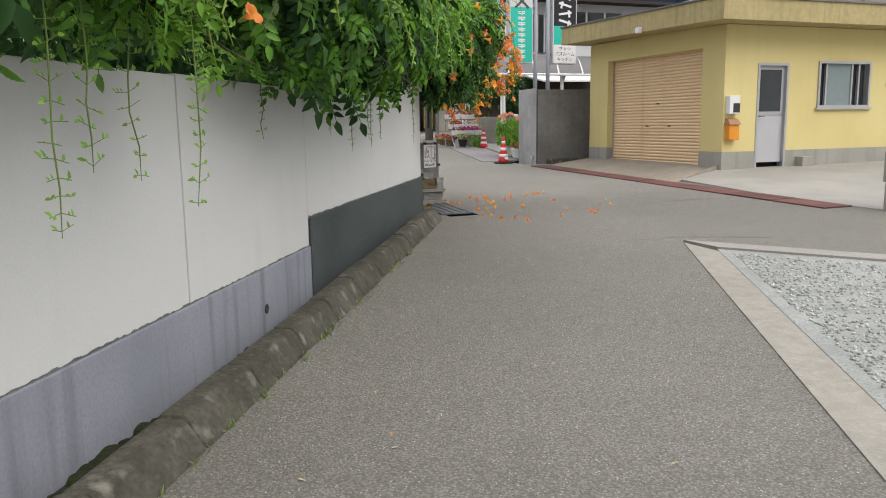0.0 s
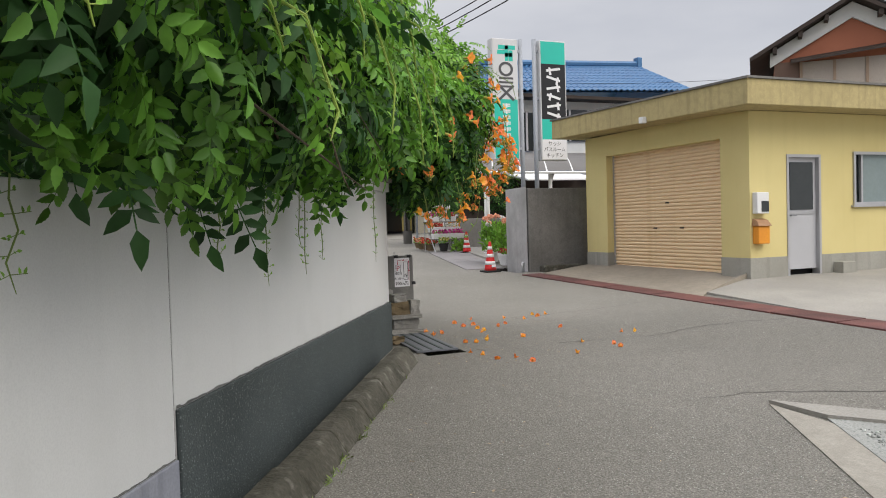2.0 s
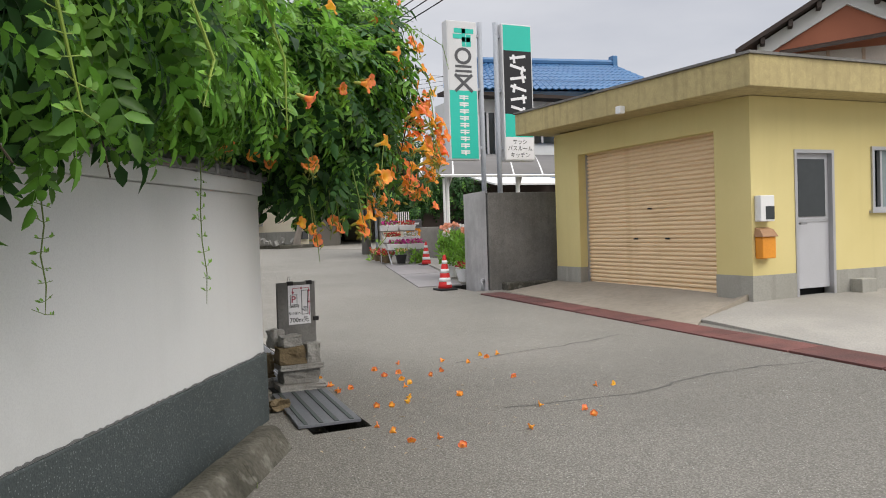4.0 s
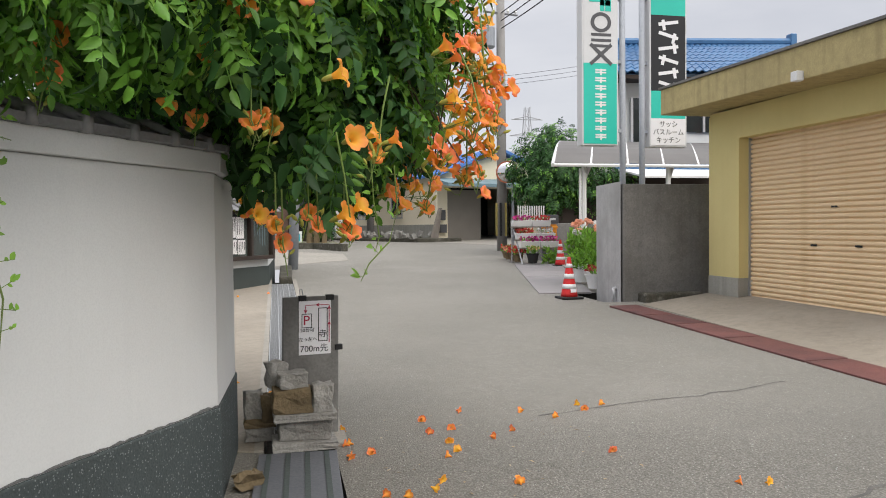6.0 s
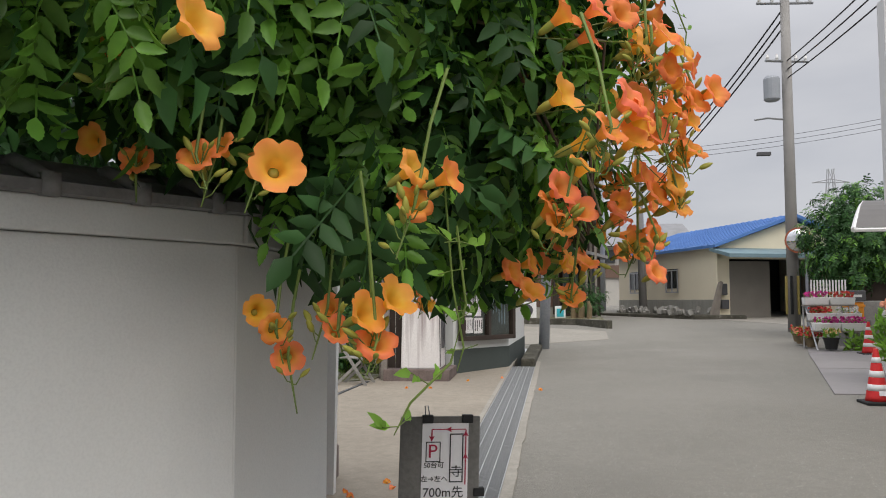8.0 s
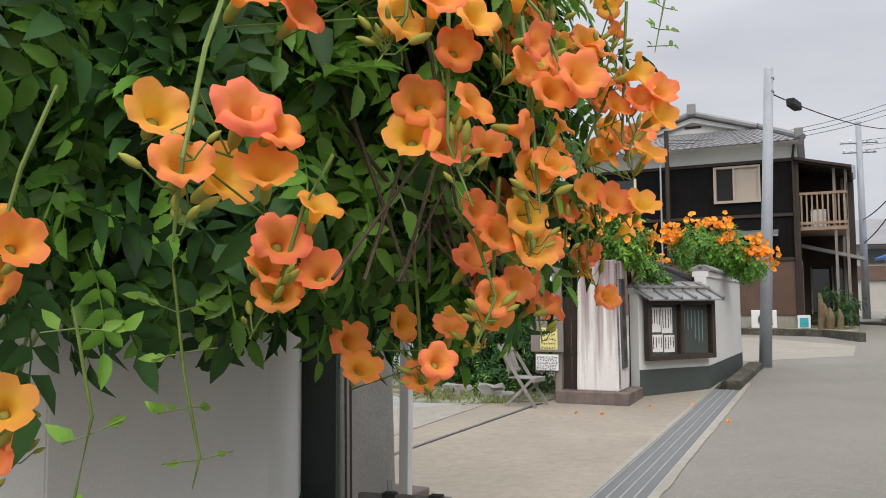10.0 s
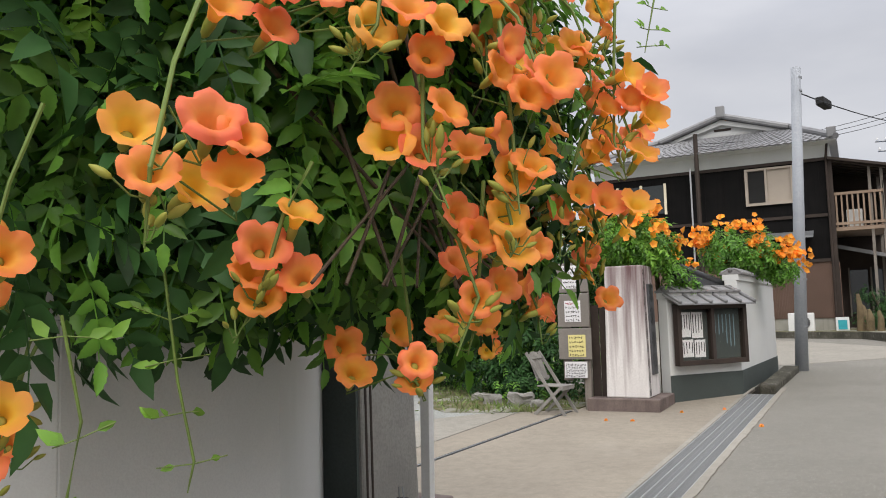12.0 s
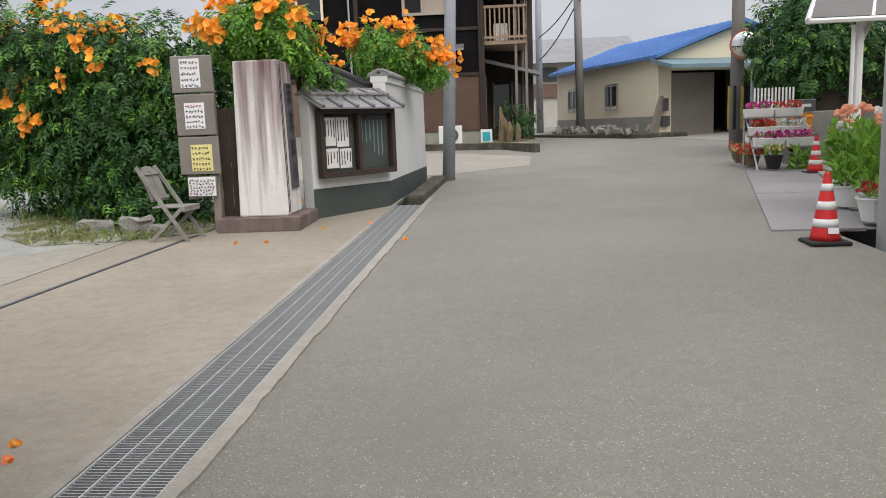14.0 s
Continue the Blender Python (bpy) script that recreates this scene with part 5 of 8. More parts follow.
part("door_panel", bbox(0.55, 2.55, 0.02, 0.1, BG, 3.5), mat("grey_sliding_door", (0.23, 0.21, 0.18), (0.2, 0.18, 0.155), 0.7, 1, 30, 0.2, 0.05), barn, "brown-grey sliding door")
part("gable", Shape().add([bp(0, 0, 3.6), bp(BW, 0, 3.6), bp(BW, 0, BE), bp(gm, 0, BR), bp(0, 0, BE), bp(0, 0.15, 3.6), bp(BW, 0.15, 3.6), bp(BW, 0.15, BE), bp(gm, 0.15, BR), bp(0, 0.15, BE)],
                          [(0, 1, 2, 3, 4), (9, 8, 7, 6, 5), (0, 5, 6, 1), (1, 6, 7, 2), (2, 7, 8, 3), (3, 8, 9, 4), (4, 9, 5, 0)]), CREAM, barn, "cream gable")
# Back wall and floor coloured near black in place of interior shade.
part("inside", bbox(0.2, BW - 0.2, 6.0, 6.2, BG, 4.0), DARKROOM, barn, "interior wall coloured dark as unlit")
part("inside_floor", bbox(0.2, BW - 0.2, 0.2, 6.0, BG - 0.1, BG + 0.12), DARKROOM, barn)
for a0, z0, a1, z1 in ((-0.35, BE - 0.05, gm, BR + 0.1), (gm, BR + 0.1, BW + 0.35, BE - 0.05)):
    rf = Shape().add([bp(a0, -0.4, z0), bp(a1, -0.4, z1), bp(a1, BL + 0.4, z1), bp(a0, BL + 0.4, z0), bp(a0, -0.4, z0 + 0.13), bp(a1, -0.4, z1 + 0.13), bp(a1, BL + 0.4, z1 + 0.13), bp(a0, BL + 0.4, z0 + 0.13)],
                     [(3, 2, 1, 0), (4, 5, 6, 7), (0, 1, 5, 4), (1, 2, 6, 5), (2, 3, 7, 6), (3, 0, 4, 7)])
    part("roof", rf, BLUETIN, barn, "blue sheet roof")
    for k in range(22):
        b = -0.3 + k * 0.5
        part("seam", Shape().tube([bp(a0, b, z0 + 0.15), bp(a1, b, z1 + 0.15)], 0.03, 5), BLUETIN, barn)
part("canopy", Shape().add([bp(-0.4, 0, 4.08), bp(BW, 0, 4.08), bp(BW, -1.6, 3.74), bp(-0.4, -1.6, 3.74), bp(-0.4, 0, 3.94), bp(BW, 0, 3.94), bp(BW, -1.6, 3.58), bp(-0.4, -1.6, 3.58)],
                           [(3, 2, 1, 0), (4, 5, 6, 7), (0, 1, 5, 4), (1, 2, 6, 5), (2, 3, 7, 6), (3, 0, 4, 7)]), TEALTIN, barn, "weathered metal canopy across the front")
for b0 in (3.5, 7.6):
    w = part("window", bbox(-0.05, -0.021, b0, b0 + 1.1, 2.35, 3.3), GLASS, barn, "small sliding window")
    for c0, c1, z0, z1 in ((b0 - 0.06, b0, 2.14, 3.26), (b0 + 1.1, b0 + 1.16, 2.14, 3.26), (b0, b0 + 1.1, 3.2, 3.26), (b0, b0 + 1.1, 2.14, 2.2), (b0 + 0.52, b0 + 0.58, 2.2, 3.2)):
        part("window_frame", bbox(-0.09, -0.05, c0, c1, z0, z1), ALU, w)
part("meter", bbox(-0.1, 0.3, -0.25, -0.02, 2.0, 2.5), DARKGREY, barn, "grey meter box", bevel=0.02)
part("meter", bbox(0.05, 0.4, -0.2, -0.02, 1.4, 1.8), DARKGREY, barn, "grey meter box", bevel=0.02)
part("downpipe", Shape().tube([bp(-0.1, -0.1, 4.0), bp(-0.1, -0.1, 0.9)], 0.05, 6), CREAM, barn)
van = thing("parked_van", "white van parked inside the dark barn", "car")
vanb = bbox(2.9, 4.5, 3.2, 5.8, 1.1, 1.85)
part("body", vanb, WHITEPAINT, van, bevel=0.12)
part("cab", bbox(3.05, 4.35, 3.6, 5.8, 1.85, 2.5), GLASS, van, bevel=0.1)
for a in (3.0, 4.1):
    part("wheel", bbox(a, a + 0.25, 3.15, 3.75, 0.87, 1.3), RUBBER, van, bevel=0.08)
    part("headlight", bbox(a + 0.02, a + 0.25, 3.17, 3.21, 1.45, 1.6), SIGNGREY, van)
solid("rubble_bed", Shape().prism([bp(-3.2, 6, 0)[:2], bp(-1.4, -0.4, 0)[:2], bp(0.6, -1.2, 0)[:2], bp(0.3, -0.3, 0)[:2], bp(-0.4, 0.5, 0)[:2], bp(-1.4, 7, 0)[:2]], 0.4, 1.15), KERB, "low kerbed bed of dark rubble beside the barn", "kerb", "structure", 0.05)
junk = Shape()
jr = random.Random(3)
for i in range(90):
    b = jr.uniform(-0.2, 5.6)
    a = -1.25 - b * 0.14 + jr.uniform(-0.45, 0.7)
    s = jr.uniform(0.08, 0.22)
    p = bp(a, b, 1.1 + jr.uniform(0, 0.1))
    junk.box(-s * 0.6, s * 0.6, -s * 0.4, s * 0.4, 0, s * jr.uniform(0.8, 2.0), Matrix.Translation(p) @ Euler((jr.uniform(-0.5, 0.5), jr.uniform(-0.5, 0.5), jr.uniform(0, 3))).to_matrix().to_4x4())
solid("rubble", junk, STONE, "broken grey tiles and stones piled by the barn", "rubble", "stuff", 0.02)
for k in range(4):
    solid("plank", Shape().box(-0.05, 0.05, -0.02, 0.02, 0, 1.5, Matrix.Translation(bp(-0.25 - 0.12 * k, -0.35, 1.1)) @ Matrix.Rotation(0.12 + 0.05 * k, 4, "Y")), OLDWOOD, "weathered plank leaning against the barn", "plank", group="leaning planks")

# house behind the barn and tower blocks, far away
bh = thing("distant_house", "distant pale house with a grey tiled roof", "house")
part("wall", Shape().box(7.6, 16.5, 72, 80, 1.0, 6.2), mat("pale_far_wall", (0.5, 0.48, 0.44), (0.45, 0.43, 0.4), 0.9), bh)
part("roof", Shape().add([(7.0, 71, 6.1), (17, 71, 6.1), (17, 81, 6.1), (7, 81, 6.1), (7.6, 76, 8.3), (16.4, 76, 8.3)], [(3, 2, 1, 0), (0, 1, 5, 4), (1, 2, 5), (2, 3, 4, 5), (3, 0, 4)]), KAWARA, bh, "grey tiled roof")
part("balcony_band", Shape().box(8.5, 14, 71.8, 72, 3.6, 4.6), BROWNTIN, bh)
for x in (9.0, 11.2, 13.4):
    part("window", Shape().box(x, x + 1.4, 71.85, 72.0, 4.8, 5.8), GLASS, bh)


# ---- blue-roofed house behind the signs ----
bl = thing("blue_roof_house", "two-storey white house with a glazed blue tiled roof", "house")
part("wall", Shape().box(17.6, 27.3, 35.0, 38, 1.0, 7.4), PLASTER, bl, "white wall")
part("eave", Shape().box(16.4, 28.0, 34.1, 35.0, 7.3, 7.45), DARKBROWN, bl)
tiled_slope(bl, (16.2, 34.0, 7.45), (28.2, 34.0, 7.9), (18.0, 37.5, 9.35), (27.4, 37.5, 9.75), BLUETILE, 36, 9, amp=0.09)
part("ridge", Shape().tube([(18.0, 37.5, 9.5), (27.5, 37.5, 9.9)], 0.17, 8), BLUETILE, bl)
part("ridge_end", Shape().box(27.35, 27.65, 37.3, 37.7, 9.7, 10.25), BLUETILE, bl, bevel=0.04)
part("roof_back", Shape().add([(16.3, 34.1, 7.4), (28.1, 34.1, 7.85), (27.4, 37.5, 9.7), (18.0, 37.5, 9.3), (20.5, 42.5, 7.4), (28.1, 42.5, 7.6)], [(0, 1, 2, 3), (3, 2, 5, 4), (0, 3, 4), (1, 5, 2)]), BLUETILE, bl)
for x0, x1, z0, z1 in ((18.3, 19.5, 4.9, 6.7), (20.4, 23.6, 5.4, 6.9), (24.4, 26.6, 5.6, 6.9)):
    w = part("window", Shape().box(x0, x1, 34.9, 34.98, z0, z1), GLASS, bl, "window with pale frame")
    k = x0
    while k < x1 + 0.01:
        part("window_frame", Shape().box(k - 0.05, k + 0.05, 34.84, 34.9, z0, z1), ALU, w)
        k += (x1 - x0) / 3
part("upper_band", Shape().box(17.4, 27.3, 34.9, 34.995, 4.0, 4.75), mat("dark_red_band", (0.16, 0.06, 0.06), (0.13, 0.05, 0.05), 0.8), bl)
tiled_slope(bl, (16.6, 32.6, 3.6), (28.0, 32.6, 3.6), (16.6, 34.95, 4.3), (28.0, 34.95, 4.3), BLUETILE, 36, 5, amp=0.09)
# The lower storey's shade is given as this dark brown.
part("lower_wall", Shape().box(16.4, 27.0, 33.2, 34.95, 0.9, 3.5), DARKBROWN, bl, "lower storey coloured dark brown for shade")
acb = part("wall_unit", Shape().box(16.7, 17.35, 34.9, 35.6, 5.3, 6.1), WHITEPAINT, bl, "white air conditioner on the side wall", bevel=0.04)

# ---- terracotta house behind the garage ----
th = thing("terracotta_house", "terracotta-rendered house with white gable boards and grey tiles", "house")
TM = Matrix(((0.71, 0.704, 0, 20.2), (-0.704, 0.71, 0, 22.0), (0, 0, 1, 0), (0, 0, 0, 1)))   # gable turned towards the crossing


def tpts(*pts):
    return [TM @ Vector(p) for p in pts]


HEX = [(0, 1, 2, 3), (7, 6, 5, 4), (0, 4, 5, 1), (1, 5, 6, 2), (2, 6, 7, 3), (3, 7, 4, 0)]
TA, TZ = 2.95, 8.1
part("wall", Shape().add(tpts((0.75, 0, 0.8), (5.2, 0, 0.8), (5.2, 0, 6.5), (TA, 0, 7.75), (0.75, 0, 6.5), (0.75, 7, 0.8), (5.2, 7, 0.8), (5.2, 7, 6.5), (TA, 7, 7.75), (0.75, 7, 6.5)),
                         [(0, 1, 2, 3, 4), (9, 8, 7, 6, 5), (0, 5, 6, 1), (1, 6, 7, 2), (2, 7, 8, 3), (3, 8, 9, 4), (4, 9, 5, 0)]), ORANGEWALL, th)
for a0, a1 in ((0.0, TA), (5.9, TA)):
    z0, z1 = 6.42, TZ
    part("barge_board", Shape().add(tpts((a0 + (0.6 if a0 < 1 else -0.6), -0.12, z0 - 0.16), (a1, -0.12, z1 - 0.52), (a1, -0.12, z1 - 0.04), (a0 + (0.6 if a0 < 1 else -0.6), -0.12, z0 + 0.28),
                                         (a0 + (0.6 if a0 < 1 else -0.6), 0, z0 - 0.16), (a1, 0, z1 - 0.52), (a1, 0, z1 - 0.04), (a0 + (0.6 if a0 < 1 else -0.6), 0, z0 + 0.28)), HEX), PLASTER, th, "white gable band")
    part("roof", Shape().add(tpts((a0, -0.6, z0), (a1, -0.6, z1), (a1, 7.5, z1), (a0, 7.5, z0), (a0, -0.6, z0 + 0.13), (a1, -0.6, z1 + 0.13), (a1, 7.5, z1 + 0.13), (a0, 7.5, z0 + 0.13)), HEX), DARKBROWN, th, "dark timber eave")
    tiled_slope(th, *tpts((a0, -0.6, z0 + 0.14), (a0, 7.5, z0 + 0.14), (a1, -0.6, z1 + 0.14), (a1, 7.5, z1 + 0.14)), KAWARA, 26, 10)
    for k in range(1, 4):
        t = k / 4
        part("rafter_end", Shape().box(-0.06, 0.06, -0.55, 0, -0.2, -0.02, TM @ Matrix.Translation((a0 + (a1 - a0) * t, 0, z0 + (z1 - z0) * t))), DARKBROWN, th)
wt = part("window", Shape().box(1.5, 4.4, -0.06, -0.01, 5.1, 6.35, TM), mat("beige_shutters", (0.42, 0.37, 0.32), (0.38, 0.33, 0.29), 0.7), th, "wide shuttered window")
for x in (1.5, 2.45, 3.35, 4.35):
    part("window_frame", Shape().box(x - 0.04, x + 0.04, -0.1, -0.06, 5.1, 6.35, TM), BALCONY, wt)
part("window_hood", Shape().add(tpts((1.2, -0.5, 6.35), (4.2, -0.5, 6.6), (4.2, 0, 6.75), (1.2, 0, 6.5), (1.2, -0.5, 6.28), (4.2, -0.5, 6.53), (4.2, 0, 6.68), (1.2, 0, 6.43)), HEX), DARKBROWN, th)
part("dark_cladding", Shape().box(0.73, 1.45, -0.03, -0.005, 4.5, 6.4, TM), BROWNTIN, th)

# ---- carport ----
cp = thing("carport", "white steel carport with a curved translucent roof", "carport")
CPM = mat("smoky_polycarbonate", (0.2, 0.185, 0.165), (0.17, 0.155, 0.14), 0.3, 1.0, 30, 0.1, 0.0, translucent=0.35)


def arc(x, lift=0.0):
    """The roof's profile at x: low at the front edge, curving up and back."""
    return [(x + 1.25 * k / 8, 23.2 + 2.6 * k / 8, 3.06 + lift + 0.78 * math.sin(math.pi / 2 * k / 8)) for k in range(9)]


RIBS = [10.5 + 0.92 * k for k in range(6)]
for x in RIBS:
    part("roof_rib", Shape().tube(arc(x), 0.055, 6), WHITEPAINT, cp)
for x0, x1 in zip(RIBS, RIBS[1:]):
    pane = Shape()
    a0, a1 = arc(x0, 0.045), arc(x1, 0.045)
    for k in range(8):
        pane.add([a0[k], a1[k], a1[k + 1], a0[k + 1]], [(0, 1, 2, 3)])
        pane.add([(p[0], p[1], p[2] + 0.006) for p in (a0[k], a1[k], a1[k + 1], a0[k + 1])], [(3, 2, 1, 0)])
    part("roof_pane", pane, CPM, cp, "smoky curved roof pane")
for k in (0, 3, 6, 8):
    part("purlin", Shape().tube([arc(RIBS[0])[k], arc(RIBS[-1])[k]], 0.04 if k in (0, 8) else 0.028, 6), WHITEPAINT, cp)
for x, y in ((11.38, 23.5), (13.55, 23.5)):
    part("post", Shape().tube([(x, y, ground_z(x, y) - 0.05), (x, y, 2.7), (x, y, 3.1)], 0.06, 8), WHITEPAINT, cp)
    part("brace", Shape().tube([(x, y, 2.75), (x + 0.3, y + 0.3, 3.15), (x + 0.75, y + 1.1, 3.55)], 0.05, 6), WHITEPAINT, cp)
part("drain_pipe", Shape().tube([(11.24, 23.4, 3.0), (11.24, 23.4, ground_z(11.2, 23.4))], 0.03, 6), WHITEPAINT, cp)

# low house front behind the carport, its shade put in as dark brown
lw = thing("low_house", "dark low house front behind the carport", "house")
part("wall", Shape().box(13.2, 19.0, 30.5, 31, 0.5, 3.2), DARKBROWN, lw)
part("awning", Shape().add([(15.6, 28.6, 3.2), (19.0, 28.6, 3.2), (19.0, 30.5, 3.55), (15.6, 30.5, 3.55), (15.6, 28.6, 3.14), (19.0, 28.6, 3.14), (19.0, 30.5, 3.49), (15.6, 30.5, 3.49)],
                           [(0, 1, 2, 3), (7, 6, 5, 4), (0, 4, 5, 1), (1, 5, 6, 2), (2, 6, 7, 3), (3, 7, 4, 0)]), WHITEPAINT, lw, "pale sheet awning")
solid("garden_wall", Shape().box(12.3, 16.4, 28.9, 29.1, 0.3, 1.75), WALLGREY, "dark mossy block wall behind the flowers", "wall", "structure", 0.02)


# ---- poles, wires and mirror ----
def wire(name, a, b, sag, r=0.012, label="thin black overhead service cable"):
    a, b = Vector(a), Vector(b)
    pts = [a.lerp(b, k / 14) - Vector((0, 0, sag * 4 * (k / 14) * (1 - k / 14))) for k in range(15)]
    return solid(name, Shape().tube(pts, r, 5), RUBBER, label, "cable", group="overhead cables")


def pole(name, x, y, top, r0, r1, ma, label, arms=(), lean=(0, 0)):
    p = thing(name, label, "utility pole")
    z = ground_z(x, y)
    part("shaft", Shape().tube([(x, y, z - 0.2), (x + lean[0], y + lean[1], top)], [r0, r1], 14), ma, p, smooth=True)
    for h, w, yaw in arms:
        d = Vector((math.cos(yaw), math.sin(yaw), 0)) * w
        part("cross_arm", Shape().tube([Vector((x, y, h)) - d, Vector((x, y, h)) + d], 0.045, 6), STEEL, p)
        for k in (-0.9, -0.45, 0.45, 0.9):
            q = Vector((x, y, h)) + d * k
            part("insulator", Shape().lathe([(0.03, 0.03), (0.06, 0.1), (0.03, 0.2)], q, 8), WHITEPAINT, p)
    return p


up = pole("utility_pole", 12.55, 33.7, 11.6, 0.19, 0.14, POLECONC, "tall concrete utility pole with a yellow and black guard", ((11.3, 0.9, 0.1), (9.4, 0.7, 0.2)))
zq = ground_z(12.55, 33.7)
for k in range(6):
    part("guard_stripe", Shape().tube([(12.55 + 0.2 * math.cos(k * 1.047), 33.7 + 0.2 * math.sin(k * 1.047), zq + 0.55), (12.55 + 0.2 * math.cos(k * 1.047), 33.7 + 0.2 * math.sin(k * 1.047), zq + 1.75)], 0.045, 5), mat("guard_yellow", (0.42, 0.33, 0.1), None, 0.7) if k % 2 else RUBBER, up)
part("transformer", Shape().lathe([(0.2, -0.4), (0.25, -0.35), (0.25, 0.3), (0.2, 0.38)], (12.05, 33.6, 8.5), 14), POLEGREY, up, "grey transformer")
part("street_lamp", Shape().box(11.55, 11.95, 33.5, 33.7, 6.35, 6.45), DARKGREY, up)
part("lamp_arm", Shape().tube([(12.55, 33.7, 7.5), (11.9, 33.6, 7.55), (11.5, 33.6, 7.5)], 0.03, 6), STEEL, up)
mp = thing("traffic_mirror", "round convex traffic mirror with an orange back on a grey post", "mirror")
part("post", Shape().tube([(12.88, 33.42, 0.7), (12.88, 33.42, 3.5)], 0.05, 8), POLEGREY, mp)
MIRROR = mat("mirror_glass", (0.7, 0.7, 0.7), (0.68, 0.68, 0.68), 0.05, 1, 10, 0.02, 0.0, metal=1.0)
mm = Matrix.Translation((12.62, 33.3, 3.62)) @ Matrix.Rotation(-0.18, 4, "Z") @ Matrix.Rotation(math.pi / 2, 4, "X")
part("hood", Shape().lathe([(0.37, -0.04), (0.4, 0.02), (0.4, 0.07)], (0, 0, 0), 24, mm), mat("faded_mirror_hood", (0.4, 0.12, 0.06), (0.33, 0.1, 0.05), 0.6), mp)
part("mirror_face", Shape().lathe([(0.385, 0.05), (0.33, 0.09), (0.2, 0.13), (0.05, 0.145)], (0, 0, 0), 24, mm), MIRROR, mp, smooth=True)
gp = pole("steel_pole", 4.78, 27.25, 7.15, 0.135, 0.1, POLEGREY, "bare pale grey steel pole beside the temple wall", lean=(0.28, 0.13))
for z in (1.5, 2.5, 6.6, 6.9):
    part("band", Shape().tube([(4.78 + 0.042 * z, 27.25 + 0.02 * z, z), (4.78 + 0.042 * z, 27.25 + 0.02 * z, z + 0.04)], 0.137 - 0.005 * z, 14), STEEL, gp)
ep = pole("utility_pole", 9.7, 48.2, 11.1, 0.2, 0.15, POLECONC, "leaning timber-brown utility pole by the barn", ((10.85, 0.9, 0.6),), lean=(-0.2, -0.1))
ep2 = pole("utility_pole", 8.1, 54.0, 11.3, 0.2, 0.14, POLEGREY, "grey utility pole beside the dark house", ((10.2, 0.9, 0.2), (9.7, 0.8, 0.2)))
part("transformer", Shape().lathe([(0.2, -0.4), (0.28, -0.35), (0.28, 0.3), (0.2, 0.38)], (7.6, 53.9, 8.7), 14), POLEGREY, ep2)
hp = thing("house_mast", "thin dark service mast before the timber house", "mast")
part("shaft", Shape().tube([(0.55, 41.2, 0.9), (0.55, 41.2, 9.0)], 0.09, 8), DARKBROWN, hp)
part("conduit", Shape().tube([(0.3, 41.1, 0.9), (0.3, 41.1, 7.6)], 0.035, 6), ALU, hp)
wire("cable", (5.06, 27.38, 6.6), (9.7, 48.2, 9.6), 0.3, 0.015)
solid("cable_closure", Shape().box(-0.35, 0.35, -0.1, 0.1, -0.1, 0.1, Matrix.Translation((5.5, 30.2, 6.95)) @ Matrix.Rotation(1.34, 4, "Z")), RUBBER, "black splice box hanging on the cable", "cable box", bevel=0.03)
for k in range(3):
    wire("cable", (0.55, 41.2, 8.6 - 0.1 * k), (9.6, 48.1, 10.95 - 0.25 * k), 0.5)
    wire("cable", (8.1, 54.0, 10.3 - 0.25 * k), (30, 52, 13 - 0.3 * k), 0.6)
    wire("cable", (9.62, 48.15, 7.7 - 0.3 * k), (12.55, 33.7, 11.2 - 0.3 * k), 0.35, 0.028)
WIRE_END = [(10.9, 6.0, 8.6), (11.1, 6.0, 8.5), (11.3, 6.0, 8.3)]
wire("cable", (9.62, 48.15, 7.6), (8.1, 54.0, 6.2), 0.25, 0.028)
wire("cable", (9.62, 48.15, 7.2), (8.1, 54.0, 5.0), 0.3, 0.028)
for k in range(3):
    wire("cable", (12.55, 33.7, 9.4 - 0.28 * k), WIRE_END[k], 0.5, 0.02)
wire("cable", (16.0, 35.0, 8.2), (29.5, 24.0, 7.4), 0.5, 0.008)

# pylon far away behind the barn
py = thing("pylon", "faint lattice transmission pylon in the distance", "pylon")
px, pyy = 68.0, 190.0
lat = mat("pale_pylon_steel", (0.45, 0.46, 0.48), (0.42, 0.43, 0.45), 0.6)
for sx, sy in ((-1, -1), (1, -1), (1, 1), (-1, 1)):
    part("leg", Shape().tube([(px + sx * 3, pyy + sy * 3, 1), (px + sx * 0.8, pyy + sy * 0.8, 26), (px + sx * 0.5, pyy + sy * 0.5, 31)], 0.13, 4), lat, py)
for k in range(7):
    z0, z1 = 3 + k * 4, 7 + k * 4
    w0, w1 = 3 - 2.3 * z0 / 27, 3 - 2.3 * min(27, z1) / 27
    part("brace", Shape().tube([(px - w0, pyy - w0, z0), (px + w1, pyy - w1, z1)], 0.08, 4), lat, py)
    part("brace", Shape().tube([(px + w0, pyy - w0, z0), (px - w1, pyy - w1, z1)], 0.08, 4), lat, py)
for z, w in ((20, 5.0), (24, 4.5), (28, 4.0)):
    part("cross_arm", Shape().tube([(px - w, pyy, z), (px, pyy, z + 0.8), (px + w, pyy, z)], 0.14, 4), lat, py)
    part("cross_arm", Shape().tube([(px - w, pyy, z), (px + w, pyy, z)], 0.12, 4), lat, py)


# ---- cones, plates and pots along the right side ----
def traffic_cone(x, y, label):
    z = ground_z(x, y)
    c = thing("traffic_cone", label, "traffic cone", Matrix.Translation((x, y, z)), group="traffic cones")
    part("base", Shape().box(-0.19, 0.19, -0.19, 0.19, 0, 0.04), RUBBER, c, bevel=0.015)
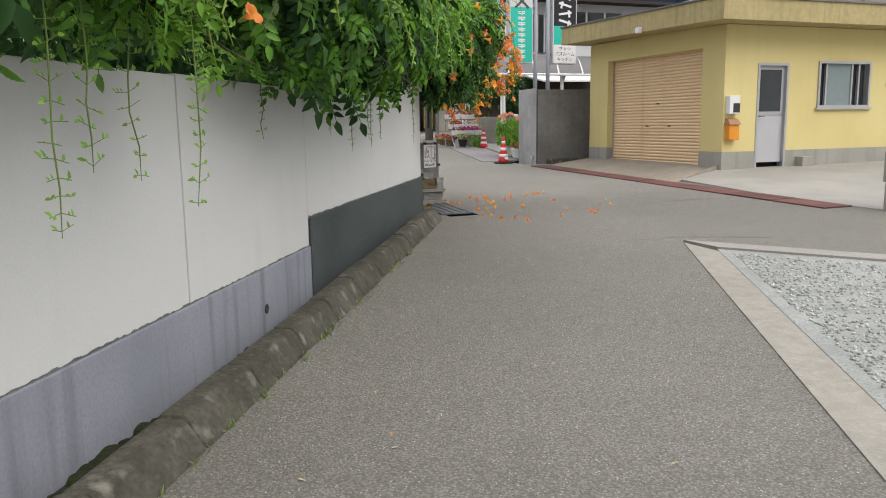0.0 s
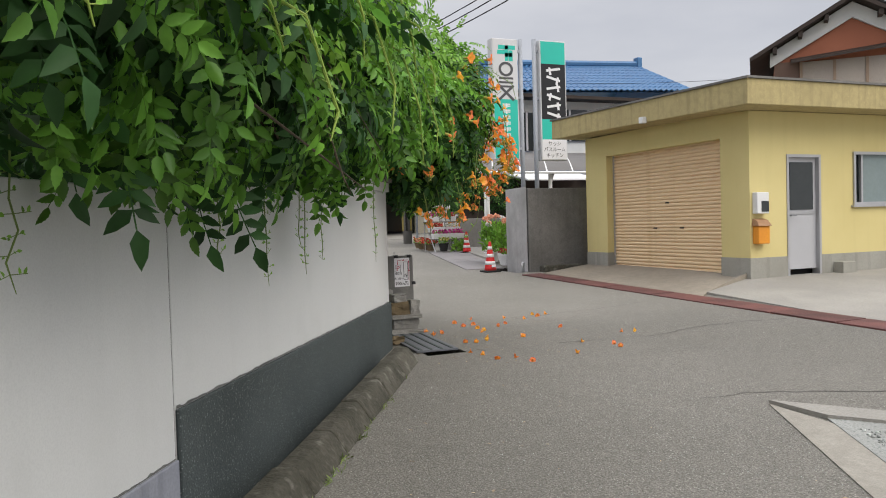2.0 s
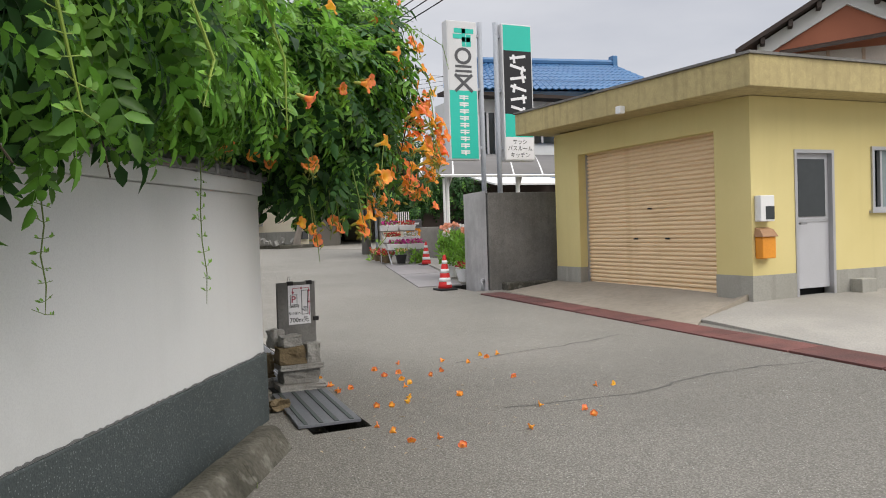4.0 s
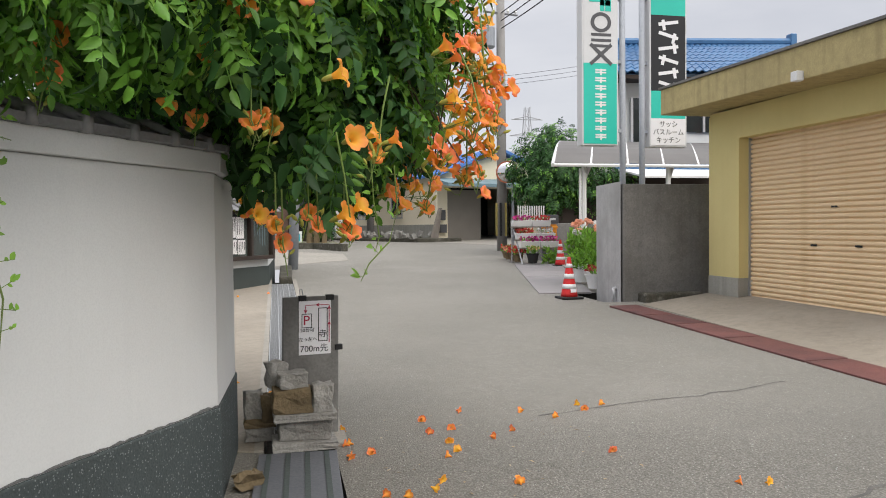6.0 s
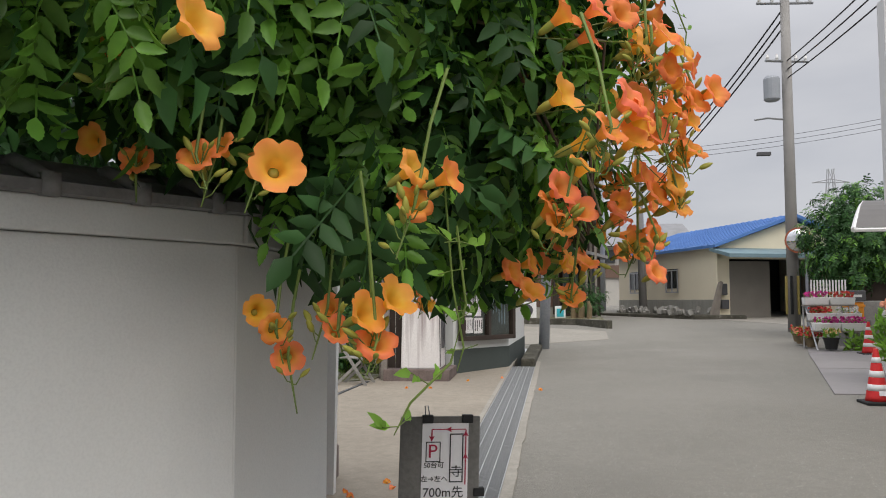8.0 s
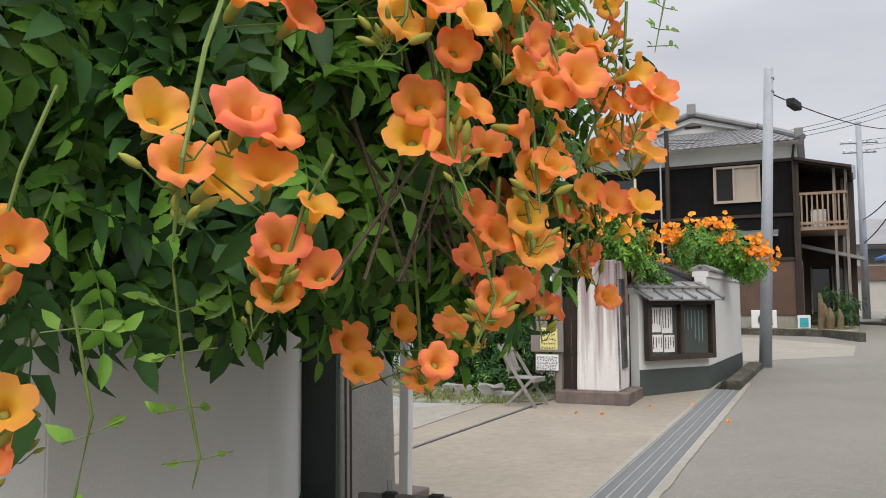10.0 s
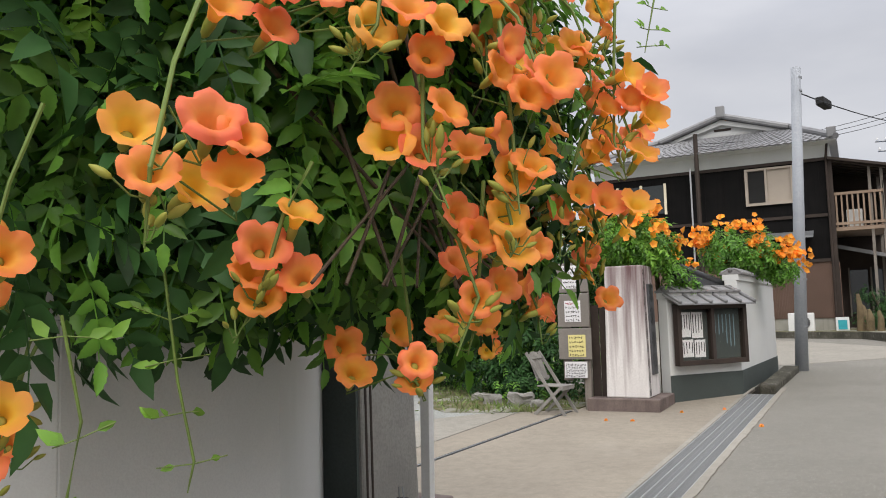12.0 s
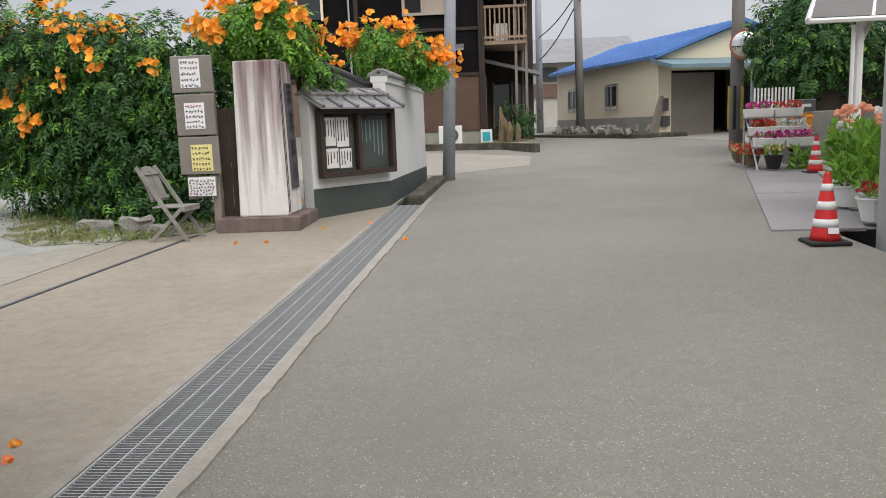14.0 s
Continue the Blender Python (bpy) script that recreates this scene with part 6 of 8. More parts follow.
    prof = [(0.145, 0.04), (0.132, 0.1), (0.115, 0.2), (0.03, 0.68), (0.024, 0.7), (0.01, 0.7)]
    part("cone", Shape().lathe(prof, n=20), CONE_RED, c, smooth=True)
    for z0, z1 in ((0.17, 0.25), (0.34, 0.42), (0.52, 0.59)):
        r = lambda h: 0.115 + (0.03 - 0.115) * (h - 0.2) / 0.48 + 0.002
        part("band", Shape().lathe([(r(z0), z0), (r(z1), z1)], n=20), WHITEPAINT, c, "white reflective band", smooth=True)
    return c


traffic_cone(9.02, 18.65, "red and white traffic cone on a dark base by the ditch")
traffic_cone(11.65, 25.7, "red and white traffic cone beside the flower rack")
part_label = Shape().box(-0.05, 0.05, -0.004, 0, -0.03, 0.03, Matrix.Translation((9.04, 18.513, 0.59)) @ Matrix.Rotation(-0.17, 4, "X"))
solid("cone_label", part_label, PAPER, "small white sticker on a traffic cone", "sticker")
for pts in ([(8.78, 19.45), (9.75, 19.4), (10.75, 22.7), (9.65, 22.75)], [(9.67, 22.8), (10.77, 22.75), (11.75, 25.9), (10.5, 25.95)], [(10.52, 26.0), (11.77, 25.95), (11.95, 26.9), (10.8, 26.95)]):
    solid("cover_sheet", Shape().prism(pts, lambda x, y: ground_z(x, y) - 0.02, lambda x, y: ground_z(x, y) + 0.02), STEELPLATE, "grey steel sheet laid over the roadside ditch", "cover", group="grey ditch sheets", bevel=0.004)
solid("ditch_bed", Shape().box(8.9, 10.4, 17.0, 21.0, -0.6, 0.05), DITCH, "dark bed of the open roadside ditch", "ditch", "structure")
# Added closing piece that blocks the bright sky seen below the ground.
solid("ditch_end", Shape().box(8.9, 10.4, 20.4, 20.6, 0.05, 0.44), DITCH, "dark piece added to close the ditch under the sheets", "ditch", "structure")
solid("ditch_side", Shape().box(9.9, 10.0, 17.9, 19.5, 0.05, 0.4), KERB, "concrete side of the roadside ditch", "ditch", "structure")
solid("carport_floor", Shape().prism([(9.98, 19.42), (11.2, 19.42), (13.0, 23.0), (13.0, 28.8), (12.0, 26.9)], lambda x, y: ground_z(x, y) - 0.05, lambda x, y: ground_z(x, y) + 0.05), LOT, "pale concrete floor of the carport", "pavement", "structure", 0.01)
pipe = Shape().tube([(9.62, 18.2, 0.42), (9.62, 18.2, 0.62), (9.85, 18.45, 0.64), (10.0, 18.6, 0.6)], 0.04, 8)
solid("drain_pipe", pipe, SIGNGREY, "short grey pipe stub by the ditch", "pipe", smooth=True)


def pot(x, y, r, h, ma, label, z=None):
    z = ground_z(x, y) + 0.05 if z is None else z
    p = thing("flower_pot", label, "flower pot", group="flower pots")
    part("pot", Shape().lathe([(r * 0.68, 0), (r * 0.98, h * 0.92), (r * 1.06, h * 0.92), (r * 1.06, h), (r * 0.9, h), (r * 0.88, h - 0.03)], (x, y, z), 18), ma, p, smooth=False)
    part("soil", Shape().lathe([(r * 0.88, h - 0.05), (r * 0.3, h - 0.02)], (x, y, z), 12), SOIL, p)
    return p, z + h


def rack_planter(x, y, z, length, ma):
    p = thing("planter", "long white planter of pink flowers on the rack", "planter", group="rack planters")
    w = 0.12
    sh = Shape().add([(x, y - w * 0.8, z), (x + length, y - w * 0.8, z), (x + length, y + w * 0.8, z), (x, y + w * 0.8, z), (x - 0.02, y - w, z + 0.17), (x + length + 0.02, y - w, z + 0.17), (x + length + 0.02, y + w, z + 0.17), (x - 0.02, y + w, z + 0.17)],
                     [(3, 2, 1, 0), (4, 5, 6, 7), (0, 1, 5, 4), (1, 2, 6, 5), (2, 3, 7, 6), (3, 0, 4, 7)])
    part("trough", sh, WHITEPAINT, p, bevel=0.012)
    return p


rack = thing("flower_rack", "stepped timber and wire rack holding planters", "rack")
tiers = ((1.66, 27.35), (1.3, 27.0), (1.08, 26.7))
for z, y in tiers:
    part("shelf", Shape().box(10.85, 12.0, y - 0.14, y + 0.14, z - 0.03, z), OLDWOOD, rack)
for x in (10.9, 11.95):
    part("leg", Shape().tube([(x, 26.55, 0.6), (x, 27.5, 1.8)], 0.02, 6), ALU, rack)
    part("leg", Shape().tube([(x, 27.5, 0.6), (x, 27.5, 1.8)], 0.02, 6), ALU, rack)
for i in range(12):
    part("picket", Shape().box(11.1 + i * 0.07, 11.13 + i * 0.07, 27.55, 27.57, 1.7, 2.25), WHITEPAINT, rack)
part("prop", Shape().tube([(11.6, 26.45, 0.6), (11.95, 26.9, 1.35)], 0.02, 6), OLDWOOD, rack)
ob = thing("orange_bin", "orange plastic box with a grey lid on a dark wall", "box")
part("box", Shape().box(12.05, 12.42, 27.9, 28.2, 1.3, 1.72), ORANGE_BOX, ob, bevel=0.02)
part("rim", Shape().box(12.03, 12.44, 27.88, 28.22, 1.6, 1.66), ORANGE_BOX, ob, bevel=0.01)
part("lid", Shape().box(11.98, 12.46, 27.86, 28.24, 1.74, 2.0), DARKGREY, ob, "grey upper box", bevel=0.02)
part("text_bar", Shape().box(12.1, 12.36, 27.85, 27.86, 1.84, 1.9), SIGNGREY, ob)
solid("bin_stand", Shape().box(11.95, 12.55, 27.85, 28.3, 0.5, 1.3), WALLGREY, "dark block stand below the orange box", "stand", bevel=0.02)


# ---- foliage ----
def leaflet(length, width, fold, droop):
    """Seven points of one pointed leaflet along +x, folded at the midrib."""
    v = [(0, 0, 0), (length * 0.38, 0, 0), (length, 0, -droop * length), (length * 0.3, width * 0.5, fold), (length * 0.68, width * 0.36, fold * 0.6 - droop * length * 0.4),
         (length * 0.3, -width * 0.5, fold), (length * 0.68, -width * 0.36, fold * 0.6 - droop * length * 0.4)]
    f = [(0, 5, 1), (1, 5, 6, 2), (0, 1, 3), (1, 2, 4, 3)]
    return v, f


def toothed_leaflet(length, width, fold, droop):
    """A leaflet with a serrated margin, for leaves that hang near the path."""
    mid = [(0, 0, 0), (length * 0.5, 0, -droop * length * 0.3), (length, 0, -droop * length)]
    f, v = [], list(mid)
    for s in (1, -1):
        k = len(v)
        prof = ((0.12, 0.3), (0.24, 0.47), (0.3, 0.43), (0.44, 0.5), (0.5, 0.42), (0.62, 0.44), (0.68, 0.33), (0.78, 0.31), (0.84, 0.18))
        v += [(length * a, s * width * b, fold * b * 2 - droop * length * a * a) for a, b in prof]
        rim = list(range(k, k + len(prof)))
        a, b = [0] + rim[:5] + [1], [1] + rim[4:] + [2]
        f += [tuple(a), tuple(b)] if s < 0 else [tuple(a[::-1]), tuple(b[::-1])]
    return v, f


def pinnate(pairs, length, size, toothed=False, seed=1):
    """A compound leaf: a thin stalk with paired leaflets and one at the tip, along +x with its upper side +z."""
    r = random.Random(seed)
    v, f = [], []

    def put(lv, lf, m):
        k = len(v)
        v.extend([tuple(m @ Vector(p)) for p in lv])
        f.extend([tuple(i + k for i in q) for q in lf])

    make = toothed_leaflet if toothed else leaflet
    bend = lambda t: Vector((t * length, 0, -0.35 * length * t * t))
    for i in range(pairs + 1):
        t = 0.25 + 0.75 * i / pairs
        sides = (0,) if i == pairs else (-1, 1)
        for s in sides:
            ang = s * r.uniform(0.9, 1.25)
            sz = size * r.uniform(0.85, 1.15) * (1.1 if s == 0 else 1.0)
            lv, lf = make(sz, sz * 0.46, sz * 0.08, r.uniform(0.15, 0.4))
            put(lv, lf, Matrix.Translation(bend(t)) @ Matrix.Rotation(0.5 * t, 4, "Y") @ Matrix.Rotation(ang, 4, "Z") @ Matrix.Rotation(r.uniform(-0.3, 0.3), 4, "X"))
    w = 0.0012 + size * 0.012
    for i in range(3):
        a, b = bend(i / 3), bend((i + 1) / 3)
        put([(a.x, -w, a.z), (a.x, w, a.z), (b.x, w, b.z), (b.x, -w, b.z)], [(0, 1, 2, 3)], Matrix())
    return np.array(v), f


def scatter(name, template, places, ways, ups, sizes, material, parent, label=""):
    """One mesh of many copies of a template, each turned to its own way and up."""
    tv, tf = template
    n, k = len(places), len(tv)
    w = ways / np.linalg.norm(ways, axis=1, keepdims=True)
    s = np.cross(ups, w)
    s /= np.maximum(np.linalg.norm(s, axis=1, keepdims=True), 1e-6)
    u = np.cross(w, s)
    co = places[:, None, :] + sizes[:, None, None] * (tv[None, :, 0:1] * w[:, None, :] + tv[None, :, 1:2] * s[:, None, :] + tv[None, :, 2:3] * u[:, None, :])
    loops = np.concatenate([np.array(q) for q in tf])
    totals = np.array([len(q) for q in tf])
    all_loops = (loops[None, :] + (np.arange(n) * k)[:, None]).ravel()
    all_totals = np.tile(totals, n)
    me = bpy.data.meshes.new(name)
    me.vertices.add(n * k)
    me.vertices.foreach_set("co", co.astype(np.float32).ravel())
    me.loops.add(len(all_loops))
    me.loops.foreach_set("vertex_index", all_loops.astype(np.int32))
    me.polygons.add(len(all_totals))
    me.polygons.foreach_set("loop_start", np.concatenate(([0], np.cumsum(all_totals)[:-1])).astype(np.int32))
    me.polygons.foreach_set("loop_total", all_totals.astype(np.int32))
    me.update(calc_edges=True)
    me.materials.append(material)
    return part(name, me, material, parent, label, kind="stuff")


nr = np.random.default_rng(11)


def cloud(blobs, count, shell=0.35, cut=None):
    """Places and outward normals through ellipsoids (x, y, z, rx, ry, rz), mostly near their skins."""
    vol = np.array([b[3] * b[4] * b[5] for b in blobs]) ** 0.8
    pick = nr.choice(len(blobs), count, p=vol / vol.sum())
    b = np.array(blobs)[pick]
    d = nr.normal(size=(count, 3))
    d /= np.linalg.norm(d, axis=1, keepdims=True)
    rad = 1 - shell * nr.random(count) ** 1.4
    lump = 1 + 0.24 * np.sin(d[:, 0] * 6 + b[:, 0] * 3) * np.sin(d[:, 1] * 7 + b[:, 1] * 2) * np.sin(d[:, 2] * 6 + b[:, 2] * 3)
    p = b[:, :3] + d * b[:, 3:] * (rad * lump)[:, None]
    nrm = d / b[:, 3:]
    nrm /= np.linalg.norm(nrm, axis=1, keepdims=True)
    if cut is not None:
        keep = cut(p)
        p, nrm = p[keep], nrm[keep]
    return p, nrm


def leafy(name, parent, template, blobs, count, material, shell=0.35, size=(0.8, 1.25), droop=0.75, label="", cut=None):
    p, nrm = cloud(blobs, count, shell, cut)
    n = len(p)
    # level sprays on top of a mass, hanging ones along its lower edge
    hang_by = droop * np.clip(0.8 - 0.5 * nrm[:, 2:3], 0.3, 1.2)
    ways = nrm * np.array([0.85, 0.85, 0.3]) - hang_by * np.array([0, 0, 1.0]) + nr.normal(size=(n, 3)) * 0.42
    ups = nrm * 0.8 + np.array([0, 0, 0.85]) + nr.normal(size=(n, 3)) * 0.28
    return scatter(name, template, p, ways, ups, nr.uniform(size[0], size[1], n), material, parent, label)


PIN_NEAR = pinnate(4, 0.21, 0.072, True, 1)
PIN_MID = pinnate(4, 0.23, 0.085, False, 2)
PIN_FAR = pinnate(3, 0.26, 0.11, False, 3)


def lane_blob(s, o, z, rs, ro, rz):
    p = lane(s, o, z)
    r = (rs + ro) / 2
    return (p.x, p.y, z, r, r, rz)


# trumpet vine over the lane wall
vine = thing("trumpet_vine", "dense green trumpet vine with orange flowers hanging over the white wall", "climbing plant")
lane_blobs = [lane_blob(*b) for b in (
    (-5.6, 0.1, 2.6, 0.8, 0.7, 0.6), (-4.6, 0.15, 2.58, 0.75, 0.7, 0.62), (-3.7, 0.2, 2.55, 0.7, 0.65, 0.6), (-3.05, 0.2, 2.55, 0.5, 0.5, 0.52), (-2.25, 0.2, 2.9, 0.6, 0.6, 0.55), (-1.6, 0.35, 2.65, 0.6, 0.6, 0.66),
    (-1.0, 0.38, 2.5, 0.62, 0.62, 0.7), (-0.3, 0.36, 2.5, 0.62, 0.62, 0.68), (0.5, 0.34, 2.52, 0.65, 0.65, 0.62), (1.3, 0.36, 2.52, 0.68, 0.68, 0.6), (2.1, 0.35, 2.66, 0.7, 0.7, 0.48),
    (3.0, 0.35, 2.74, 0.75, 0.75, 0.4), (3.8, 0.4, 2.78, 0.8, 0.8, 0.42), (4.5, 0.3, 2.74, 0.6, 0.6, 0.38),
    (-3.0, -0.5, 3.05, 0.9, 0.9, 0.55), (-1.4, -0.4, 3.05, 1.0, 0.9, 0.5), (0.4, -0.4, 2.95, 1.0, 0.9, 0.45), (2.0, -0.45, 2.9, 1.0, 0.9, 0.42), (3.4, -0.45, 2.9, 0.8, 0.8, 0.35))]
corner_blobs = [(4.2, 10.45, 2.82, 0.66, 0.66, 0.42), (4.2, 10.48, 2.34, 0.3, 0.28, 0.28), (4.5, 9.98, 2.14, 0.26, 0.2, 0.16), (4.45, 10.5, 2.34, 0.34, 0.3, 0.28), (4.3, 11.1, 2.55, 0.58, 0.6, 0.5), (4.2, 11.35, 2.6, 0.66, 0.62, 0.62), (4.55, 10.85, 2.95, 0.6, 0.65, 0.5), (4.62, 11.1, 3.4, 0.45, 0.5, 0.38),
                (4.12, 10.95, 2.3, 0.4, 0.38, 0.28), (3.85, 10.35, 2.75, 0.5, 0.5, 0.36), (3.7, 11.65, 2.8, 0.7, 0.7, 0.5), (3.2, 12.6, 2.85, 0.8, 0.8, 0.5), (4.45, 10.9, 2.68, 0.44, 0.5, 0.5), (4.68, 11.5, 2.45, 0.36, 0.4, 0.4),
                (4.6, 11.7, 2.9, 0.42, 0.42, 0.4), (4.5, 11.55, 2.15, 0.3, 0.32, 0.22), (4.15, 12.2, 2.48, 0.3, 0.35, 0.3), (3.8, 12.8, 2.5, 0.36, 0.4, 0.35), (3.95, 13.1, 2.15, 0.26, 0.3, 0.22)]
garden_blobs = [(1.3, 11.7, 2.9, 1.3, 1.3, 1.2), (-0.2, 9.8, 2.9, 1.4, 1.4, 1.1), (-1.8, 7.4, 2.9, 1.4, 1.4, 1.1), (0.9, 13.1, 3.3, 1.2, 1.2, 1.1), (-3.2, 4.6, 2.9, 1.4, 1.4, 1.1)]


def off_wall(p):
    """Leaves stay off the wall's own body."""
    q = p - np.array([W0.x, W0.y, 0])
    o = q[:, 0] * WN.x + q[:, 1] * WN.y
    front = p[:, 0] * 0.72 - p[:, 1] * 0.68
    along = q[:, 0] * WU.x + q[:, 1] * WU.y
    return ~((o < 0.06) & (p[:, 2] < 2.2)) & ~((front > -3.6) & (along > 2.4))


leafy("foliage", vine, PIN_NEAR, lane_blobs, 3300, LEAF, 0.22, cut=off_wall, label="glossy dark pinnate leaves")
# Inner leaves take a darker green that carries the shade within the vine.
leafy("foliage", vine, PIN_MID, lane_blobs, 2900, LEAF_DARK, 0.85, cut=off_wall, label="inner leaves coloured dark for shade")
# Bright leaves only above 2.35 m, their colour standing in for lit tops.
leafy("new_growth", vine, PIN_MID, [(b[0], b[1], b[2] + 0.18, b[3] * 1.06, b[4] * 1.06, b[5]) for b in lane_blobs[2:]], 2300, LEAF_LIGHT, 0.12, (0.5, 0.9), cut=lambda p: off_wall(p) & (p[:, 2] > 2.35), label="bright young leaves, also toned as lit")
leafy("foliage", vine, PIN_NEAR, corner_blobs, 3300, LEAF, 0.22, cut=off_wall, label="glossy dark pinnate leaves")
# Same dark, shade-toned green inside the corner masses.
leafy("foliage", vine, PIN_MID, corner_blobs, 3600, LEAF_DARK, 0.9, cut=off_wall, label="inner leaves coloured dark for shade")
# Same height cut at the corner: lit tops given as brighter leaves.
leafy("new_growth", vine, PIN_MID, [(b[0] + 0.06, b[1], b[2] + 0.18, b[3], b[4], b[5]) for b in corner_blobs], 1100, LEAF_LIGHT, 0.12, (0.45, 0.8), cut=lambda p: off_wall(p) & (p[:, 2] > 2.45), label="bright young leaves, also toned as lit")
leafy("new_growth", vine, PIN_NEAR, [lane_blob(-3.3, 0.62, 2.15, 0.22, 0.2, 0.28), lane_blob(-3.15, 0.6, 1.9, 0.12, 0.12, 0.2)], 70, LEAF_LIGHT, 0.9, (0.4, 0.75), label="pale young shoots hanging forward")
# Extra bright leaves that put sky light into the upper front's colour.
leafy("new_growth", vine, PIN_NEAR, [lane_blob(2.6, 0.45, 2.75, 0.6, 0.6, 0.3), lane_blob(3.3, 0.5, 2.8, 0.65, 0.65, 0.32), lane_blob(4.0, 0.5, 2.85, 0.65, 0.65, 0.34), lane_blob(4.7, 0.5, 2.9, 0.55, 0.55, 0.3)], 620, LEAF_LIGHT, 0.15, (0.6, 0.95), cut=lambda p: off_wall(p) & (p[:, 2] > 2.5), label="bright young leaves, also toned as lit")
backtree = thing("garden_tree", "dark leafy garden tree behind the white wall", "tree")
leafy("crown", backtree, PIN_FAR, garden_blobs, 2600, LEAF_DARK, 0.6, (1.0, 1.6))
for x, y in ((1.3, 11.7), (-0.2, 9.8), (-1.8, 7.4), (0.9, 13.1), (-3.2, 4.6)):
    part("trunk", Shape().tube([(x, y, ground_z(x, y) - 0.05), (x + 0.1, y + 0.1, 1.4), (x - 0.05, y, 2.6)], [0.11, 0.09, 0.05], 8), BARK, backtree)
stems = Shape()
sr = random.Random(5)
for i in range(36):
    s = sr.uniform(-5, 1.6)
    a = lane(s, -0.1, 2.1)
    b = lane(s + sr.uniform(-0.7, 0.7), sr.uniform(0.2, 0.8), sr.uniform(2.0, 2.9))
    c = lane(s + sr.uniform(-1, 1), sr.uniform(0.5, 1.0), sr.uniform(1.75, 2.5))
    stems.tube([a, (a + b) / 2 + Vector((0, 0, 0.25)), b, c], [0.012, 0.009, 0.006, 0.003], 5)
for i in range(14):
    stems.tube([(3.6, 10.9, 2.0), (4.0 + sr.uniform(-0.3, 0.3), 10.7 + sr.uniform(-0.4, 0.5), 2.9), (4.7 + sr.uniform(-0.3, 0.35), 10.7 + sr.uniform(-0.5, 0.6), 2.6), (5.0, 10.7 + sr.uniform(-0.5, 0.6), 2.0)], [0.02, 0.014, 0.008, 0.004], 6)
part("woody_stem", stems, BARK, vine, "woody brown stems", kind="stuff")


# hanging runners with small paired leaves
def runner(path, name="runner", leaf=0.03, gap=0.055, parent=None, seed=1, side=True, thick=0.0035):
    r = random.Random(seed)
    sh = Shape()
    pts = [Vector(p) for p in path]
    sh.tube(pts, [thick] * (len(pts) - 1) + [thick * 0.4], 6)
    total = sum((b - a).length for a, b in zip(pts, pts[1:]))
    places, ways, ups = [], [], []
    d = 0.04
    while d < total:
        rest = d
        for a, b in zip(pts, pts[1:]):
            if rest <= (b - a).length:
                q = a.lerp(b, rest / (b - a).length)
                break
            rest -= (b - a).length
        for s in (-1, 1):
            w = Vector((WU.x * s, WU.y * s, r.uniform(-0.3, 0.5))).normalized() * 1.0
            ln = r.uniform(0.03, 0.09) if side else 0.01
            e = q + w * ln
            sh.tube([q, e], 0.0016, 4)
            for k in range(r.choice((1, 2, 3)) if side else 1):
                t = 0.5 + 0.5 * k / 2
                places.append(tuple(q.lerp(e, t)))
                ways.append((w.x * 0.6 + r.uniform(-0.3, 0.3), w.y * 0.6 + r.uniform(-0.3, 0.3), r.uniform(-0.2, 0.9)))
                ups.append((WN.x, WN.y, 0.4))
        d += gap * r.uniform(0.8, 1.3)
    part(name, sh, SHOOT if thick > 0.004 else STEM, parent, "thin green hanging stem", kind="stuff")
    lv, lf = leaflet(leaf, leaf * 0.5, leaf * 0.06, 0.2)
    scatter("runner_leaves", (np.array(lv), lf), np.array(places), np.array(ways), np.array(ups), nr.uniform(0.6, 1.2, len(places)), LEAF_LIGHT, parent)


def hang(s, o, z0, z1, seed, wob=0.05):
    r = random.Random(seed)
    n = 5
    return [lane(s + wob * r.uniform(-1, 1) * k / n, o, z0 + (z1 - z0) * k / n) for k in range(n + 1)]


for i, (s, o, z0, z1) in enumerate(((-3.84, 0.45, 1.95, 1.15), (-3.64, 0.45, 1.95, 1.35), (-3.36, 0.45, 1.95, 1.3), (-3.3, 0.68, 2.35, 1.2), (1.65, 0.16, 1.95, 1.28), (0.86, 0.16, 1.95, 1.26), (1.53, 0.16, 1.95, 1.46), (2.05, 0.16, 1.95, 1.36), (0.22, 0.16, 1.9, 1.42), (-1.3, 0.16, 1.9, 1.42))):
    runner(hang(s, o, z0, z1, i), parent=vine, seed=i, gap=0.06)
for k in range(5):
    runner(hang(-3.3 + 0.07 * k, 0.6 + 0.03 * k, 2.4, 1.95 - 0.12 * (k % 3), 90 + k, 0.12), parent=vine, seed=90 + k, gap=0.045, leaf=0.045, thick=0.005)
runner(hang(3.36, 0.27, 2.15, 1.27, 40), parent=vine, seed=40, gap=0.07, leaf=0.04)
runner([(4.62, 9.95, 1.95), (4.64, 9.98, 1.75), (4.6, 9.98, 1.6), (4.5, 9.95, 1.5), (4.46, 9.94, 1.42)], parent=vine, seed=51, gap=0.16, leaf=0.05)
runner([(4.55, 10.25, 2.1), (4.57, 10.28, 1.8), (4.6, 10.3, 1.62), (4.58, 10.3, 1.55)], parent=vine, seed=52, gap=0.1, leaf=0.04)
runner([(5.2, 11.3, 3.3), (5.35, 11.3, 3.15), (5.45, 11.35, 2.9), (5.42, 11.3, 2.7)], parent=vine, seed=53, gap=0.06, leaf=0.035)
runner([(4.9, 10.9, 3.3), (5.2, 10.7, 3.35), (5.4, 10.6, 3.2), (5.45, 10.6, 3.0)], parent=vine, seed=54, gap=0.06, leaf=0.035)
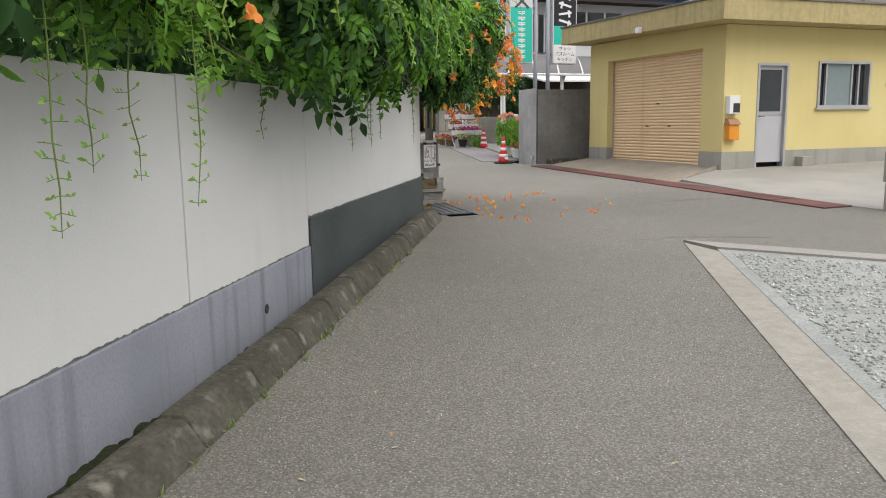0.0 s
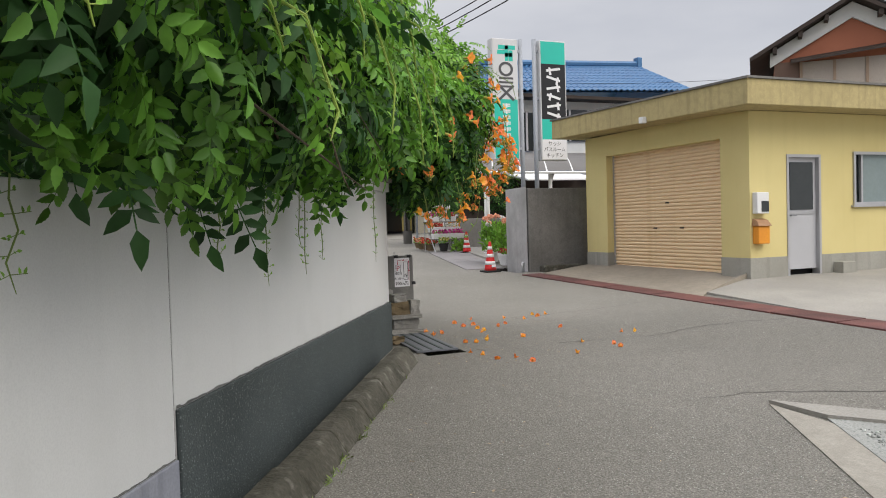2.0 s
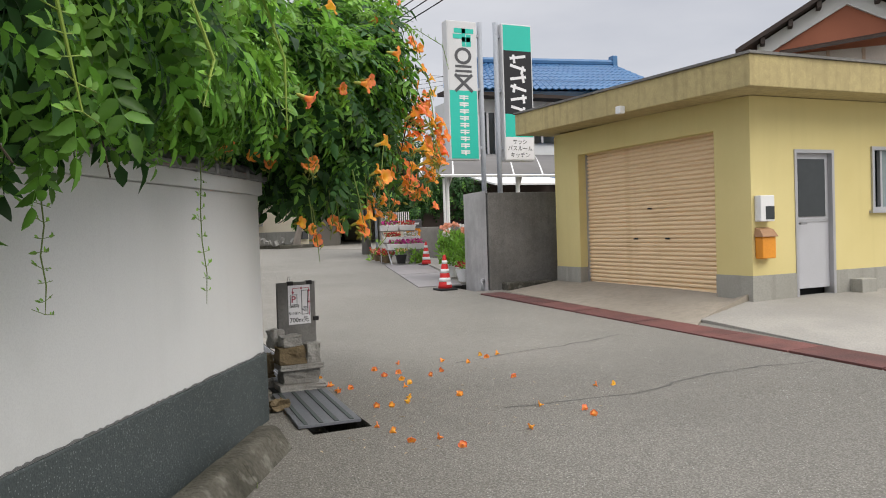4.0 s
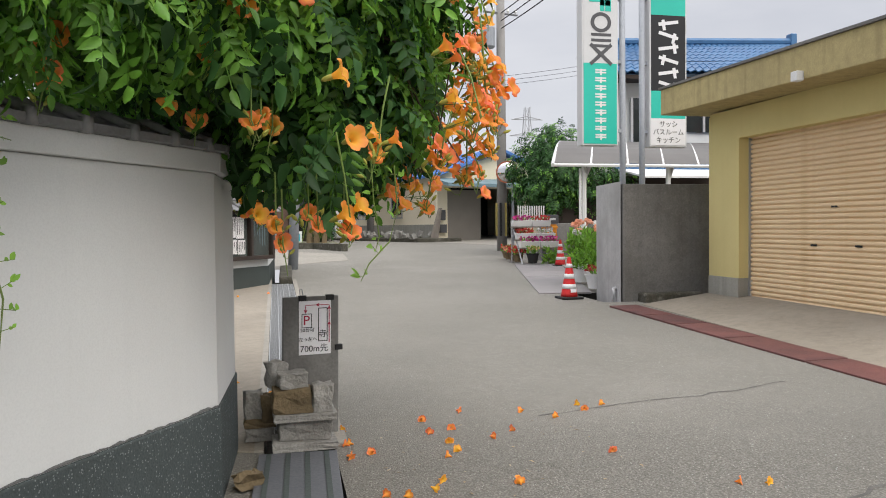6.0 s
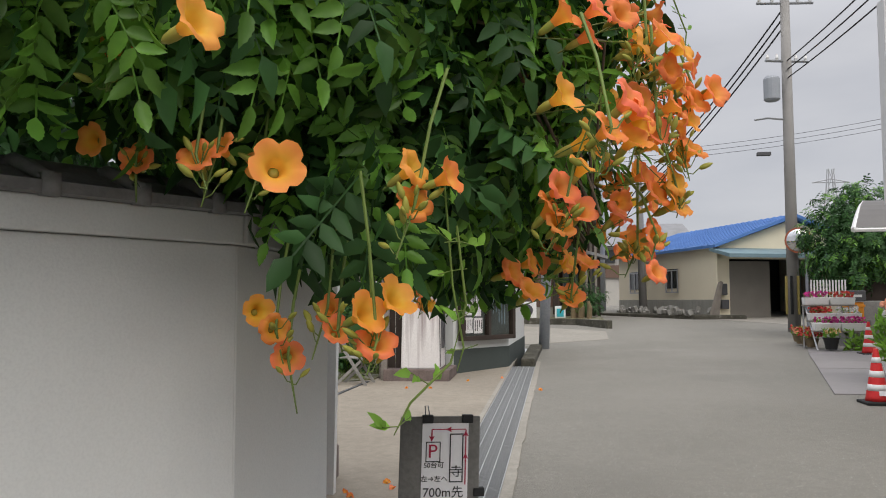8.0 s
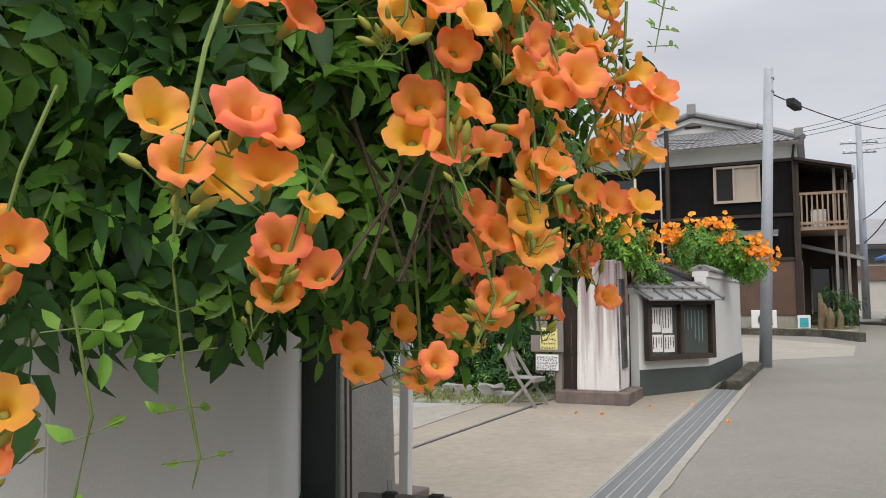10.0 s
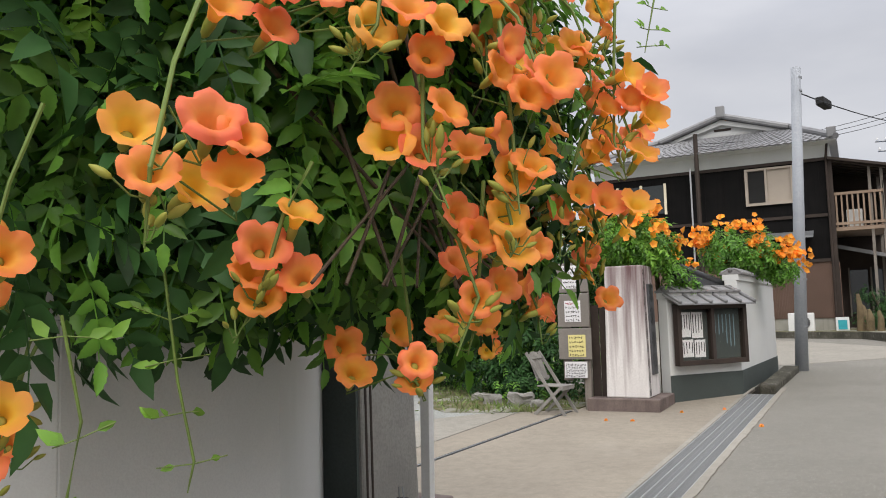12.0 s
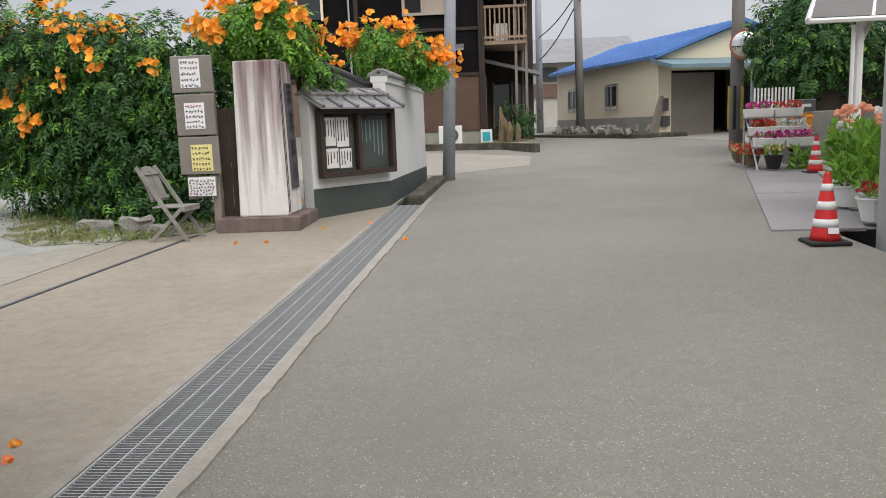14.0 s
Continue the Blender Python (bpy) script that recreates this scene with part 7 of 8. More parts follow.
for i, (s, o, z) in enumerate(((-1.6, 0.9, 2.6), (-0.9, 1.0, 2.75), (-0.3, 1.0, 2.6), (0.4, 1.0, 2.6), (0.9, 1.02, 2.85), (1.3, 0.98, 2.6), (-2.4, 0.8, 2.6), (2.0, 1.0, 2.75), (-1.3, 1.0, 2.35), (0.1, 1.02, 2.9))):
    r = random.Random(70 + i)
    a = lane(s, o - 0.15, z)
    runner([a, lane(s + 0.12, o + 0.05, z - 0.12), lane(s + 0.2, o + 0.12, z - 0.4), lane(s + 0.3 - 0.1 * (i % 3), o + 0.12, z - 0.5 - 0.06 * (i % 4))], parent=vine, seed=80 + i, gap=0.05, leaf=0.045, thick=0.006)


# trumpet flowers
def trumpet(lobe, curl, seed):
    """A five-lobed trumpet flower that opens along +z, about ten centimetres across."""
    r = random.Random(seed)
    n = 30
    sh = Shape()
    rings = [(0.005, -0.07), (0.008, -0.054), (0.0125, -0.036), (0.0165, -0.022), (0.022, -0.012), (0.03, -0.005), (0.039, 0.0), (0.047, 0.002 - curl * 0.4), (0.053, 0.001 - curl)]
    ph = [r.uniform(-0.01, 0.008) for _ in range(5)]
    vs = []
    for i, (rad, z) in enumerate(rings):
        for k in range(n):
            a = 2 * math.pi * k / n
            c = abs(math.cos(2.5 * a))
            t = max(0.0, (i - 3) / 5)
            rr = rad * (1 - lobe * t * (1 - c ** 0.22))
            zz = z + t * (0.005 * math.cos(5 * a) + 0.0022 * t * math.sin(11 * a + seed) + ph[int((a / (2 * math.pi) * 5 + 0.5)) % 5] * t)
            vs.append((rr * math.cos(a), rr * math.sin(a), zz))
    fs = [(i * n + k, i * n + (k + 1) % n, (i + 1) * n + (k + 1) % n, (i + 1) * n + k) for i in range(len(rings) - 1) for k in range(n)]
    sh.add(vs, fs)
    return sh


def petal_material():
    m = bpy.data.materials.new("trumpet_petal")
    m.use_nodes = True
    n, l = m.node_tree.nodes, m.node_tree.links
    b = n["Principled BSDF"]
    b.inputs["Roughness"].default_value = 0.6
    co = n.new("ShaderNodeTexCoord").outputs["Object"]
    sep = n.new("ShaderNodeSeparateXYZ")
    l.new(co, sep.inputs["Vector"])
    xy = n.new("ShaderNodeCombineXYZ")
    l.new(sep.outputs["X"], xy.inputs["X"])
    l.new(sep.outputs["Y"], xy.inputs["Y"])
    ln = n.new("ShaderNodeVectorMath")
    ln.operation = "LENGTH"
    l.new(xy.outputs["Vector"], ln.inputs[0])
    mr = n.new("ShaderNodeMapRange")
    mr.inputs["From Min"].default_value, mr.inputs["From Max"].default_value = 0.004, 0.046
    l.new(ln.outputs["Value"], mr.inputs["Value"])
    ra = n.new("ShaderNodeValToRGB")
    e = ra.color_ramp.elements
    e[0].position, e[0].color = 0.0, (0.8, 0.22, 0.03, 1)
    e[1].position, e[1].color = 1.0, (1.0, 0.25, 0.095, 1)
    for pos, c in ((0.25, (0.98, 0.5, 0.03, 1)), (0.45, (1.0, 0.56, 0.05, 1)), (0.65, (1.0, 0.38, 0.05, 1))):
        k = e.new(pos)
        k.color = c
    l.new(mr.outputs["Result"], ra.inputs["Fac"])
    veins = n.new("ShaderNodeTexNoise")
    veins.inputs["Scale"].default_value = 60
    l.new(co, veins.inputs["Vector"])
    info = n.new("ShaderNodeObjectInfo")
    warm = n.new("ShaderNodeValToRGB")
    w = warm.color_ramp.elements
    w[0].position, w[0].color = 0.0, (1.0, 0.2, 0.13, 1)
    w[1].position, w[1].color = 1.0, (1.0, 0.62, 0.06, 1)
    k = w.new(0.5)
    k.color = (1.0, 0.32, 0.065, 1)
    l.new(info.outputs["Random"], warm.inputs["Fac"])
    mx = n.new("ShaderNodeMix")
    mx.data_type = "RGBA"
    mx.inputs["Factor"].default_value = 0.55
    l.new(ra.outputs["Color"], mx.inputs["A"])
    l.new(warm.outputs["Color"], mx.inputs["B"])
    mv = n.new("ShaderNodeMix")
    mv.data_type, mv.blend_type = "RGBA", "MULTIPLY"
    mv.inputs["Factor"].default_value = 0.1
    l.new(mx.outputs["Result"], mv.inputs["A"])
    l.new(veins.outputs["Color"], mv.inputs["B"])
    l.new(mv.outputs["Result"], b.inputs["Base Color"])
    tr = n.new("ShaderNodeBsdfTranslucent")
    l.new(mv.outputs["Result"], tr.inputs["Color"])
    ms = n.new("ShaderNodeMixShader")
    ms.inputs["Fac"].default_value = 0.42
    l.new(b.outputs["BSDF"], ms.inputs[1])
    l.new(tr.outputs["BSDF"], ms.inputs[2])
    l.new(ms.outputs["Shader"], n["Material Output"].inputs["Surface"])
    return m


PETAL = petal_material()
TRUMPETS = [trumpet(0.2, 0.002, 1).mesh("trumpet_flower", PETAL, True), trumpet(0.22, 0.009, 2).mesh("trumpet_flower", PETAL, True), trumpet(0.2, -0.006, 3).mesh("trumpet_flower", PETAL, True)]
BUDGREEN = mat("yellow_green_bud", (0.3, 0.36, 0.06), (0.42, 0.36, 0.07), 0.55, 20, 60, 0.1, 0.0, translucent=0.2)
CALYX = Shape().lathe([(0.003, -0.088), (0.0085, -0.078), (0.011, -0.06), (0.0105, -0.042), (0.006, -0.038)], n=10).mesh("calyx", BUDGREEN, True)
BUD = Shape().lathe([(0.001, 0), (0.008, 0.01), (0.0105, 0.025), (0.008, 0.042), (0.002, 0.055)], n=9).mesh("bud", BUDGREEN, True)
fr = random.Random(21)


def aim(p, way, size=1.0):
    q = Vector(way).to_track_quat("Z", "Y").to_matrix().to_4x4()
    return Matrix.Translation(p) @ q @ Matrix.Rotation(fr.uniform(0, 6.28), 4, "Z") @ Matrix.Diagonal((size, size, size, 1))


def flower(p, way, size=1.0, parent=None):
    f = part("flower", fr.choice(TRUMPETS), PETAL, parent or vine)
    f.matrix_world = aim(p, way, size)
    c = part("calyx", CALYX, BUDGREEN, f)
    return f


def spray(p, top, buds=5, parent=None):
    """A flowering stem that hangs from the leaves to p, with buds round its end."""
    a, b = Vector(top), Vector(p)
    end = b + Vector((fr.uniform(-0.05, 0.05), fr.uniform(-0.05, 0.05), -fr.uniform(0.05, 0.16)))
    part("flower_stem", Shape().tube([a, a.lerp(b, 0.55) + Vector((0, 0, 0.04)), b, end], [0.005, 0.0045, 0.004, 0.002], 6), STEM, parent or vine)
    for k in range(buds):
        t = fr.random()
        q = b.lerp(end, t)
        w = Vector((fr.uniform(-1, 1), fr.uniform(-1, 1), fr.uniform(0.2, 1)))
        e = q + w.normalized() * fr.uniform(0.02, 0.06)
        part("stalk", Shape().tube([q, (q + e) / 2 - Vector((0, 0, 0.01)), e], 0.0018, 4), STEM, parent or vine)
        m = part("bud", BUD, BUDGREEN, parent or vine)
        m.matrix_world = aim(e, w, fr.uniform(0.5, 0.95))


OUT = Vector((0.72, -0.68, 0.5))
near_sprays = (
    ((4.94, 9.98, 2.5), [(4.9, 9.87, 2.26), (5.06, 9.89, 2.256), (5.0, 9.82, 2.165), (4.96, 9.96, 2.165), (5.065, 9.93, 2.165), (5.09, 9.93, 2.23)]),
    ((4.97, 10.26, 2.25), [(4.96, 10.23, 2.15), (4.9, 10.19, 2.08), (4.95, 10.24, 2.02), (4.89, 10.19, 1.98), (4.87, 10.2, 2.03)]),
    ((5.17, 10.38, 2.6), [(5.18, 10.35, 2.27), (5.12, 10.31, 2.29), (5.24, 10.36, 2.35), (5.22, 10.32, 2.45), (5.13, 10.33, 2.36)]),
    ((5.14, 10.32, 2.75), [(5.14, 10.25, 2.5), (5.2, 10.27, 2.54), (5.26, 10.32, 2.51), (4.98, 10.14, 2.5), (4.91, 10.07, 2.54), (5.0, 10.12, 2.57), (5.07, 10.2, 2.58)]),
    ((5.25, 10.6, 2.6), [(5.29, 10.57, 2.24), (5.33, 10.58, 2.26), (5.34, 10.55, 2.41), (5.4, 10.56, 2.44), (5.29, 10.52, 2.46)]),
    ((5.2, 10.6, 2.35), [(5.21, 10.55, 2.11), (5.17, 10.53, 2.16), (5.27, 10.57, 2.15), (5.28, 10.58, 2.08), (5.2, 10.52, 2.3)]),
    ((4.98, 10.58, 2.1), [(4.99, 10.76, 1.9), (4.8, 10.65, 1.8), (4.93, 10.72, 1.775), (4.94, 10.9, 1.905), (4.8, 10.88, 1.9), (4.74, 10.7, 1.86)]),
    ((5.16, 10.68, 2.25), [(5.15, 10.65, 1.94), (5.21, 10.67, 2.0), (5.1, 10.66, 2.06)]),
    ((5.35, 11.25, 2.85), [(5.4, 11.21, 2.62), (5.45, 11.24, 2.57), (5.39, 11.23, 2.55), (5.45, 11.25, 2.5), (5.33, 11.24, 2.43), (5.33, 11.21, 2.53)]),
    ((5.3, 11.25, 2.6), [(5.23, 11.23, 2.29), (5.29, 11.23, 2.4), (5.41, 11.26, 2.4), (5.38, 11.28, 2.25), (5.3, 11.26, 2.26), (5.17, 11.22, 2.24)]),
    ((4.6, 9.92, 2.35), [(4.62, 9.84, 2.06), (4.53, 9.86, 2.09), (4.53, 9.85, 2.0)]),
    ((4.36, 9.98, 2.1), [(4.4, 9.9, 1.73), (4.42, 9.92, 1.66), (4.47, 9.93, 1.77)]),
)
for top, group in near_sprays:
    low = min(group, key=lambda p: p[2])
    spray(low, top, 9)
    for p in group:
        w = OUT + Vector((fr.uniform(-0.5, 0.5), fr.uniform(-0.5, 0.5), fr.uniform(-0.35, 0.4)))
        q = Vector(p)
        part("stalk", Shape().tube([Vector(top).lerp(Vector(low), fr.uniform(0.5, 1.0)), q - w.normalized() * 0.11, q - w.normalized() * 0.075], 0.002, 4), STEM, vine)
        flower(q, w, fr.uniform(0.9, 1.15))
front = [(3.77, 9.62, 2.6), (3.98, 9.67, 2.56), (3.82, 9.7, 2.38), (3.99, 9.79, 2.12), (4.08, 10.0, 2.13), (4.03, 9.83, 2.15), (3.64, 9.9, 2.19), (3.76, 9.92, 2.14), (4.09, 10.1, 1.68), (4.28, 10.06, 1.68), (4.12, 10.12, 1.6), (4.24, 10.1, 1.74), (4.02, 10.15, 1.73), (4.41, 9.65, 2.68), (4.22, 9.67, 2.62),
         (3.93, 9.66, 2.59), (3.29, 9.14, 2.26), (3.39, 9.17, 2.3), (3.35, 9.19, 2.18), (3.33, 9.14, 2.36)]
for p in front:
    flower(Vector(p), Vector((0.2, -0.9, 0.3)) + Vector((fr.uniform(-0.6, 0.6), fr.uniform(-0.3, 0.3), fr.uniform(-0.5, 0.5))), fr.uniform(0.85, 1.05))
    if fr.random() < 0.5:
        spray(p, (p[0], p[1] + 0.1, p[2] + 0.25), 5)
# thick veil of flowers on the road side of the corner
for i in range(74):
    y = fr.uniform(10.25, 11.75)
    z = 1.8 + 1.6 * fr.random() ** 0.85
    x = 5.08 + 0.18 * math.sin((z - 1.7) * 2.0) - 0.35 * max(0, 2.0 - z) - 0.25 * max(0, z - 3.0) + fr.uniform(-0.16, 0.1)
    p = Vector((x, y, z))
    flower(p, Vector((0.75, -0.5, 0.25)) + Vector((fr.uniform(-0.5, 0.5), fr.uniform(-0.8, 0.8), fr.uniform(-0.5, 0.5))), fr.uniform(0.75, 1.0))
    if i % 3 == 0:
        spray(p, (x - 0.1, y, z + 0.2), 5)
# low flowers at the far end of the corner
for i in range(15):
    p = Vector((5.02 + fr.uniform(-0.2, 0.12), 11.3 + fr.uniform(-0.25, 0.3), 1.9 + 0.5 * fr.random()))
    flower(p, Vector((0.7, -0.6, 0.25)) + Vector((fr.uniform(-0.5, 0.5), fr.uniform(-0.6, 0.6), fr.uniform(-0.5, 0.5))), fr.uniform(0.8, 1.0))
    if i % 3 == 0:
        spray(p, (p.x - 0.12, p.y, p.z + 0.25), 5)
for i in range(16):
    p = Vector((3.95 + fr.uniform(-0.14, 0.16), 13.05 + fr.uniform(-0.3, 0.3), 1.72 + 0.24 * fr.random()))
    flower(p, Vector((0.5, -0.75, 0.15)) + Vector((fr.uniform(-0.5, 0.5), fr.uniform(-0.6, 0.6), fr.uniform(-0.5, 0.5))), fr.uniform(0.85, 1.05))
    if i % 3 == 0:
        spray(p, (p.x - 0.05, p.y, p.z + 0.35), 5)
# leaves trailing over the coping
leafy("foliage", vine, PIN_NEAR, [lane_blob(2.5, 0.3, 2.5, 0.4, 0.4, 0.3), lane_blob(3.0, 0.32, 2.48, 0.4, 0.4, 0.28), lane_blob(3.45, 0.3, 2.52, 0.35, 0.35, 0.24), lane_blob(3.9, 0.3, 2.6, 0.3, 0.3, 0.2)], 420, LEAF, 0.5, (0.7, 1.05), label="leaves over the coping")
leafy("new_growth", vine, PIN_NEAR, [lane_blob(2.5, 0.35, 2.6, 0.4, 0.4, 0.3), lane_blob(3.0, 0.38, 2.58, 0.4, 0.4, 0.3), lane_blob(3.4, 0.35, 2.62, 0.35, 0.35, 0.25)], 260, LEAF_LIGHT, 0.4, (0.6, 1.0), label="bright young leaves, also toned as lit")
# a few further back along the lane and one by the start
for s, o, z in ((-2.85, 0.75, 1.98), (3.6, 1.2, 2.5), (3.9, 1.25, 2.2), (4.2, 1.3, 2.8), (3.2, 1.1, 2.85), (3.7, 1.15, 3.1), (4.3, 1.3, 3.2), (2.9, 1.05, 2.3), (4.1, 1.2, 2.0)):
    flower(lane(s, o, z), WN + Vector((fr.uniform(-0.5, 0.5), fr.uniform(-0.5, 0.5), fr.uniform(-0.4, 0.4))), 1.0)


# ---- vines and bushes at the gate ----
FLOWER_FAR = (np.array([(0, 0, -0.05)] + [(0.055 * math.cos(a), 0.055 * math.sin(a), 0.01 if k % 2 else 0.0) if k % 2 == 0 else (0.042 * math.cos(a), 0.042 * math.sin(a), 0.0) for k, a in enumerate(2 * math.pi * j / 10 for j in range(10))]),
              [(0, j + 1, (j + 1) % 10 + 1) for j in range(10)])
FARPETAL = mat("far_trumpet_petal", (1.0, 0.5, 0.045), (1.0, 0.36, 0.06), 0.6, 8, 40, 0.05, 0.0, island=0.25, translucent=0.3)


def far_flowers(parent, blobs, count, clusters, up=0.4):
    p, nrm = cloud(blobs, clusters, 0.05)
    keep = nrm[:, 2] > -0.1
    p, nrm = p[keep], nrm[keep]
    idx = nr.integers(0, len(p), count)
    q = p[idx] + nrm[idx] * 0.16 + nr.normal(size=(count, 3)) * 0.08
    ways = nrm[idx] + nr.normal(size=(count, 3)) * 0.6 + np.array([0.3, -0.8, 0])
    tv = FLOWER_FAR[0][:, [2, 0, 1]]
    return scatter("orange_bloom", (tv, FLOWER_FAR[1]), q, ways, nr.normal(size=(count, 3)), nr.uniform(0.9, 1.35, count), FARPETAL, parent, "clusters of orange trumpet flowers")


gate_bush = thing("trumpet_vine", "large flowering trumpet vine bush beside the gate posts", "climbing plant")
gb = [(0.9, 22.3, 1.3, 1.0, 0.9, 1.15), (-0.1, 22.7, 1.5, 1.0, 1.0, 1.2), (1.3, 22.6, 2.3, 0.8, 0.8, 0.75), (0.3, 22.6, 2.5, 0.9, 0.8, 0.7), (-0.9, 23.2, 1.9, 1.0, 1.0, 1.0), (1.7, 22.7, 2.8, 0.6, 0.6, 0.5), (0.6, 22.0, 0.8, 0.8, 0.6, 0.6), (-1.9, 23.8, 2.3, 1.0, 0.9, 0.9), (-1.6, 23.6, 1.2, 0.8, 0.8, 0.9), (-1.3, 22.9, 2.9, 0.85, 0.75, 0.65), (0.0, 22.6, 2.95, 0.85, 0.65, 0.5), (-1.5, 22.9, 3.35, 0.8, 0.6, 0.5), (-0.5, 22.8, 3.25, 0.7, 0.6, 0.45), (0.7, 22.7, 3.05, 0.7, 0.6, 0.5), (-2.7, 23.6, 3.2, 0.8, 0.7, 0.6), (-2.9, 23.8, 1.9, 0.7, 0.7, 1.1)]
leafy("foliage", gate_bush, PIN_FAR, gb, 4000, LEAF_DARK, 0.45, (0.6, 1.0))
# Lighter green on the upper masses paints the bush's lit top.
leafy("new_growth", gate_bush, PIN_FAR, gb[2:], 1700, LEAF, 0.12, (0.5, 0.9))
leafy("new_growth", gate_bush, PIN_FAR, [(b[0], b[1], b[2] + 0.12, b[3], b[4], b[5]) for b in gb[2:]], 420, LEAF_LIGHT, 0.1, (0.45, 0.8))
# Extra dark-toned leaves inside, added to make the bush's core read as shade.
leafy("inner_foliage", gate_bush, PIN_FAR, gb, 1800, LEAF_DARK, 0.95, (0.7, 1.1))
far_flowers(gate_bush, gb[2:6] + gb[9:], 420, 80)
part("stem", Shape().tube([(0.8, 22.4, 0.4), (0.85, 22.5, 1.3), (0.5, 22.6, 2.2)], [0.08, 0.06, 0.03], 7), BARK, gate_bush)
part("stem", Shape().tube([(-0.3, 22.8, 0.4), (-0.2, 22.7, 1.4), (0.1, 22.6, 2.3)], [0.07, 0.05, 0.03], 7), BARK, gate_bush)
pil_vine = thing("trumpet_vine", "flowering trumpet vine spilling over the gate pillar and tiled roof", "climbing plant")
pv = [(2.4, 21.6, 3.05, 0.42, 0.5, 0.34), (2.9, 21.75, 3.02, 0.42, 0.5, 0.36), (2.7, 21.7, 3.3, 0.3, 0.35, 0.22), (3.3, 21.95, 2.62, 0.18, 0.25, 0.22), (3.45, 22.35, 2.4, 0.18, 0.2, 0.12)]
leafy("foliage", pil_vine, PIN_FAR, pv, 1500, LEAF, 0.6, (0.5, 0.8), cut=lambda p: ~((p[:, 0] > 2.25) & (p[:, 0] < 3.25) & (p[:, 1] > 20.7) & (p[:, 1] < 21.95) & (p[:, 2] < 2.66)))
leafy("new_growth", pil_vine, PIN_FAR, pv, 300, LEAF_LIGHT, 0.12, (0.6, 0.9), cut=lambda p: p[:, 2] > 2.7)
far_flowers(pil_vine, pv, 230, 40)
part("stem", Shape().tube([(3.0, 22.3, 0.4), (3.0, 22.3, 2.0), (3.0, 22.0, 3.0)], [0.06, 0.05, 0.03], 7), BARK, pil_vine)
wall_vine = thing("trumpet_vine", "orange-flowered trumpet vine leaning over the temple wall", "climbing plant")
wv = [(3.8, 24.6, 3.05, 0.45, 0.5, 0.4), (4.25, 24.8, 3.0, 0.45, 0.5, 0.36), (4.65, 25.1, 2.7, 0.32, 0.4, 0.2)]
leafy("foliage", wall_vine, PIN_FAR, wv, 1100, LEAF, 0.6, (0.5, 0.8))
far_flowers(wall_vine, wv, 280, 45)
part("stem", Shape().tube([(3.7, 24.5, 0.4), (3.7, 24.4, 2.2), (3.9, 24.4, 3.0)], [0.06, 0.05, 0.03], 7), BARK, wall_vine)
far_hedge = thing("garden_shrub", "broad-leaved green shrubs at the back of the temple yard", "shrub")
leafy("crown", far_hedge, PIN_FAR, [(-4.5, 30, 1.0, 2.2, 1.6, 1.3), (-8, 31, 1.4, 2.5, 1.8, 1.6), (-1.5, 29, 1.2, 1.6, 1.4, 1.3), (-12, 31, 1.6, 2.6, 1.8, 1.8), (-6, 33, 2.2, 3, 2, 1.6)], 2400, LEAF_LIGHT, 0.5, (1.3, 2.2))
solid("yard_wall", Shape().box(-22, -2.5, 35.0, 35.2, 0.3, 2.3), PLASTER, "plain white wall at the back of the temple yard", "wall", "structure")
solid("blue_banner", Shape().box(-3.2, -3.16, 22.5, 23.6, 1.5, 2.1), mat("blue_banner_cloth", (0.03, 0.08, 0.4), (0.025, 0.07, 0.34), 0.8), "blue banner hanging in the temple yard", "banner")
solid("banner_pole", Shape().tube([(-3.18, 22.48, 0.3), (-3.18, 22.48, 2.3)], 0.03, 6), ALU, "thin pole carrying the blue banner", "pole")

# evergreen tree and shrubs behind the flower rack
ever = thing("evergreen_tree", "round dark evergreen tree behind the flower rack", "tree")
ev = [(13.3, 30.6, 3.6, 1.3, 1.2, 1.2), (12.8, 30.2, 2.9, 0.9, 0.9, 0.8), (14.4, 31.2, 3.3, 1.3, 1.2, 1.1), (14.0, 32.0, 4.3, 1.0, 1.0, 0.9), (15.4, 31.0, 2.8, 1.0, 1.0, 0.9)]
leafy("crown", ever, PIN_FAR, ev, 2300, LEAF_DARK, 0.5, (0.8, 1.3))
leafy("inner_crown", ever, PIN_FAR, ev, 900, LEAF_DARK, 0.95, (0.8, 1.3))
leafy("light_leaves", ever, PIN_FAR, ev, 500, LEAF, 0.1, (0.7, 1.1))
part("trunk", Shape().tube([(13.6, 31.0, 0.5), (13.5, 30.9, 2.0), (13.6, 30.9, 3.4)], [0.16, 0.13, 0.07], 8), BARK, ever)
part("limb", Shape().tube([(13.5, 30.9, 1.9), (14.2, 31.1, 2.8), (14.6, 31.2, 3.4)], [0.08, 0.06, 0.03], 6), BARK, ever)
part("limb", Shape().tube([(13.5, 30.9, 1.7), (12.9, 30.4, 2.5), (12.7, 30.2, 3.0)], [0.07, 0.05, 0.03], 6), BARK, ever)
hp2 = thing("garden_pine", "small dark cloud-pruned pine beside the house porch", "tree")
leafy("crown", hp2, PIN_FAR, [(6.5, 41.0, 1.5, 0.7, 0.7, 0.3), (6.9, 41.4, 2.0, 0.5, 0.5, 0.25), (6.3, 41.5, 2.4, 0.4, 0.4, 0.25)], 420, LEAF_DARK, 0.7, (0.5, 0.9))
part("trunk", Shape().tube([(6.5, 41.3, 0.95), (6.7, 41.3, 1.6), (6.4, 41.4, 2.4)], [0.07, 0.06, 0.03], 6), BARK, hp2)


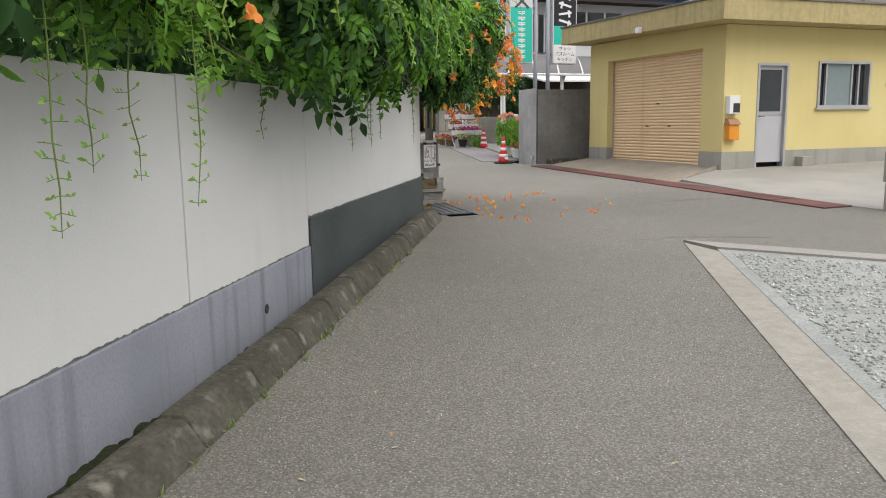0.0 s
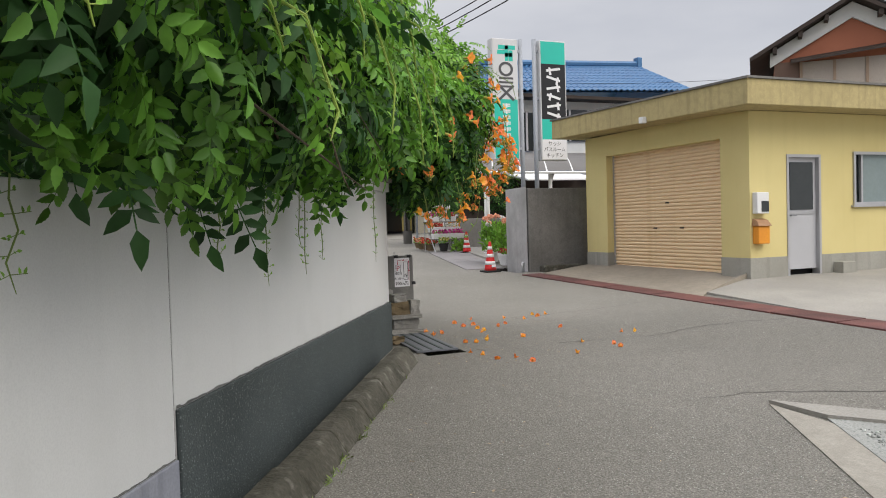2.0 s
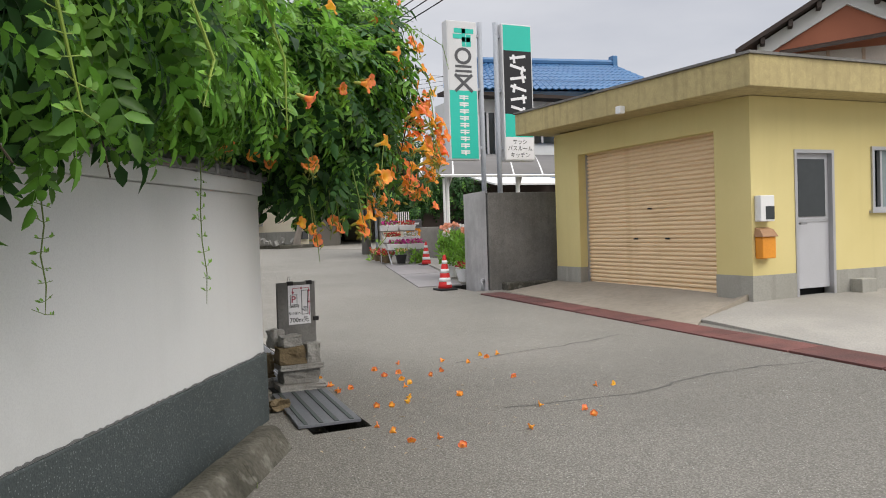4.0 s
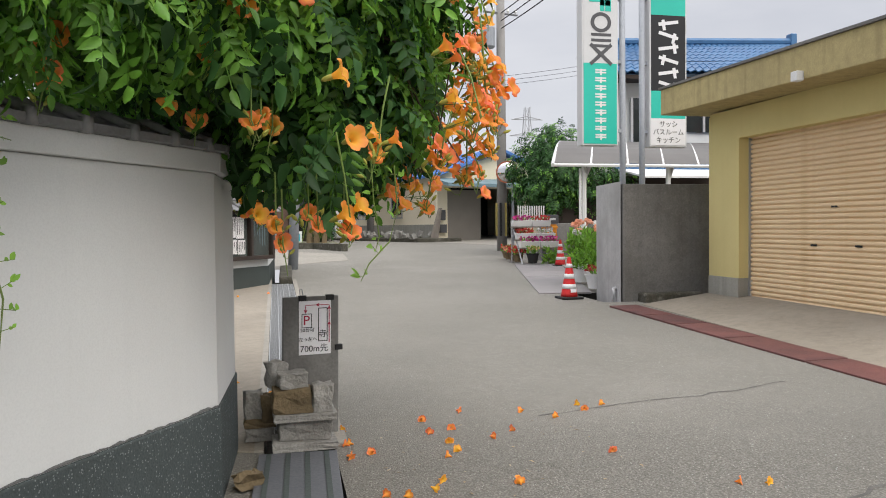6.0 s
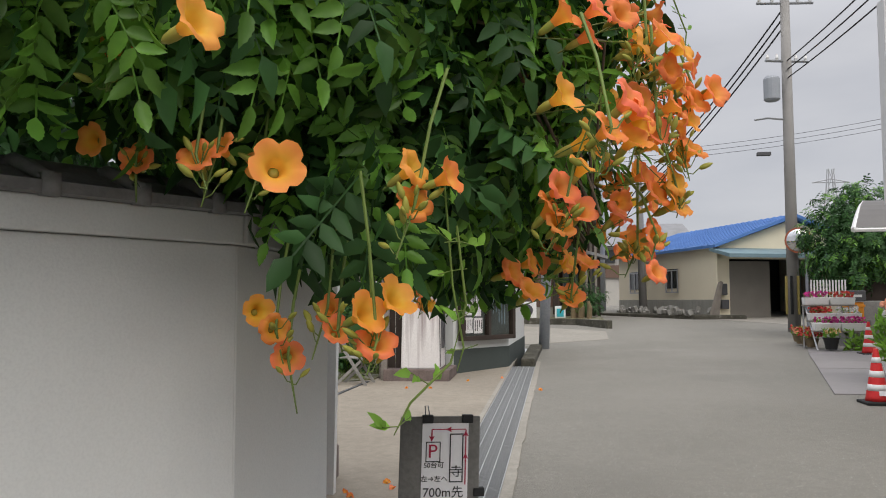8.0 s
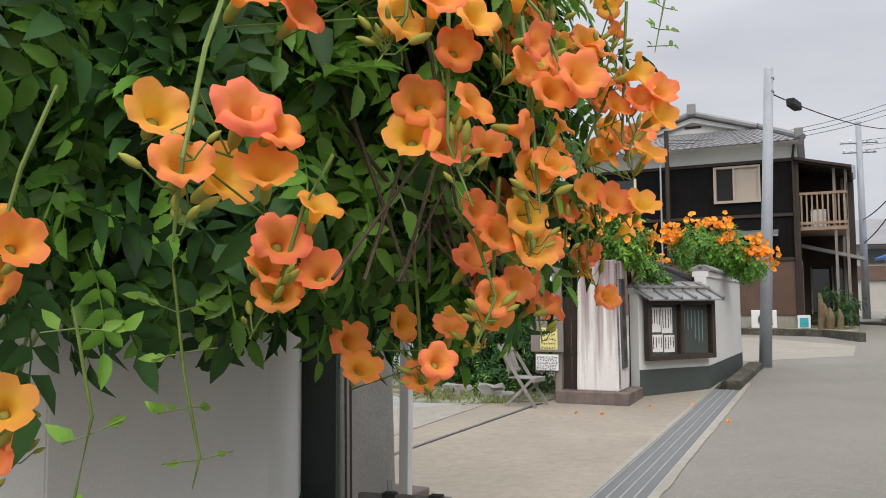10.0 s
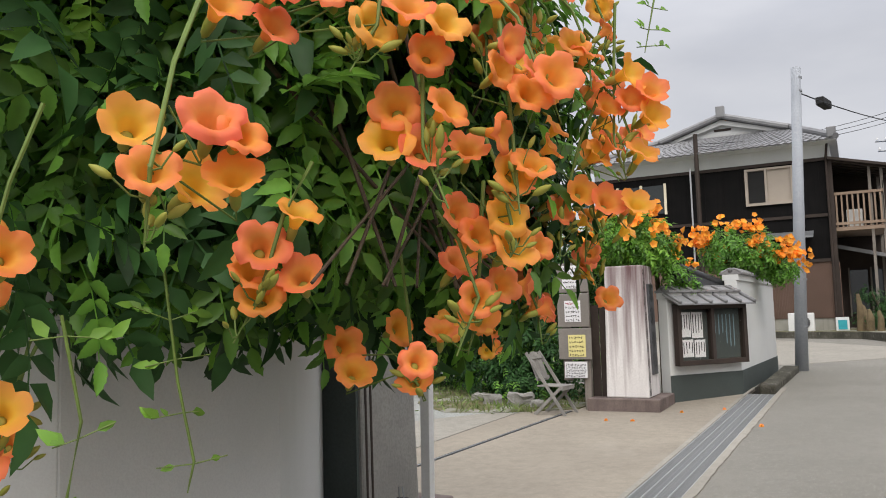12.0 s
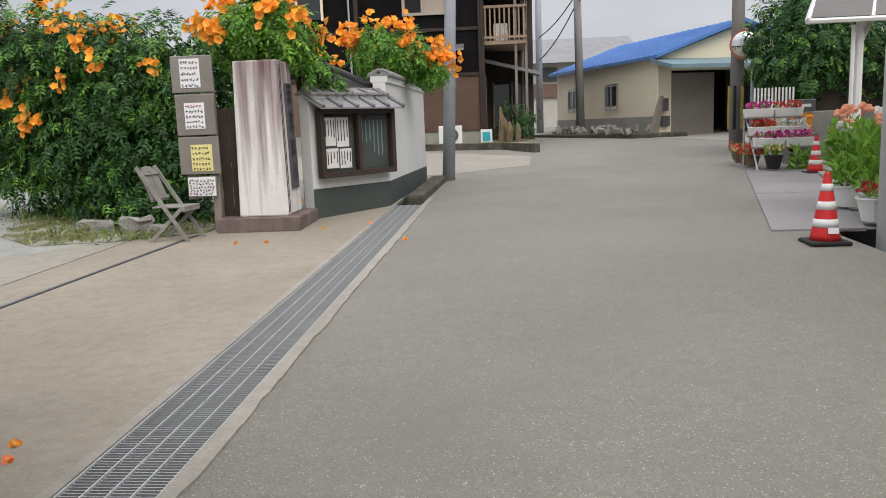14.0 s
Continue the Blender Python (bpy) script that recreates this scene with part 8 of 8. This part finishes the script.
# ---- flowers in planters and pots ----
def blossoms(parent, centre, half, count, material, size=0.035):
    c = np.array(centre)
    p = c + (nr.random((count, 3)) - 0.5) * 2 * np.array(half)
    tv, tf = FLOWER_FAR[0][:, [2, 0, 1]] * (size / 0.055), FLOWER_FAR[1]
    return scatter("blossoms", (tv, tf), p, nr.normal(size=(count, 3)) * 0.5 + np.array([-0.1, -0.7, 0.6]), nr.normal(size=(count, 3)), nr.uniform(0.7, 1.2, count), material, parent)


def greens(parent, centre, half, count, length=0.14, up=1.0):
    c = np.array(centre)
    p = c + (nr.random((count, 3)) - 0.5) * 2 * np.array(half)
    lv, lf = leaflet(length, length * 0.28, length * 0.04, 0.35)
    ways = nr.normal(size=(count, 3)) * 0.5 + np.array([0, 0, up])
    return scatter("leaves", (np.array(lv), lf), p, ways, nr.normal(size=(count, 3)), nr.uniform(0.7, 1.2, count), LEAF_LIGHT, parent)


for (z, y), pair in zip(tiers, ((PINKFLOWER, REDFLOWER), (REDFLOWER, WHITEFLOWER), (PINKFLOWER, PINKFLOWER))):
    for k, ma in enumerate(pair):
        x = 10.87 + k * 0.57
        p = rack_planter(x, y, z, 0.53, ma)
        greens(p, (x + 0.26, y, z + 0.2), (0.24, 0.08, 0.03), 50, 0.08)
        blossoms(p, (x + 0.26, y - 0.03, z + 0.25), (0.25, 0.1, 0.06), 55, ma)
p, top = pot(11.15, 26.45, 0.17, 0.26, RUBBER, "black pot of yellow-green flowers")
greens(p, (11.15, 26.45, top + 0.06), (0.15, 0.15, 0.08), 70, 0.12)
blossoms(p, (11.15, 26.4, top + 0.15), (0.16, 0.12, 0.05), 26, mat("pale_yellow_flower", (0.7, 0.6, 0.25), (0.7, 0.4, 0.2), 0.7, 3, 30, 0.1, 0, island=0.3))
for x, y, ma in ((10.95, 27.1, REDFLOWER), (11.0, 27.6, REDFLOWER), (11.05, 28.2, PEACHFLOWER), (11.2, 28.9, REDFLOWER)):
    p, top = pot(x, y, 0.15, 0.2, BROWNSTONE, "brown pot of small red flowers by the road")
    greens(p, (x, y, top + 0.05), (0.16, 0.16, 0.08), 50, 0.1)
    blossoms(p, (x, y - 0.05, top + 0.12), (0.2, 0.18, 0.08), 46, ma)
wirebush = thing("wilted_plant", "pale tangled plant on the ground below the rack", "plant")
greens(wirebush, (11.75, 26.55, 0.82), (0.22, 0.15, 0.18), 120, 0.2, 0.5)
for x, y, r in ((9.95, 19.65, 0.2), (10.25, 20.2, 0.22), (10.2, 20.9, 0.2), (10.5, 21.4, 0.2)):
    p, top = pot(x, y, r, 0.26, WHITEPAINT, "white plastic pot of tall lilies")
    if y < 20:
        greens(p, (x, y, top + 0.05), (0.15, 0.15, 0.06), 50, 0.12)
        blossoms(p, (x, y, top + 0.1), (0.18, 0.15, 0.05), 40, REDFLOWER)
    else:
        stalks = Shape()
        for k in range(9):
            a = fr.uniform(0, 6.28)
            stalks.tube([(x + 0.1 * math.cos(a), y + 0.1 * math.sin(a), top - 0.03), (x + 0.2 * math.cos(a), y + 0.2 * math.sin(a), top + fr.uniform(0.55, 0.85))], 0.007, 5)
        part("stalk_bunch", stalks, STEM, p, kind="stuff")
        greens(p, (x, y, top + 0.36), (0.24, 0.24, 0.34), 330, 0.17, 0.7)
        for k in range(3):
            q = Vector((x + fr.uniform(-0.22, 0.22), y + fr.uniform(-0.2, 0.2), top + fr.uniform(0.72, 0.98)))
            lily = part("lily", trumpet(0.55, 0.02, 30 + k).mesh("lily", PEACHFLOWER if k % 3 else WHITEFLOWER, True), PEACHFLOWER, p, "open lily")
            lily.matrix_world = aim(q, (fr.uniform(-0.5, 0.5), -0.5, 0.8), 2.0)


# ---- parking sign propped in stone blocks at the ditch end ----
sg = thing("parking_sign", "grey board with a handwritten parking notice in a plastic sleeve", "sign")
sx, sy = 4.317, 11.655
sz = ground_z(sx, sy)
yaw = 0.2
sm = plane_at((sx + 0.005, sy, sz), (math.cos(yaw), math.sin(yaw), 0), (0.02, 0.06, 1))
BOARD = mat("weathered_grey_board", (0.2, 0.195, 0.18), (0.15, 0.145, 0.135), 0.85, 4.0, 50, 0.3, 0.15, streak=0.3)
part("board", Shape().box(-0.19, 0.19, 0.0, 0.94, -0.03, 0.0, sm), BOARD, sg, bevel=0.004)
sheet = part("notice", Shape().box(-0.085, 0.135, 0.55, 0.91, 0.001, 0.004, sm), PAPER, sg, "white paper notice")
ms = sm @ Matrix.Translation((0.025, 0.73, 0.0055)) @ Matrix.Diagonal((1.08, 1.05, 1, 1))
lettering("letter", "P", 0.085, ms @ Matrix.Translation((-0.055, 0.045, 0)), INK_RED, sheet)
lettering("letters", "50台可", 0.03, ms @ Matrix.Translation((-0.048, -0.015, 0)), INK, sheet)
lettering("letters", "左→左へ", 0.03, ms @ Matrix.Translation((-0.045, -0.075, 0)), INK, sheet)
lettering("letters", "700m先", 0.055, ms @ Matrix.Translation((-0.005, -0.135, 0)), INK, sheet)
lettering("letter", "寺", 0.055, ms @ Matrix.Translation((0.05, -0.045, 0)), INK, sheet)


def frame_lines(x0, x1, y0, y1, t, ma, name):
    for a, b, c, d in ((x0, x1, y0, y0 + t), (x0, x1, y1 - t, y1), (x0, x0 + t, y0 + t, y1 - t), (x1 - t, x1, y0 + t, y1 - t)):
        part(name, Shape().box(a, b, c, d, -0.001, 0.001, ms), ma, sheet)


frame_lines(-0.085, -0.02, 0.0, 0.09, 0.004, INK, "box_line")
frame_lines(0.02, 0.08, -0.09, 0.125, 0.005, INK, "box_line")
for a, b, c, d in ((-0.06, 0.09, 0.142, 0.146), (0.088, 0.093, -0.1, 0.142), (-0.062, -0.057, 0.11, 0.142)):
    part("arrow_line", Shape().box(a, b, c, d, -0.001, 0.0012, ms), INK_RED, sheet)
for x, y, r in ((0.02, 0.144, 0), (0.09, 0.02, -1.57), (-0.06, 0.108, 1.57), (0.09, 0.12, -1.57)):
    part("arrow_head", Shape().add([ms @ Matrix.Translation((x, y, 0.001)) @ Matrix.Rotation(r, 4, "Z") @ Vector(p) for p in ((-0.018, 0, 0), (0.008, -0.013, 0), (0.002, 0, 0), (0.008, 0.013, 0))], [(0, 1, 2), (0, 2, 3)]), INK_RED, sheet)
for x, y in ((-0.06, 0.94), (0.13, 0.94), (0.19, 0.6)):
    part("clip", Shape().box(x - 0.026, x + 0.026, y - 0.03, y + 0.008, -0.036, 0.012, sm), RUBBER, sg, "black binder clip", bevel=0.004)


def block(name, x, y, z, dx, dy, dz, turn, ma, label, rough=0.012):
    sh = Shape()
    r = random.Random(int(x * 1000 + z * 77))
    bm = bmesh.new()
    bmesh.ops.create_cube(bm, size=1.0)
    bmesh.ops.subdivide_edges(bm, edges=bm.edges[:], cuts=2, use_grid_fill=True)
    for v in bm.verts:
        v.co = Vector((v.co.x * dx + r.uniform(-rough, rough), v.co.y * dy + r.uniform(-rough, rough), (v.co.z + 0.5) * dz + (r.uniform(-rough, rough) if v.co.z > -0.4 else 0)))
    me = bpy.data.meshes.new(name)
    bm.to_mesh(me)
    bm.free()
    me.materials.append(ma)
    ob = part(name, me, ma, None, bevel=0.006)
    ob.matrix_world = Matrix.Translation((x, y, z)) @ Matrix.Rotation(turn, 4, "Z")
    return tagged(ob, label, "stone block", group="stone blocks")


b0 = ground_z(4.2, 11.6) + 0.012
block("stone_block", 4.27, 11.42, b0, 0.4, 0.26, 0.05, 0.0, STONE, "flat grey stone slab under the sign", 0.006)
block("stone_block", 4.27, 11.45, b0 + 0.05, 0.33, 0.2, 0.13, 0.0, STONE, "pitted grey concrete block under the sign")
block("stone_block", 4.27, 11.43, b0 + 0.18, 0.39, 0.25, 0.05, 0.02, STONE, "grey stone slab bearing the blocks", 0.006)
block("stone_block", 4.19, 11.41, b0 + 0.23, 0.24, 0.17, 0.15, 0.05, BROWNSTONE, "mossy brown stone block propping the sign")
block("stone_block", 4.38, 11.39, b0 + 0.23, 0.13, 0.15, 0.17, 0.03, STONE, "pale tapered concrete block beside the sign")
block("stone_block", 4.20, 11.42, b0 + 0.38, 0.18, 0.14, 0.1, 0.12, STONE, "grey broken stone on top of the blocks")
block("stone_block", 4.10, 11.57, b0 + 0.36, 0.12, 0.12, 0.16, 0.4, STONE, "dark grey stone leaning at the board")
block("stone_block", 3.99, 11.66, b0, 0.18, 0.16, 0.09, 0.0, STONE, "grey brick on the ground beside the wall")
block("stone_block", 3.99, 11.66, b0 + 0.09, 0.19, 0.16, 0.05, 0.04, BROWNSTONE, "brown brick on a grey brick")
block("stone_block", 3.95, 11.66, b0 + 0.14, 0.11, 0.12, 0.18, 0.1, STONE, "upright grey stone beside the wall")
block("stone_block", 4.04, 11.63, b0 + 0.14, 0.07, 0.12, 0.16, 0.05, BROWNSTONE, "upright mossy brown stone")
block("stone_block", 3.93, 10.75, b0 - 0.02, 0.14, 0.1, 0.07, 0.3, BROWNSTONE, "loose brown stone by the ditch cover", 0.02)
solid("sign_wire", Shape().tube([sm @ Vector((-0.07, 0.94, -0.02)), sm @ Vector((-0.075, 0.99, -0.02)), sm @ Vector((-0.06, 0.99, -0.02)), sm @ Vector((-0.05, 0.94, -0.02))], 0.003, 5), STEEL, "small bent wire hook on the sign", "wire")

# ---- post with four notice plaques, and the folding chair ----
pb = thing("notice_post", "weathered timber post carrying four handwritten notice plaques", "sign post")
zb2 = ground_z(1.9, 20.55)
PX = 0.1
part("post", Shape().box(2.02 + PX, 2.12 + PX, 20.78, 20.88, zb2 - 0.05, 2.5), OLDWOOD, pb, bevel=0.006)
part("back_panel", Shape().box(1.66 + PX, 1.8 + PX, 20.86, 20.92, zb2 + 0.45, 2.0), OLDWOOD, pb, bevel=0.006)
ACR = mat("cloudy_acrylic", (0.25, 0.228, 0.205), (0.2, 0.18, 0.16), 0.3, 2.0, 40, 0.2, 0.03, spec=0.5)
for z0, z1, x0, x1, paper, px0, px1, pz0, pz1 in ((2.26, 2.72, 1.62, 2.16, PAPER, 1.74, 2.0, 2.32, 2.68), (1.72, 2.24, 1.64, 2.15, PAPER, 1.76, 2.02, 1.8, 2.13), (1.22, 1.7, 1.64, 2.17, PAPER_Y, 1.8, 2.08, 1.26, 1.6), (0.93, 1.19, 1.72, 2.1, PAPER, 1.73, 2.09, 0.94, 1.18)):
    x0, x1, px0, px1 = x0 + PX, x1 + PX, px0 + PX, px1 + PX
    pl = part("plaque", Shape().box(x0, x1, 20.72, 20.75, z0, z1), ACR, pb, "cloudy plastic plaque", bevel=0.01)
    pp = part("notice_paper", Shape().box(px0, px1, 20.714, 20.719, pz0, pz1), paper, pl, "handwritten paper")
    rows = 5
    for k in range(rows):
        z = pz1 - 0.045 - k * (pz1 - pz0 - 0.07) / (rows - 1)
        x, line = px0 + 0.03, Shape()
        while x < px1 - 0.03:
            for _ in range(4):
                line.box(-fr.uniform(0.006, 0.016), fr.uniform(0.006, 0.016), -0.001, 0.001, -0.0028, 0.0028, Matrix.Translation((x + fr.uniform(-0.009, 0.009), 20.712, z + fr.uniform(-0.014, 0.014))) @ Matrix.Rotation(fr.choice((0, 1.57, 0.6, -0.5)), 4, "Y"))
            x += fr.uniform(0.032, 0.046)
        part("handwriting", line, INK_RED if (paper is PAPER and k == 0 and 1.5 < z0 < 2.0) else INK, pp)
fence = thing("board_fence", "dark weathered board fence behind the gate pillar", "fence", kind="structure")
for k in range(4):
    part("board", Shape().box(2.05 + k * 0.14, 2.18 + k * 0.14, 20.98, 21.0, zb2, 2.05), OLDWOOD if k < 1 else DARKBROWN, fence)


def folding_chair():
    c = thing("folding_chair", "weathered grey wooden folding chair beside the notice post", "chair", Matrix.Translation((1.8, 20.3, ground_z(1.8, 20.3))) @ Matrix.Rotation(-0.12, 4, "Z"))
    grey = mat("weathered_grey_wood", (0.3, 0.288, 0.265), (0.21, 0.2, 0.185), 0.85, 3.0, 50, 0.35, 0.2, streak=0.3)
    for k in range(5):
        part("seat_slat", Shape().box(-0.2, 0.24, -0.19 + k * 0.077, -0.119 + k * 0.077, 0.42, 0.44), grey, c, bevel=0.004)
    part("seat_rail", Shape().box(0.2, 0.235, -0.19, 0.19, 0.375, 0.42), grey, c)

    def lath(pts, y, w=0.045, d=0.022):
        sh = Shape()
        for (x0, z0), (x1, z1) in zip(pts, pts[1:]):
            n = Vector((-(z1 - z0), 0, x1 - x0)).normalized() * w / 2
            ring = [Vector((x0, y, z0)) - n, Vector((x0, y, z0)) + n, Vector((x1, y, z1)) + n, Vector((x1, y, z1)) - n]
            sh.add([tuple(p) for p in ring] + [(p.x, p.y + d, p.z) for p in ring], [(0, 1, 2, 3), (7, 6, 5, 4), (0, 4, 5, 1), (1, 5, 6, 2), (2, 6, 7, 3), (3, 7, 4, 0)])
        return sh

    for y in (-0.215, 0.195):
        part("leg", lath([(0.26, 0.0), (-0.36, 0.93)], y), grey, c)
        part("leg", lath([(-0.26, 0.0), (0.2, 0.42)], y + (0.026 if y < 0 else -0.026)), grey, c)
    tilt = Matrix.Translation((-0.19, 0, 0.5)) @ Matrix.Rotation(-0.36, 4, "Y")
    for k in range(5):
        h = 0.42 + 0.045 * math.cos((k - 2) * 0.75)
        part("back_slat", Shape().box(-0.009, 0.009, -0.185 + k * 0.075, -0.115 + k * 0.075, 0.0, h, tilt), grey, c, bevel=0.003)
    part("back_rail", Shape().box(0.009, 0.027, -0.19, 0.19, 0.02, 0.06, tilt), grey, c)
    part("back_rail", Shape().box(0.009, 0.027, -0.19, 0.19, 0.34, 0.38, tilt), grey, c)


folding_chair()
for x, y, s in ((0.35, 21.2, 0.2), (0.95, 21.0, 0.26), (1.25, 20.95, 0.14), (-0.1, 21.6, 0.16)):
    block("garden_rock", x, y, ground_z(x, y), s * 1.5, s, s * 0.8, 0.4, STONE, "rounded grey rock at the foot of the bush", s * 0.15)

# ---- stone gate post at the road's far right ----
rp = thing("stone_post", "pale banded stone gate post beside the road", "gate post")
zr = ground_z(9.75, 7.6)
for k in range(4):
    w = 0.22 + (0.02 if k % 2 else 0.0)
    part("block", Shape().box(9.78 - w, 9.78 + w, 7.55 - w, 7.55 + w, zr - 0.02 + k * 0.42, zr + k * 0.42 + 0.39), PLINTH, rp, bevel=0.015)
part("cap", Shape().box(9.5, 10.06, 7.27, 7.83, zr + 1.67, zr + 1.76), PLINTH, rp, bevel=0.02)

# ---- fallen flowers, leaves, weeds, grit ----
def on_ground(x, y, lift=0.006):
    return Vector((x, y, ground_z(x, y) + lift))


for i in range(58):
    if i < 38:
        x, y = 4.46 + 2.3 * fr.random() ** 1.6, fr.uniform(8.9, 12.1)
    elif i < 49:
        x, y = fr.uniform(3.2, 4.3), fr.uniform(12.4, 14.6)
    else:
        x, y = fr.uniform(2.2, 4.8), fr.uniform(19.5, 24.5)
    f = new("fallen_flower", fr.choice(TRUMPETS))
    f.matrix_world = Matrix.Translation(on_ground(x, y, 0.014)) @ Euler((fr.uniform(1.0, 2.2), fr.uniform(-0.4, 0.4), fr.uniform(0, 6.28))).to_matrix().to_4x4() @ Matrix.Diagonal((0.6, 0.6, 0.5, 1))
    tagged(f, "fallen orange trumpet flower lying on the ground", "flower", "fallen flowers")
lv, lf = leaflet(0.05, 0.02, 0.004, 0.1)
k = 260
px = np.concatenate([nr.uniform(3.9, 6.2, 120), nr.uniform(0.5, 4.5, 140)])
pyy2 = np.concatenate([nr.uniform(9.2, 12.0, 120), nr.uniform(2.5, 8.5, 140)])
pz = np.array([ground_z(a, b) + 0.004 for a, b in zip(px, pyy2)])
q = (px - W0.x) * WN.x + (pyy2 - W0.y) * WN.y
ok = (q > 0.6) | (pyy2 > 9.6)
n_ok = int(ok.sum())
litter = thing("leaf_litter", "scattered dry leaves and petals on the asphalt", "litter", kind="stuff")
scatter("dry_leaves", (np.array(lv), lf), np.stack([px, pyy2, pz], 1)[ok], np.stack([nr.normal(size=n_ok), nr.normal(size=n_ok), np.zeros(n_ok)], 1), np.tile([0.0, 0.1, 1.0], (n_ok, 1)), nr.uniform(0.3, 0.9, n_ok), mat("dry_leaf", (0.5, 0.42, 0.3), (0.3, 0.2, 0.1), 0.8, 9, 40, 0.2, 0, island=0.5), litter)
WEED = mat("kerb_weed", (0.14, 0.22, 0.05), (0.17, 0.2, 0.07), 0.7, 5, 40, 0.2, 0, island=0.4)
weeds = thing("kerb_weeds", "small green weeds in the seam along the ditch rim", "weeds", kind="stuff")
wp = []
for i in range(16):
    s = fr.uniform(-4.5, 3.6)
    for j in range(16):
        p = lane(s + fr.gauss(0, 0.05), 0.5 + abs(fr.gauss(0, 0.025)))
        wp.append((p.x, p.y, ground_z(p.x, p.y)))
for i in range(26):
    s = fr.uniform(-4.5, 3.6)
    for j in range(5):
        p = lane(s + fr.gauss(0, 0.04), 0.505)
        wp.append((p.x, p.y, ground_z(p.x, p.y)))
wp = np.array(wp)
lv2, lf2 = leaflet(0.06, 0.012, 0.002, 0.4)
scatter("blades", (np.array(lv2), lf2), wp, nr.normal(size=wp.shape) * 0.6 + np.array([0, 0, 0.8]), nr.normal(size=wp.shape), nr.uniform(0.3, 0.85, len(wp)), WEED, weeds)
# gravel stones near the lot's edge, and grit on the asphalt
stone = (np.array([(1, 0, 0), (0, 1, 0), (-1, 0, 0), (0, -1, 0), (0.1, 0.1, 0.7), (0, 0, -0.5)]), [(0, 1, 4), (1, 2, 4), (2, 3, 4), (3, 0, 4), (1, 0, 5), (2, 1, 5), (3, 2, 5), (0, 3, 5)])
gs = []
for i in range(9000):
    a, b = 0.5 + 6.5 * fr.random() ** 1.0, 0.42 + 4.5 * fr.random() ** 1.3
    x, y = lot(a, b)
    gs.append((x, y, ground_z(x, y) + 0.014))
gs = np.array(gs)
gravel = thing("gravel_stones", "loose pale gravel stones on the lot", "gravel", kind="stuff")
scatter("stones", stone, gs, nr.normal(size=gs.shape) + 1e-3, np.tile([0.05, 0.0, 1.0], (len(gs), 1)) + nr.normal(size=gs.shape) * 0.4, nr.uniform(0.008, 0.022, len(gs)), GRAVELSTONE, gravel)
grit = []
for i in range(4200):
    if i < 2600:
        s, o = fr.uniform(-5.5, 3.5), fr.uniform(0.55, 3.4)
        p = lane(s, o)
        if p.y > 9.5:
            continue
    else:
        p = Vector((fr.uniform(4.8, 8.6), fr.uniform(8.0, 17.0), 0))
    grit.append((p.x, p.y, ground_z(p.x, p.y) + 0.001))
grit = np.array(grit)
gl = thing("road_grit", "fine pale grit on the worn asphalt", "grit", kind="stuff")
scatter("grit", stone, grit, nr.normal(size=grit.shape) + 1e-3, np.tile([0.05, 0.0, 1.0], (len(grit), 1)), nr.uniform(0.002, 0.006, len(grit)), GRAVELSTONE, gl)

# cracks in the asphalt of the crossing
def crack(pts, width, seed):
    r = random.Random(seed)
    sh = Shape()
    line = []
    for (ax, ay), (bx, by) in zip(pts, pts[1:]):
        n = max(3, int(math.hypot(bx - ax, by - ay) / 0.12))
        line += [(ax + (bx - ax) * k / n + r.gauss(0, 0.012), ay + (by - ay) * k / n + r.gauss(0, 0.012), width * r.uniform(0.3, 1.2)) for k in range(n)]
    for (ax, ay, aw), (bx, by, bw) in zip(line, line[1:]):
        d = Vector((bx - ax, by - ay)).normalized()
        q = [(ax - d.y * aw, ay + d.x * aw), (ax + d.y * aw, ay - d.x * aw), (bx + d.y * bw, by - d.x * bw), (bx - d.y * bw, by + d.x * bw)]
        sh.add([(x, y, ground_z(x, y) + 0.003) for x, y in q], [(0, 1, 2, 3)])
    return solid("road_crack", sh, TAR, "thin dark crack across the asphalt", "crack", "structure")


TAR = mat("crack_dirt", (0.14, 0.133, 0.12), (0.105, 0.1, 0.09), 0.95, 4, 50, 0.3, 0.2)
crack([(5.95, 11.74), (6.7, 11.92), (7.42, 11.99), (8.49, 12.27)], 0.01, 1)
crack([(5.45, 9.91), (6.68, 9.75), (7.58, 9.99), (8.33, 10.0), (9.0, 9.86)], 0.012, 2)
crack([(5.18, 7.25), (5.74, 7.18), (6.7, 6.7)], 0.012, 3)
crack([(3.0, 12.0), (3.2, 15.5), (3.4, 20.0)], 0.006, 4)

# tufts of grass and ivy at the foot of the gate bush
tuft = thing("verge_grass", "thin green and straw grass at the foot of the bush", "grass", kind="stuff")
gv = []
for i in range(3200):
    x, y = fr.uniform(-2.6, 1.9), fr.uniform(20.1, 23.8)
    if x + (y - 20.1) * 0.72 < 0.05 + fr.gauss(0, 0.25) or (x > 1.5 and y < 20.8):
        continue
    gv.append((x, y, ground_z(x, y) + 0.018))
gv = np.array(gv)
scatter("blades", (np.array(lv2) * 1.6, lf2), gv, nr.normal(size=gv.shape) * 0.7 + np.array([0, 0, 0.8]), nr.normal(size=gv.shape), nr.uniform(0.5, 1.3, len(gv)), WEED, tuft)
